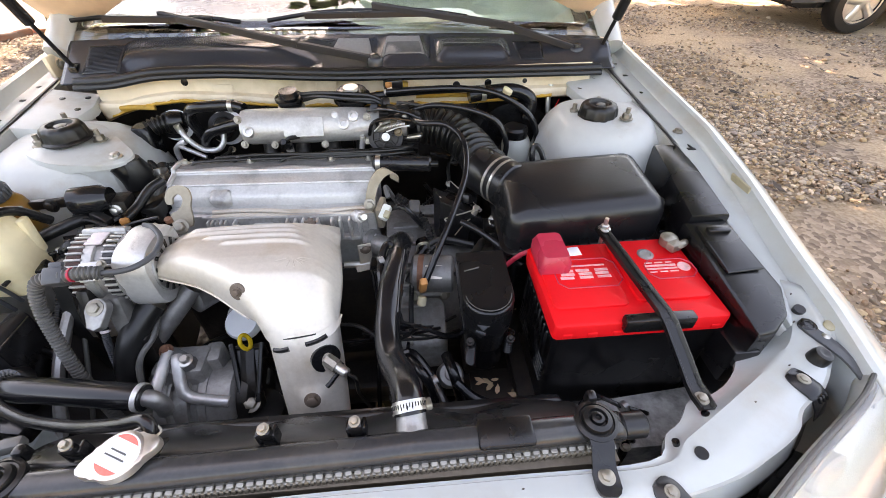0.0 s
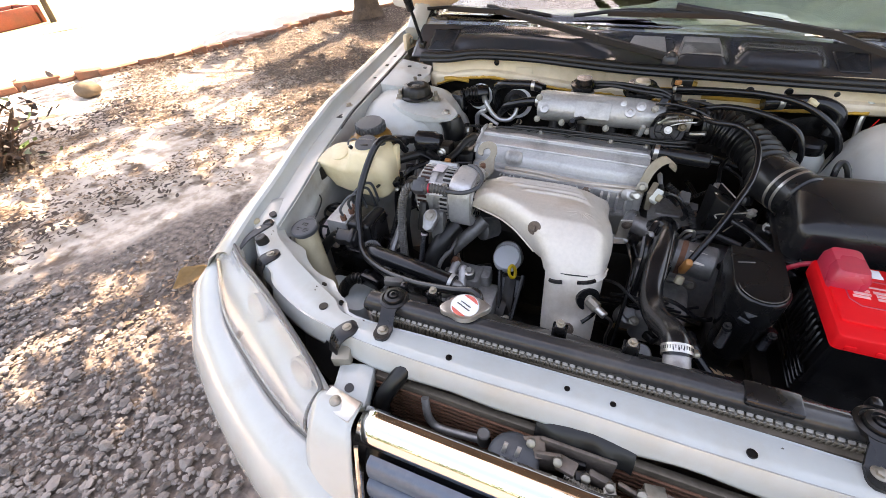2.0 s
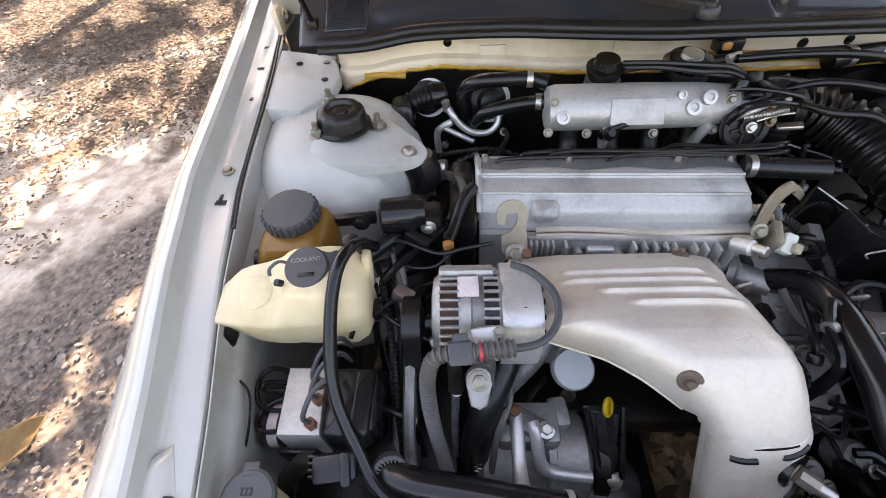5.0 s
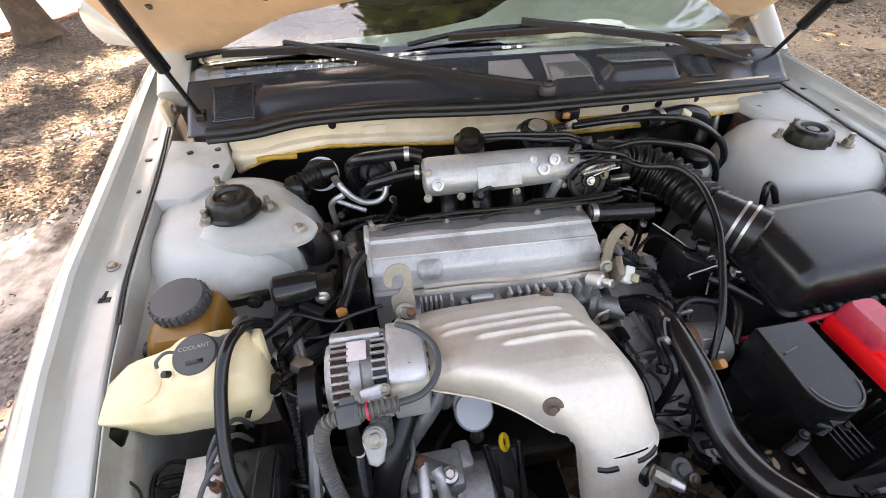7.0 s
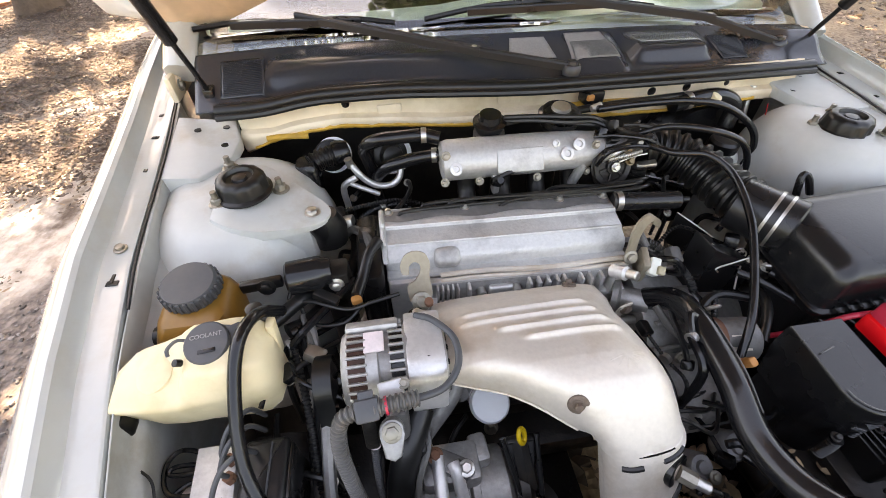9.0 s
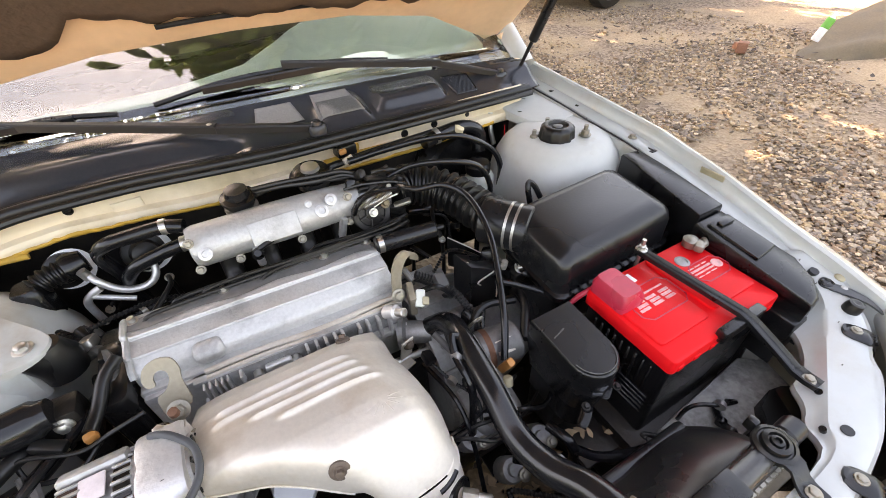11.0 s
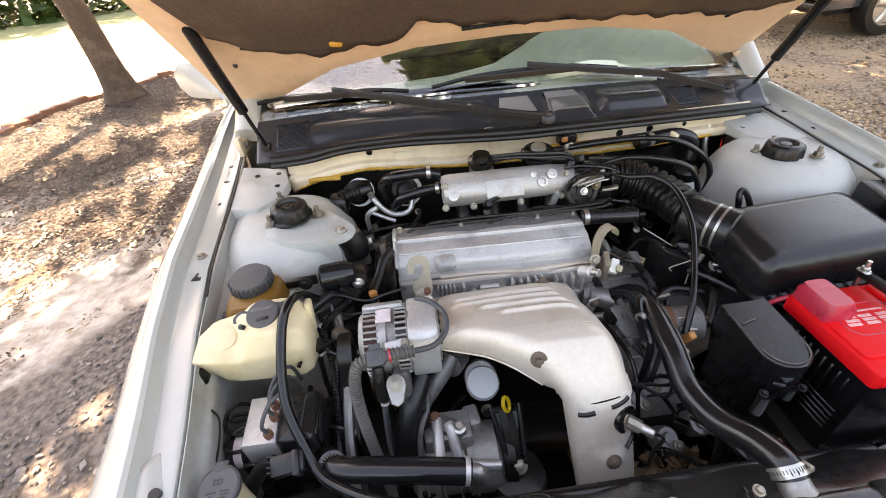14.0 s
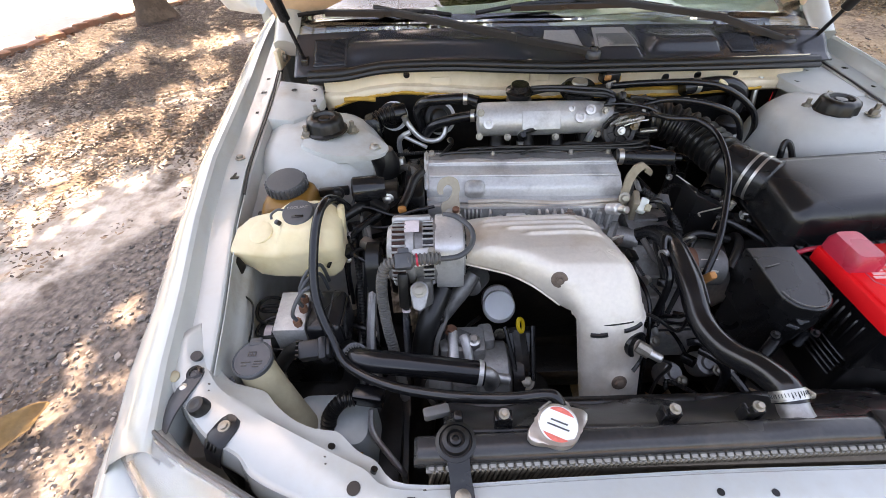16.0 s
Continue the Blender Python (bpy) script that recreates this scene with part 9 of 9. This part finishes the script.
VERGE = mat("dry_grass_ground", (0.42, 0.4, 0.2), 0.95, 0, 0.3, 3, 50, 0.6, (0.2, 0.25, 0.07), 0.6, 1.5)
vg = bmesh.new()
grid(lambda u, v: a + d * (-14 + 40 * u) + w * (3.2 + 0.1 * math.sin(u * 90) * (v < 0.01) + 9 * v) + Vector((0, 0, 0.016 + 0.05 * noise.noise(Vector((u * 30, v * 9, 3))) * min(1, 6 * v))), 90, 24, vg)
tagged(new("verge", mesh(vg, "verge", VERGE)), "sunlit dry grass verge beyond the road", "grass", kind="structure")
BOARD = mat("red_board", (0.3, 0.07, 0.045), 0.7, 0, 0.25, 6, 60, 0.2, (0.15, 0.06, 0.04), 0.5, 5)
pl = thing("planter", "low weathered red planter box on the verge", "planter", (-10.0, 3.45, 0))
for cx_, cy_, sx, sy in ((-9.68, 3.38, 0.06, 0.75), (-10.28, 3.5, 0.06, 0.75), (-9.98, 3.06, 0.6, 0.06), (-9.98, 3.8, 0.6, 0.06)):
    part("board", box((cx_, cy_, 0.15), (sx, sy, 0.27), 0.01, (0, 0, 5)), BOARD, pl)
part("soil", box((-9.98, 3.44, 0.1), (0.56, 0.7, 0.16), 0.01, (0, 0, 5)), BARK_SOIL, pl)
po = thing("fence_post", "short weathered wooden post on the verge", "post", (-9.5, 3.85, 0))
part("post", cyl((-9.5, 3.85, 0.0), (-9.56, 3.9, 0.34), 0.05, 0.045, n=10), BARK_SOIL, po)
STONE = mat("gravel", (0.36, 0.295, 0.25), 0.85, 0, 0.2, 25, 150, 0.3, island=0.35)
sn_ = STONE.node_tree
hue = sn_.nodes.new("ShaderNodeValToRGB")
hue.color_ramp.interpolation = "CONSTANT"
for k, (f, c) in enumerate(((0.0, (0.24, 0.17, 0.12)), (0.2, (0.36, 0.225, 0.14)), (0.4, (0.28, 0.215, 0.17)), (0.58, (0.42, 0.285, 0.165)), (0.78, (0.38, 0.29, 0.21)), (0.93, (0.5, 0.37, 0.26)))):
    e = hue.color_ramp.elements[k] if k < 2 else hue.color_ramp.elements.new(f)
    e.position, e.color = f, (*c, 1)
gi = sn_.nodes.new("ShaderNodeNewGeometry")
sn_.links.new(gi.outputs["Random Per Island"], hue.inputs[0])
for q in sn_.nodes:
    if q.bl_idname == "ShaderNodeVectorMath":
        sn_.links.new(hue.outputs[0], q.inputs[0])

LEAFDRY = mat("dry_leaves", (0.07, 0.046, 0.034), 0.8, 0, 0.2, 30, 150, 0.2, island=0.6)
GREENLEAF = mat("green_leaves", (0.075, 0.13, 0.03), 0.5, 0, 0.2, 3, 60, 0.1, island=0.5)
CONC = mat("concrete", (0.17, 0.125, 0.08), 0.95, 0, 0.25, 4, 60, 0.5, (0.1, 0.09, 0.07), 0.5, 5)
BARK = mat("bark", (0.1, 0.065, 0.045), 0.95, 0, 0.35, 6, 40, 1.0, (0.3, 0.2, 0.14), 0.5, 5)


def stones(count, where, smin, smax, seed, material=None):
    r = random.Random(seed)
    ico = bmesh.new()
    bmesh.ops.create_icosphere(ico, subdivisions=1, radius=1)
    base_v = np.array([v.co[:] for v in ico.verts])
    faces = np.array([[v.index for v in f.verts] for f in ico.faces])
    ico.free()
    vs, fs = [], []
    for k in range(count):
        x, y = where(r)
        s = r.uniform(smin, smax) * (1 + 1.2 * (r.random() ** 6))
        q = base_v * (1 + 0.28 * np.array([[noise.noise(Vector(v) * 1.3 + Vector((k * 3.1, 0, 0)))] for v in base_v]) * 2)
        q = q * np.array([r.uniform(0.7, 1.3), r.uniform(0.6, 1.0), r.uniform(0.35, 0.7)]) * s
        a_ = r.uniform(0, 6.28)
        rot = np.array([[math.cos(a_), -math.sin(a_), 0], [math.sin(a_), math.cos(a_), 0], [0, 0, 1]])
        q = q @ rot.T + np.array([x, y, s * 0.15])
        fs.append(faces + len(vs) * len(base_v))
        vs.append(q)
    me = bpy.data.meshes.new("gravel")
    me.from_pydata(np.concatenate(vs).tolist(), [], np.concatenate(fs).tolist())
    me.materials.append(material or STONE)
    return me


def yard(r):
    while True:
        x = r.uniform(0.9, 5.6) if r.random() < 0.5 else r.uniform(0.9, 3.0)
        y = r.uniform(-1.2, 5.5) if r.random() < 0.45 else r.uniform(-1.0, 2.2)
        if noise.noise(Vector((x * 0.9, y * 0.9, 2))) + 0.5 * noise.noise(Vector((x * 2.6, y * 2.6, 5))) < 0.16 + r.uniform(-0.25, 0.25):
            return x, y


tagged(new("gravel", stones(44000, yard, 0.005, 0.0135, 1)), "loose grey and brown gravel", "gravel", kind="stuff")
# Gravel colour darkened for the tree shade over this side
SHADEGRAVEL = mat("shade_gravel", (0.22, 0.192, 0.175), 0.8, 0, 0.2, 25, 150, 0.3, island=0.55)


def beside(r):
    while True:
        x, y = -0.85 - 1.9 * r.random(), r.uniform(-2.4, 1.6)
        if y - 1.75 * x + 0.6 * noise.noise(Vector((x * 1.6, y * 1.6, 9))) < 3.75 + r.uniform(-0.15, 0.15):
            return x, y


tagged(new("gravel", stones(7000, beside, 0.003, 0.009, 2, SHADEGRAVEL)), "fine dark gravel trodden into the soil beside the car", "gravel", kind="stuff")


def before(r):
    while True:
        x, y = -0.8 - 1.7 * r.random(), r.uniform(-2.4, -0.25)
        if noise.noise(Vector((x * 2.1, y * 2.1, 3))) < 0.25 + r.uniform(-0.3, 0.3) and y < -0.5 + r.uniform(-0.35, 0.15):
            return x, y


tagged(new("gravel", stones(8000, before, 0.004, 0.0125, 8, SHADEGRAVEL)), "coarse grey gravel in front of the car", "gravel", kind="stuff")


def leaves(count, where, smin, smax, seed, name, material, flat=True):
    r = np.random.RandomState(seed)
    c = where(r, count)
    n = len(c)
    s = r.uniform(smin, smax, n)
    a_ = r.uniform(0, 6.28, n)
    u = np.stack([np.cos(a_), np.sin(a_), r.normal(0, 0.15 if flat else 0.5, n)], 1)
    w_ = np.stack([-np.sin(a_), np.cos(a_), r.normal(0, 0.15 if flat else 0.5, n)], 1) * 0.5
    up = np.cross(u, w_)
    up /= np.linalg.norm(up, axis=1)[:, None]
    curl = r.uniform(0.05, 0.35, n)[:, None] * s[:, None]
    pts = []
    for f, g, h in ((-1, 0, 1), (-0.35, 0.8, 0.4), (0.4, 0.7, 0.35), (1.05, 0, 1), (0.4, -0.7, 0.35), (-0.35, -0.8, 0.4)):
        pts.append(c + (u * f + w_ * g) * s[:, None] + up * curl * h)
    v = np.stack(pts, 1).reshape(-1, 3)
    me = bpy.data.meshes.new(name)
    me.from_pydata(v.tolist(), [], (np.arange(n)[:, None] * 6 + np.arange(6)[None]).tolist())
    me.materials.append(material)
    return me


def litter(r, n):
    x = r.uniform(-5.6, -0.95, n * 3)
    y = r.uniform(-2.0, 6.5, n * 3)
    dense = np.array([noise.noise(Vector((p * 0.9, q * 0.9, 4))) for p, q in zip(x, y)])
    keep = (dense * 1.3 + 0.65 * np.clip((y - 1.15) / 2.6, -1, 1) > r.uniform(-0.05, 0.6, n * 3)) & (x < -5.75 + 0.467 * (y - 1.4) + 50) & ((x + 5.75) * 0.9 - (y - 1.4) * 0.42 > 0)
    x, y = x[keep][:n], y[keep][:n]
    return np.stack([x, y, np.full(len(x), 0.012) + r.uniform(0, 0.012, len(x))], 1)


tagged(new("leaf_litter", leaves(42000, litter, 0.007, 0.026, 5, "leaf_litter", LEAFDRY)), "brown dry fallen leaves", "leaf litter", kind="stuff")


def litter2(r, n):
    return np.stack([r.uniform(0.95, 6, n), r.uniform(-1.2, 6, n), np.full(n, 0.03)], 1)


tagged(new("leaf_litter", leaves(350, litter2, 0.02, 0.05, 6, "leaf_litter", LEAFDRY)), "a few dry leaves on the gravel", "leaf litter", kind="stuff")
tagged(new("leaf_litter", leaves(420, lambda r, n: np.stack([r.uniform(-0.6, 0.6, n), r.uniform(-0.7, 0.0, n), np.full(n, 0.01)], 1), 0.02, 0.05, 7, "leaf_litter", LEAFDRY)), "dry leaves on the ground under the engine", "leaf litter", kind="stuff")


def big_leaf(at, turn, s, lab):
    def f(u, v):
        a_ = (u - 0.5) * 2
        wd = 0.42 * math.sin(math.pi * min(1, v * 0.96 + 0.02)) ** 0.8
        wd *= 1 + 0.12 * math.sin(9 * v + 2 * a_)
        return (a_ * wd * s + 0.1 * s * math.sin(3 * v), (v - 0.5) * 2 * s, s * (0.9 * abs(a_) ** 1.6 * wd * (1.1 - 0.5 * a_) + 0.25 * v * v + 0.03 * math.sin(14 * v + 3 * a_)))

    bm = grid(f, 8, 14)
    bm.transform(Matrix.Translation(at) @ Euler((0, 0, radians(turn))).to_matrix().to_4x4())
    return thick(solo("fallen_leaf", bm, YELLEAF, lab, "leaf"), 0.001)


YELLEAF = mat("yellow_leaf", (0.3, 0.18, 0.075), 0.7, 0, 0.25, 20, 90, 0.2, (0.2, 0.12, 0.05), 0.5, 14)
big_leaf((-1.63, -0.23, 0.02), -30, 0.088, "curled yellow brown leaf on the gravel")
big_leaf((1.45, -0.35, 0.03), 75, 0.075, "long yellow brown leaf on the gravel")


def tree(at, r0, h, lean, seed, lab, crown_n, crown_box, leaf=(0.06, 0.12)):
    rr = random.Random(seed)
    t = thing("tree", lab, "tree", at)
    base = Vector(at)
    rings = []
    for k in range(22):
        f = k / 21
        c = base + Vector((lean[0] * f + 0.06 * math.sin(5 * f), lean[1] * f + 0.05 * math.sin(4 * f + 1), h * f - 0.05))
        rad_ = r0 * (1 - 0.55 * f) * (1 + 0.9 * math.exp(-f * 22))
        rings.append([c + Vector((math.cos(a_) * rad_ * (1 + 0.14 * math.sin(3 * a_ + k * 0.3) + 0.06 * math.sin(7 * a_ + k)), math.sin(a_) * rad_ * (1 + 0.14 * math.sin(3 * a_ + k * 0.3)), 0)) for a_ in np.linspace(0, 2 * math.pi, 19)[:-1]])
    part("trunk", loft(rings), BARK, t, "rough brown trunk")
    top = base + Vector((lean[0], lean[1], h))
    for k in range(5):
        q = top + Vector((rr.uniform(-1, 1) * crown_box[0], rr.uniform(-1, 1) * crown_box[1], crown_box[2] * rr.uniform(0.3, 1)))
        s_ = base + Vector((lean[0] * 0.8, lean[1] * 0.8, h * rr.uniform(0.7, 0.98)))
        part("limb", tube([s_, s_.lerp(q, 0.5) + Vector((0, 0, 0.3)), q], r0 * 0.4, 9, 6, r2=r0 * 0.1), BARK, t)

    def crown(r, n):
        out_ = []
        while len(out_) * 40 < n:
            v = r.uniform(-1, 1, 3)
            if v @ v < 1:
                cc = np.array(top) + v * np.array(crown_box) + np.array([0, 0, crown_box[2] * 0.6])
                out_.append(cc + r.normal(0, 0.19, (40, 3)) * np.array([1, 1, 0.6]))
        return np.concatenate(out_)

    part_ob = new("crown", leaves(crown_n, crown, leaf[0], leaf[1], seed, "crown", GREENLEAF, False))
    part_ob.parent = t
    part_ob.matrix_parent_inverse = base_of(t).inverted()
    tagged(part_ob, "broken crown of small green leaves")
    return t


tree((-3.7, 4.75, 0), 0.14, 4.2, (-0.5, 0.2), 11, "leaning tree with rough bark beside the road", 1500, (2.4, 2.2, 1.2))
# Unseen trees, added for dapples, shade on the car and the windscreen's reflection
tree((-2.3, 7.5, 0), 0.15, 3.9, (-0.2, -5.0), 12, "unseen tall tree leaning in to dapple the ground beside the car", 900, (1.7, 1.3, 0.5), (0.09, 0.17))
tree((2.6, 8.6, 0), 0.2, 4.4, (0.2, -2.6), 13, "unseen shade tree over the gravel yard", 25000, (3.2, 3.6, 1.2))
tree((0.9, 7.2, 0), 0.16, 4.3, (-1.3, -4.0), 14, "unseen tree whose crown is added to shade the cowl", 20000, (1.7, 1.2, 0.6))
tree((-1.5, 9.5, 0), 0.17, 4.1, (-2.8, -1.6), 16, "unseen tree added to shade the litter by the road", 620, (2.6, 2.2, 0.7), (0.1, 0.2))
tree((0.3, 5.2, 0), 0.13, 4.4, (1.25, -3.6), 15, "unseen slender tree added to darken the windscreen's reflection", 12000, (1.55, 1.4, 0.45))

# dry shrub and a stone on the litter
shrub = thing("shrub", "dry brown shrub with a few green leaves", "shrub", (-4.0, 0.16, 0))
rs = random.Random(41)
tw = bmesh.new()
for k in range(70):
    a_ = rs.uniform(0, 6.28)
    r_, h_ = rs.uniform(0.1, 0.5), rs.uniform(0.12, 0.42)
    p_ = Vector((-4.0 + rs.uniform(-0.15, 0.15), 0.16 + rs.uniform(-0.15, 0.15), 0))
    q_ = p_ + Vector((math.cos(a_) * r_, math.sin(a_) * r_ * 0.8, h_))
    tube([p_, p_.lerp(q_, 0.5) + Vector((rs.uniform(-0.05, 0.05), rs.uniform(-0.05, 0.05), 0.06)), q_], 0.008, 5, 3, tw, r2=0.003)
tagged(part("twig", tw, BARK, shrub, "tangle of dry twigs"), kind="stuff")


def shrub_leaves(r, n):
    v = r.normal(0, 1, (n, 3)) * np.array([0.22, 0.2, 0.12]) + np.array([-4.0, 0.16, 0.2])
    v[:, 2] = np.abs(v[:, 2])
    return v


for mt_, n_, sd_ in ((LEAFDRY, 500, 51), (GREENLEAF, 60, 52)):
    ob = new("foliage", leaves(n_, shrub_leaves, 0.02, 0.05, sd_, "foliage", mt_, False))
    ob.parent, ob.matrix_parent_inverse = shrub, base_of(shrub).inverted()
st_ = bmesh.new()
bmesh.ops.create_icosphere(st_, subdivisions=3, radius=0.1)
for v_ in st_.verts:
    v_.co *= 1 + 0.25 * noise.noise(v_.co * 11)
    v_.co = Vector((v_.co.x * 1.2 - 4.85, v_.co.y + 1.41, v_.co.z * 0.7 + 0.05))
solo("stone", st_, CONC, "grey stone among the fallen leaves", "stone")
TANLEAF = mat("tan_leaf_bits", (0.27, 0.18, 0.12), 0.85, 0, 0.25, 30, 150, 0.2, island=0.7)


def strewn(r, n):
    """Broken leaves lying thick beyond a bare strip of sand."""
    out_ = []
    while len(out_) < n:
        x, y = r.uniform(-4.2, -0.95), r.uniform(-1.0, 4.6)
        away = y - 1.75 * x
        bare = 3.9 < away < 4.9
        if noise.noise(Vector((x * 1.5, y * 1.5, 4))) + 0.6 * noise.noise(Vector((x * 5, y * 5, 1))) > (0.3 if bare else -0.25 if away > 4.9 else 0.62) + r.uniform(-0.2, 0.2):
            out_.append((x, y, 0.004 + 0.02 * noise.noise(Vector((x * 0.7, y * 0.7, 0))) + r.uniform(0, 0.008)))
    return np.array(out_)


tagged(new("leaf_litter", leaves(14000, strewn, 0.006, 0.02, 61, "leaf_litter", TANLEAF)), "broken brown leaves strewn over the sand", "leaf litter", kind="stuff")
tagged(new("leaf_litter", leaves(9000, strewn, 0.005, 0.015, 62, "leaf_litter", LEAFDRY)), "dark leaf crumbs strewn over the sand", "leaf litter", kind="stuff")
BAYLEAF = mat("pale_dry_leaves", (0.4, 0.28, 0.18), 0.8, 0, 0.2, 30, 150, 0.2, island=0.6)
tagged(new("leaf_litter", leaves(16, lambda r, n: np.stack([r.uniform(0.25, 0.36, n), r.uniform(-0.45, -0.39, n), 0.533 + r.uniform(0, 0.01, n)], 1), 0.007, 0.016, 12, "leaf_litter", BAYLEAF)), "dry leaves caught beside the battery tray", "leaf litter", kind="stuff")
part("tray_ledge", box((0.3, -0.42, 0.525), (0.13, 0.09, 0.012), 0.003), DARK, tr)
tagged(new("leaf_litter", leaves(260, lambda r, n: np.stack([r.uniform(0.06, 0.34, n), r.uniform(-0.53, -0.3, n), 0.235 + r.uniform(0, 0.02, n)], 1), 0.014, 0.03, 9, "leaf_litter", BAYLEAF)), "pale dry leaves caught on the splash tray", "leaf litter", kind="stuff")
tagged(new("leaf_litter", leaves(160, lambda r, n: np.stack([r.uniform(-0.42, -0.05, n), r.uniform(-0.6, -0.36, n), 0.235 + r.uniform(0, 0.02, n)], 1), 0.014, 0.03, 10, "leaf_litter", BAYLEAF)), "pale dry leaves lying under the compressor", "leaf litter", kind="stuff")

# car parked across the yard
oc2 = thing("parked_car", "dark parked car with alloy wheels", "car", (5.6, 3.9, 0))
CARP = mat("dark_car_paint", (0.05, 0.05, 0.055), 0.25, 0, 0.05, 3, 40, 0.0, (0.14, 0.12, 0.1), 0.4, 4, coat=0.5)


def oc_at(u, v):
    a_ = math.pi * u
    x = 4.2 + 4.2 * v
    hgt = lerp(v, (0, 0.06, 0.25, 0.36, 0.7, 0.86, 1), (0.55, 0.8, 0.92, 1.35, 1.4, 0.98, 0.7))
    c, sn = math.cos(a_), math.sin(a_)
    return (x, 4.75 - math.copysign(abs(c) ** 0.4, c) * 0.86, 0.3 + (hgt - 0.3) * abs(sn) ** 0.5)


b_ = part("body", grid(oc_at, 24, 24), CARP, oc2, "dark painted body")
part("underbody", box((6.3, 4.75, 0.28), (3.9, 1.6, 0.1), 0.03), BLACK, oc2)
part("sill", box((6.3, 3.9, 0.3), (2.0, 0.06, 0.1), 0.02), GREYAL, oc2, "grey side step")


def side_wheel(c, r):
    c = Vector(c)
    d_ = Vector((0, -1, 0))
    w_ = part("wheel", lathe(c - d_ * 0.09, d_, [(r * 0.6, 0), (r * 0.93, 0.0), (r, 0.03), (r, 0.16), (r * 0.94, 0.19), (r * 0.7, 0.19), (r * 0.66, 0.17), (r * 0.62, 0.02)], 44), RUBBER, oc2, "black tyre on an alloy rim")
    part("rim", lathe(c - d_ * 0.05, d_, [(r * 0.64, 0), (r * 0.67, 0.13), (r * 0.6, 0.14), (r * 0.56, 0.1), (r * 0.5, 0.03), (0.02, 0.02)], 44), BLACK, w_)
    bm = lathe(c - d_ * 0.055, d_, [(r * 0.655, 0.13), (r * 0.665, 0.145), (r * 0.6, 0.145), (r * 0.585, 0.12)], 44)
    lathe(c, d_, [(r * 0.2, 0), (r * 0.2, 0.085), (r * 0.1, 0.1), (0.001, 0.1)], 24, bm)
    for k in range(5):
        a_ = 2 * math.pi * k / 5 + 0.5
        u = Vector((math.cos(a_), 0, math.sin(a_)))
        v = Vector((-math.sin(a_), 0, math.cos(a_)))
        rings_ = []
        for f, wd in ((0.12, 0.13), (0.35, 0.11), (0.62, 0.15)):
            q = c + d_ * 0.085 + u * r * f
            rings_.append([q + v * r * wd, q + v * r * wd * 0.6 + d_ * 0.012, q - v * r * wd * 0.6 + d_ * 0.012, q - v * r * wd, q - v * r * wd * 0.7 - d_ * 0.03, q + v * r * wd * 0.7 - d_ * 0.03])
        loft(rings_, bm)
    part("spokes", bm, STEEL, w_, "silver spoked alloy")


for x in (4.95, 7.45):
    side_wheel((x, 3.9, 0.31), 0.31)

# block and bottle on the gravel
def slab_at(u, v):
    a_ = math.pi * v
    s_ = 1.9 * u
    wd = 0.42 * min(1, 0.25 + 1.6 * u)
    hgt = 0.27 * min(1, 1.35 * u) + 0.02
    c = Vector((4.72 + 0.95 * s_, 1.22 - 0.05 * s_, 0))
    nz = 0.05 * noise.noise(Vector((u * 5, v * 4, 3)))
    return c + Vector((0.1 * math.cos(a_) * wd, math.cos(a_) * (wd + nz), -0.03 + (hgt + nz) * abs(math.sin(a_)) ** 0.45))


solo("concrete_slab", grid(slab_at, 26, 14), CONC, "mossy concrete slab lying on the gravel", "slab")
bo = thing("bottle", "clear plastic bottle with a green label on the slab", "bottle", (4.9, 1.32, 0.03))
o, dv = Vector((4.9, 1.32, 0.1)), Vector((0.3, -0.15, 0.9)).normalized()
part("bottle_body", lathe(o, dv, [(0.03, 0), (0.036, 0.01), (0.036, 0.15), (0.031, 0.18), (0.014, 0.22), (0.014, 0.25)], 20), WHITE, bo)
part("bottle_label", lathe(o + dv * 0.11, dv, [(0.0366, 0), (0.0366, 0.07), (0.033, 0.085)], 20), mat("green_label", (0.1, 0.42, 0.07), 0.5), bo, "green label")
BRICK = mat("red_brick", (0.3, 0.13, 0.08), 0.9, 0, 0.25, 20, 90, 0.4)
bb = thing("broken_brick", "broken hollow red brick on the gravel", "brick", (4.45, 1.7, 0))
part("brick_half", box((4.43, 1.68, 0.05), (0.13, 0.09, 0.09), 0.008, (0, 5, 25)), BRICK, bb)
part("brick_chip", box((4.5, 1.76, 0.03), (0.08, 0.06, 0.06), 0.008, (10, 0, 60)), BRICK, bb)

# far hedge closes the view
HEDGE = mat("hedge_leaves", (0.06, 0.11, 0.03), 0.6, 0, 0.2, 2, 30, 0.1, island=0.5)


def hedge(r, n):
    a_ = r.uniform(0, 6.28, n)
    rr_ = r.uniform(19, 22, n)
    return np.stack([np.cos(a_) * rr_, np.sin(a_) * rr_, r.uniform(0, 1, n) ** 1.3 * 5], 1)


tagged(new("hedge", leaves(26000, hedge, 0.2, 0.42, 21, "hedge", HEDGE, False)), "far green hedge and trees round the yard", "hedge", kind="stuff")
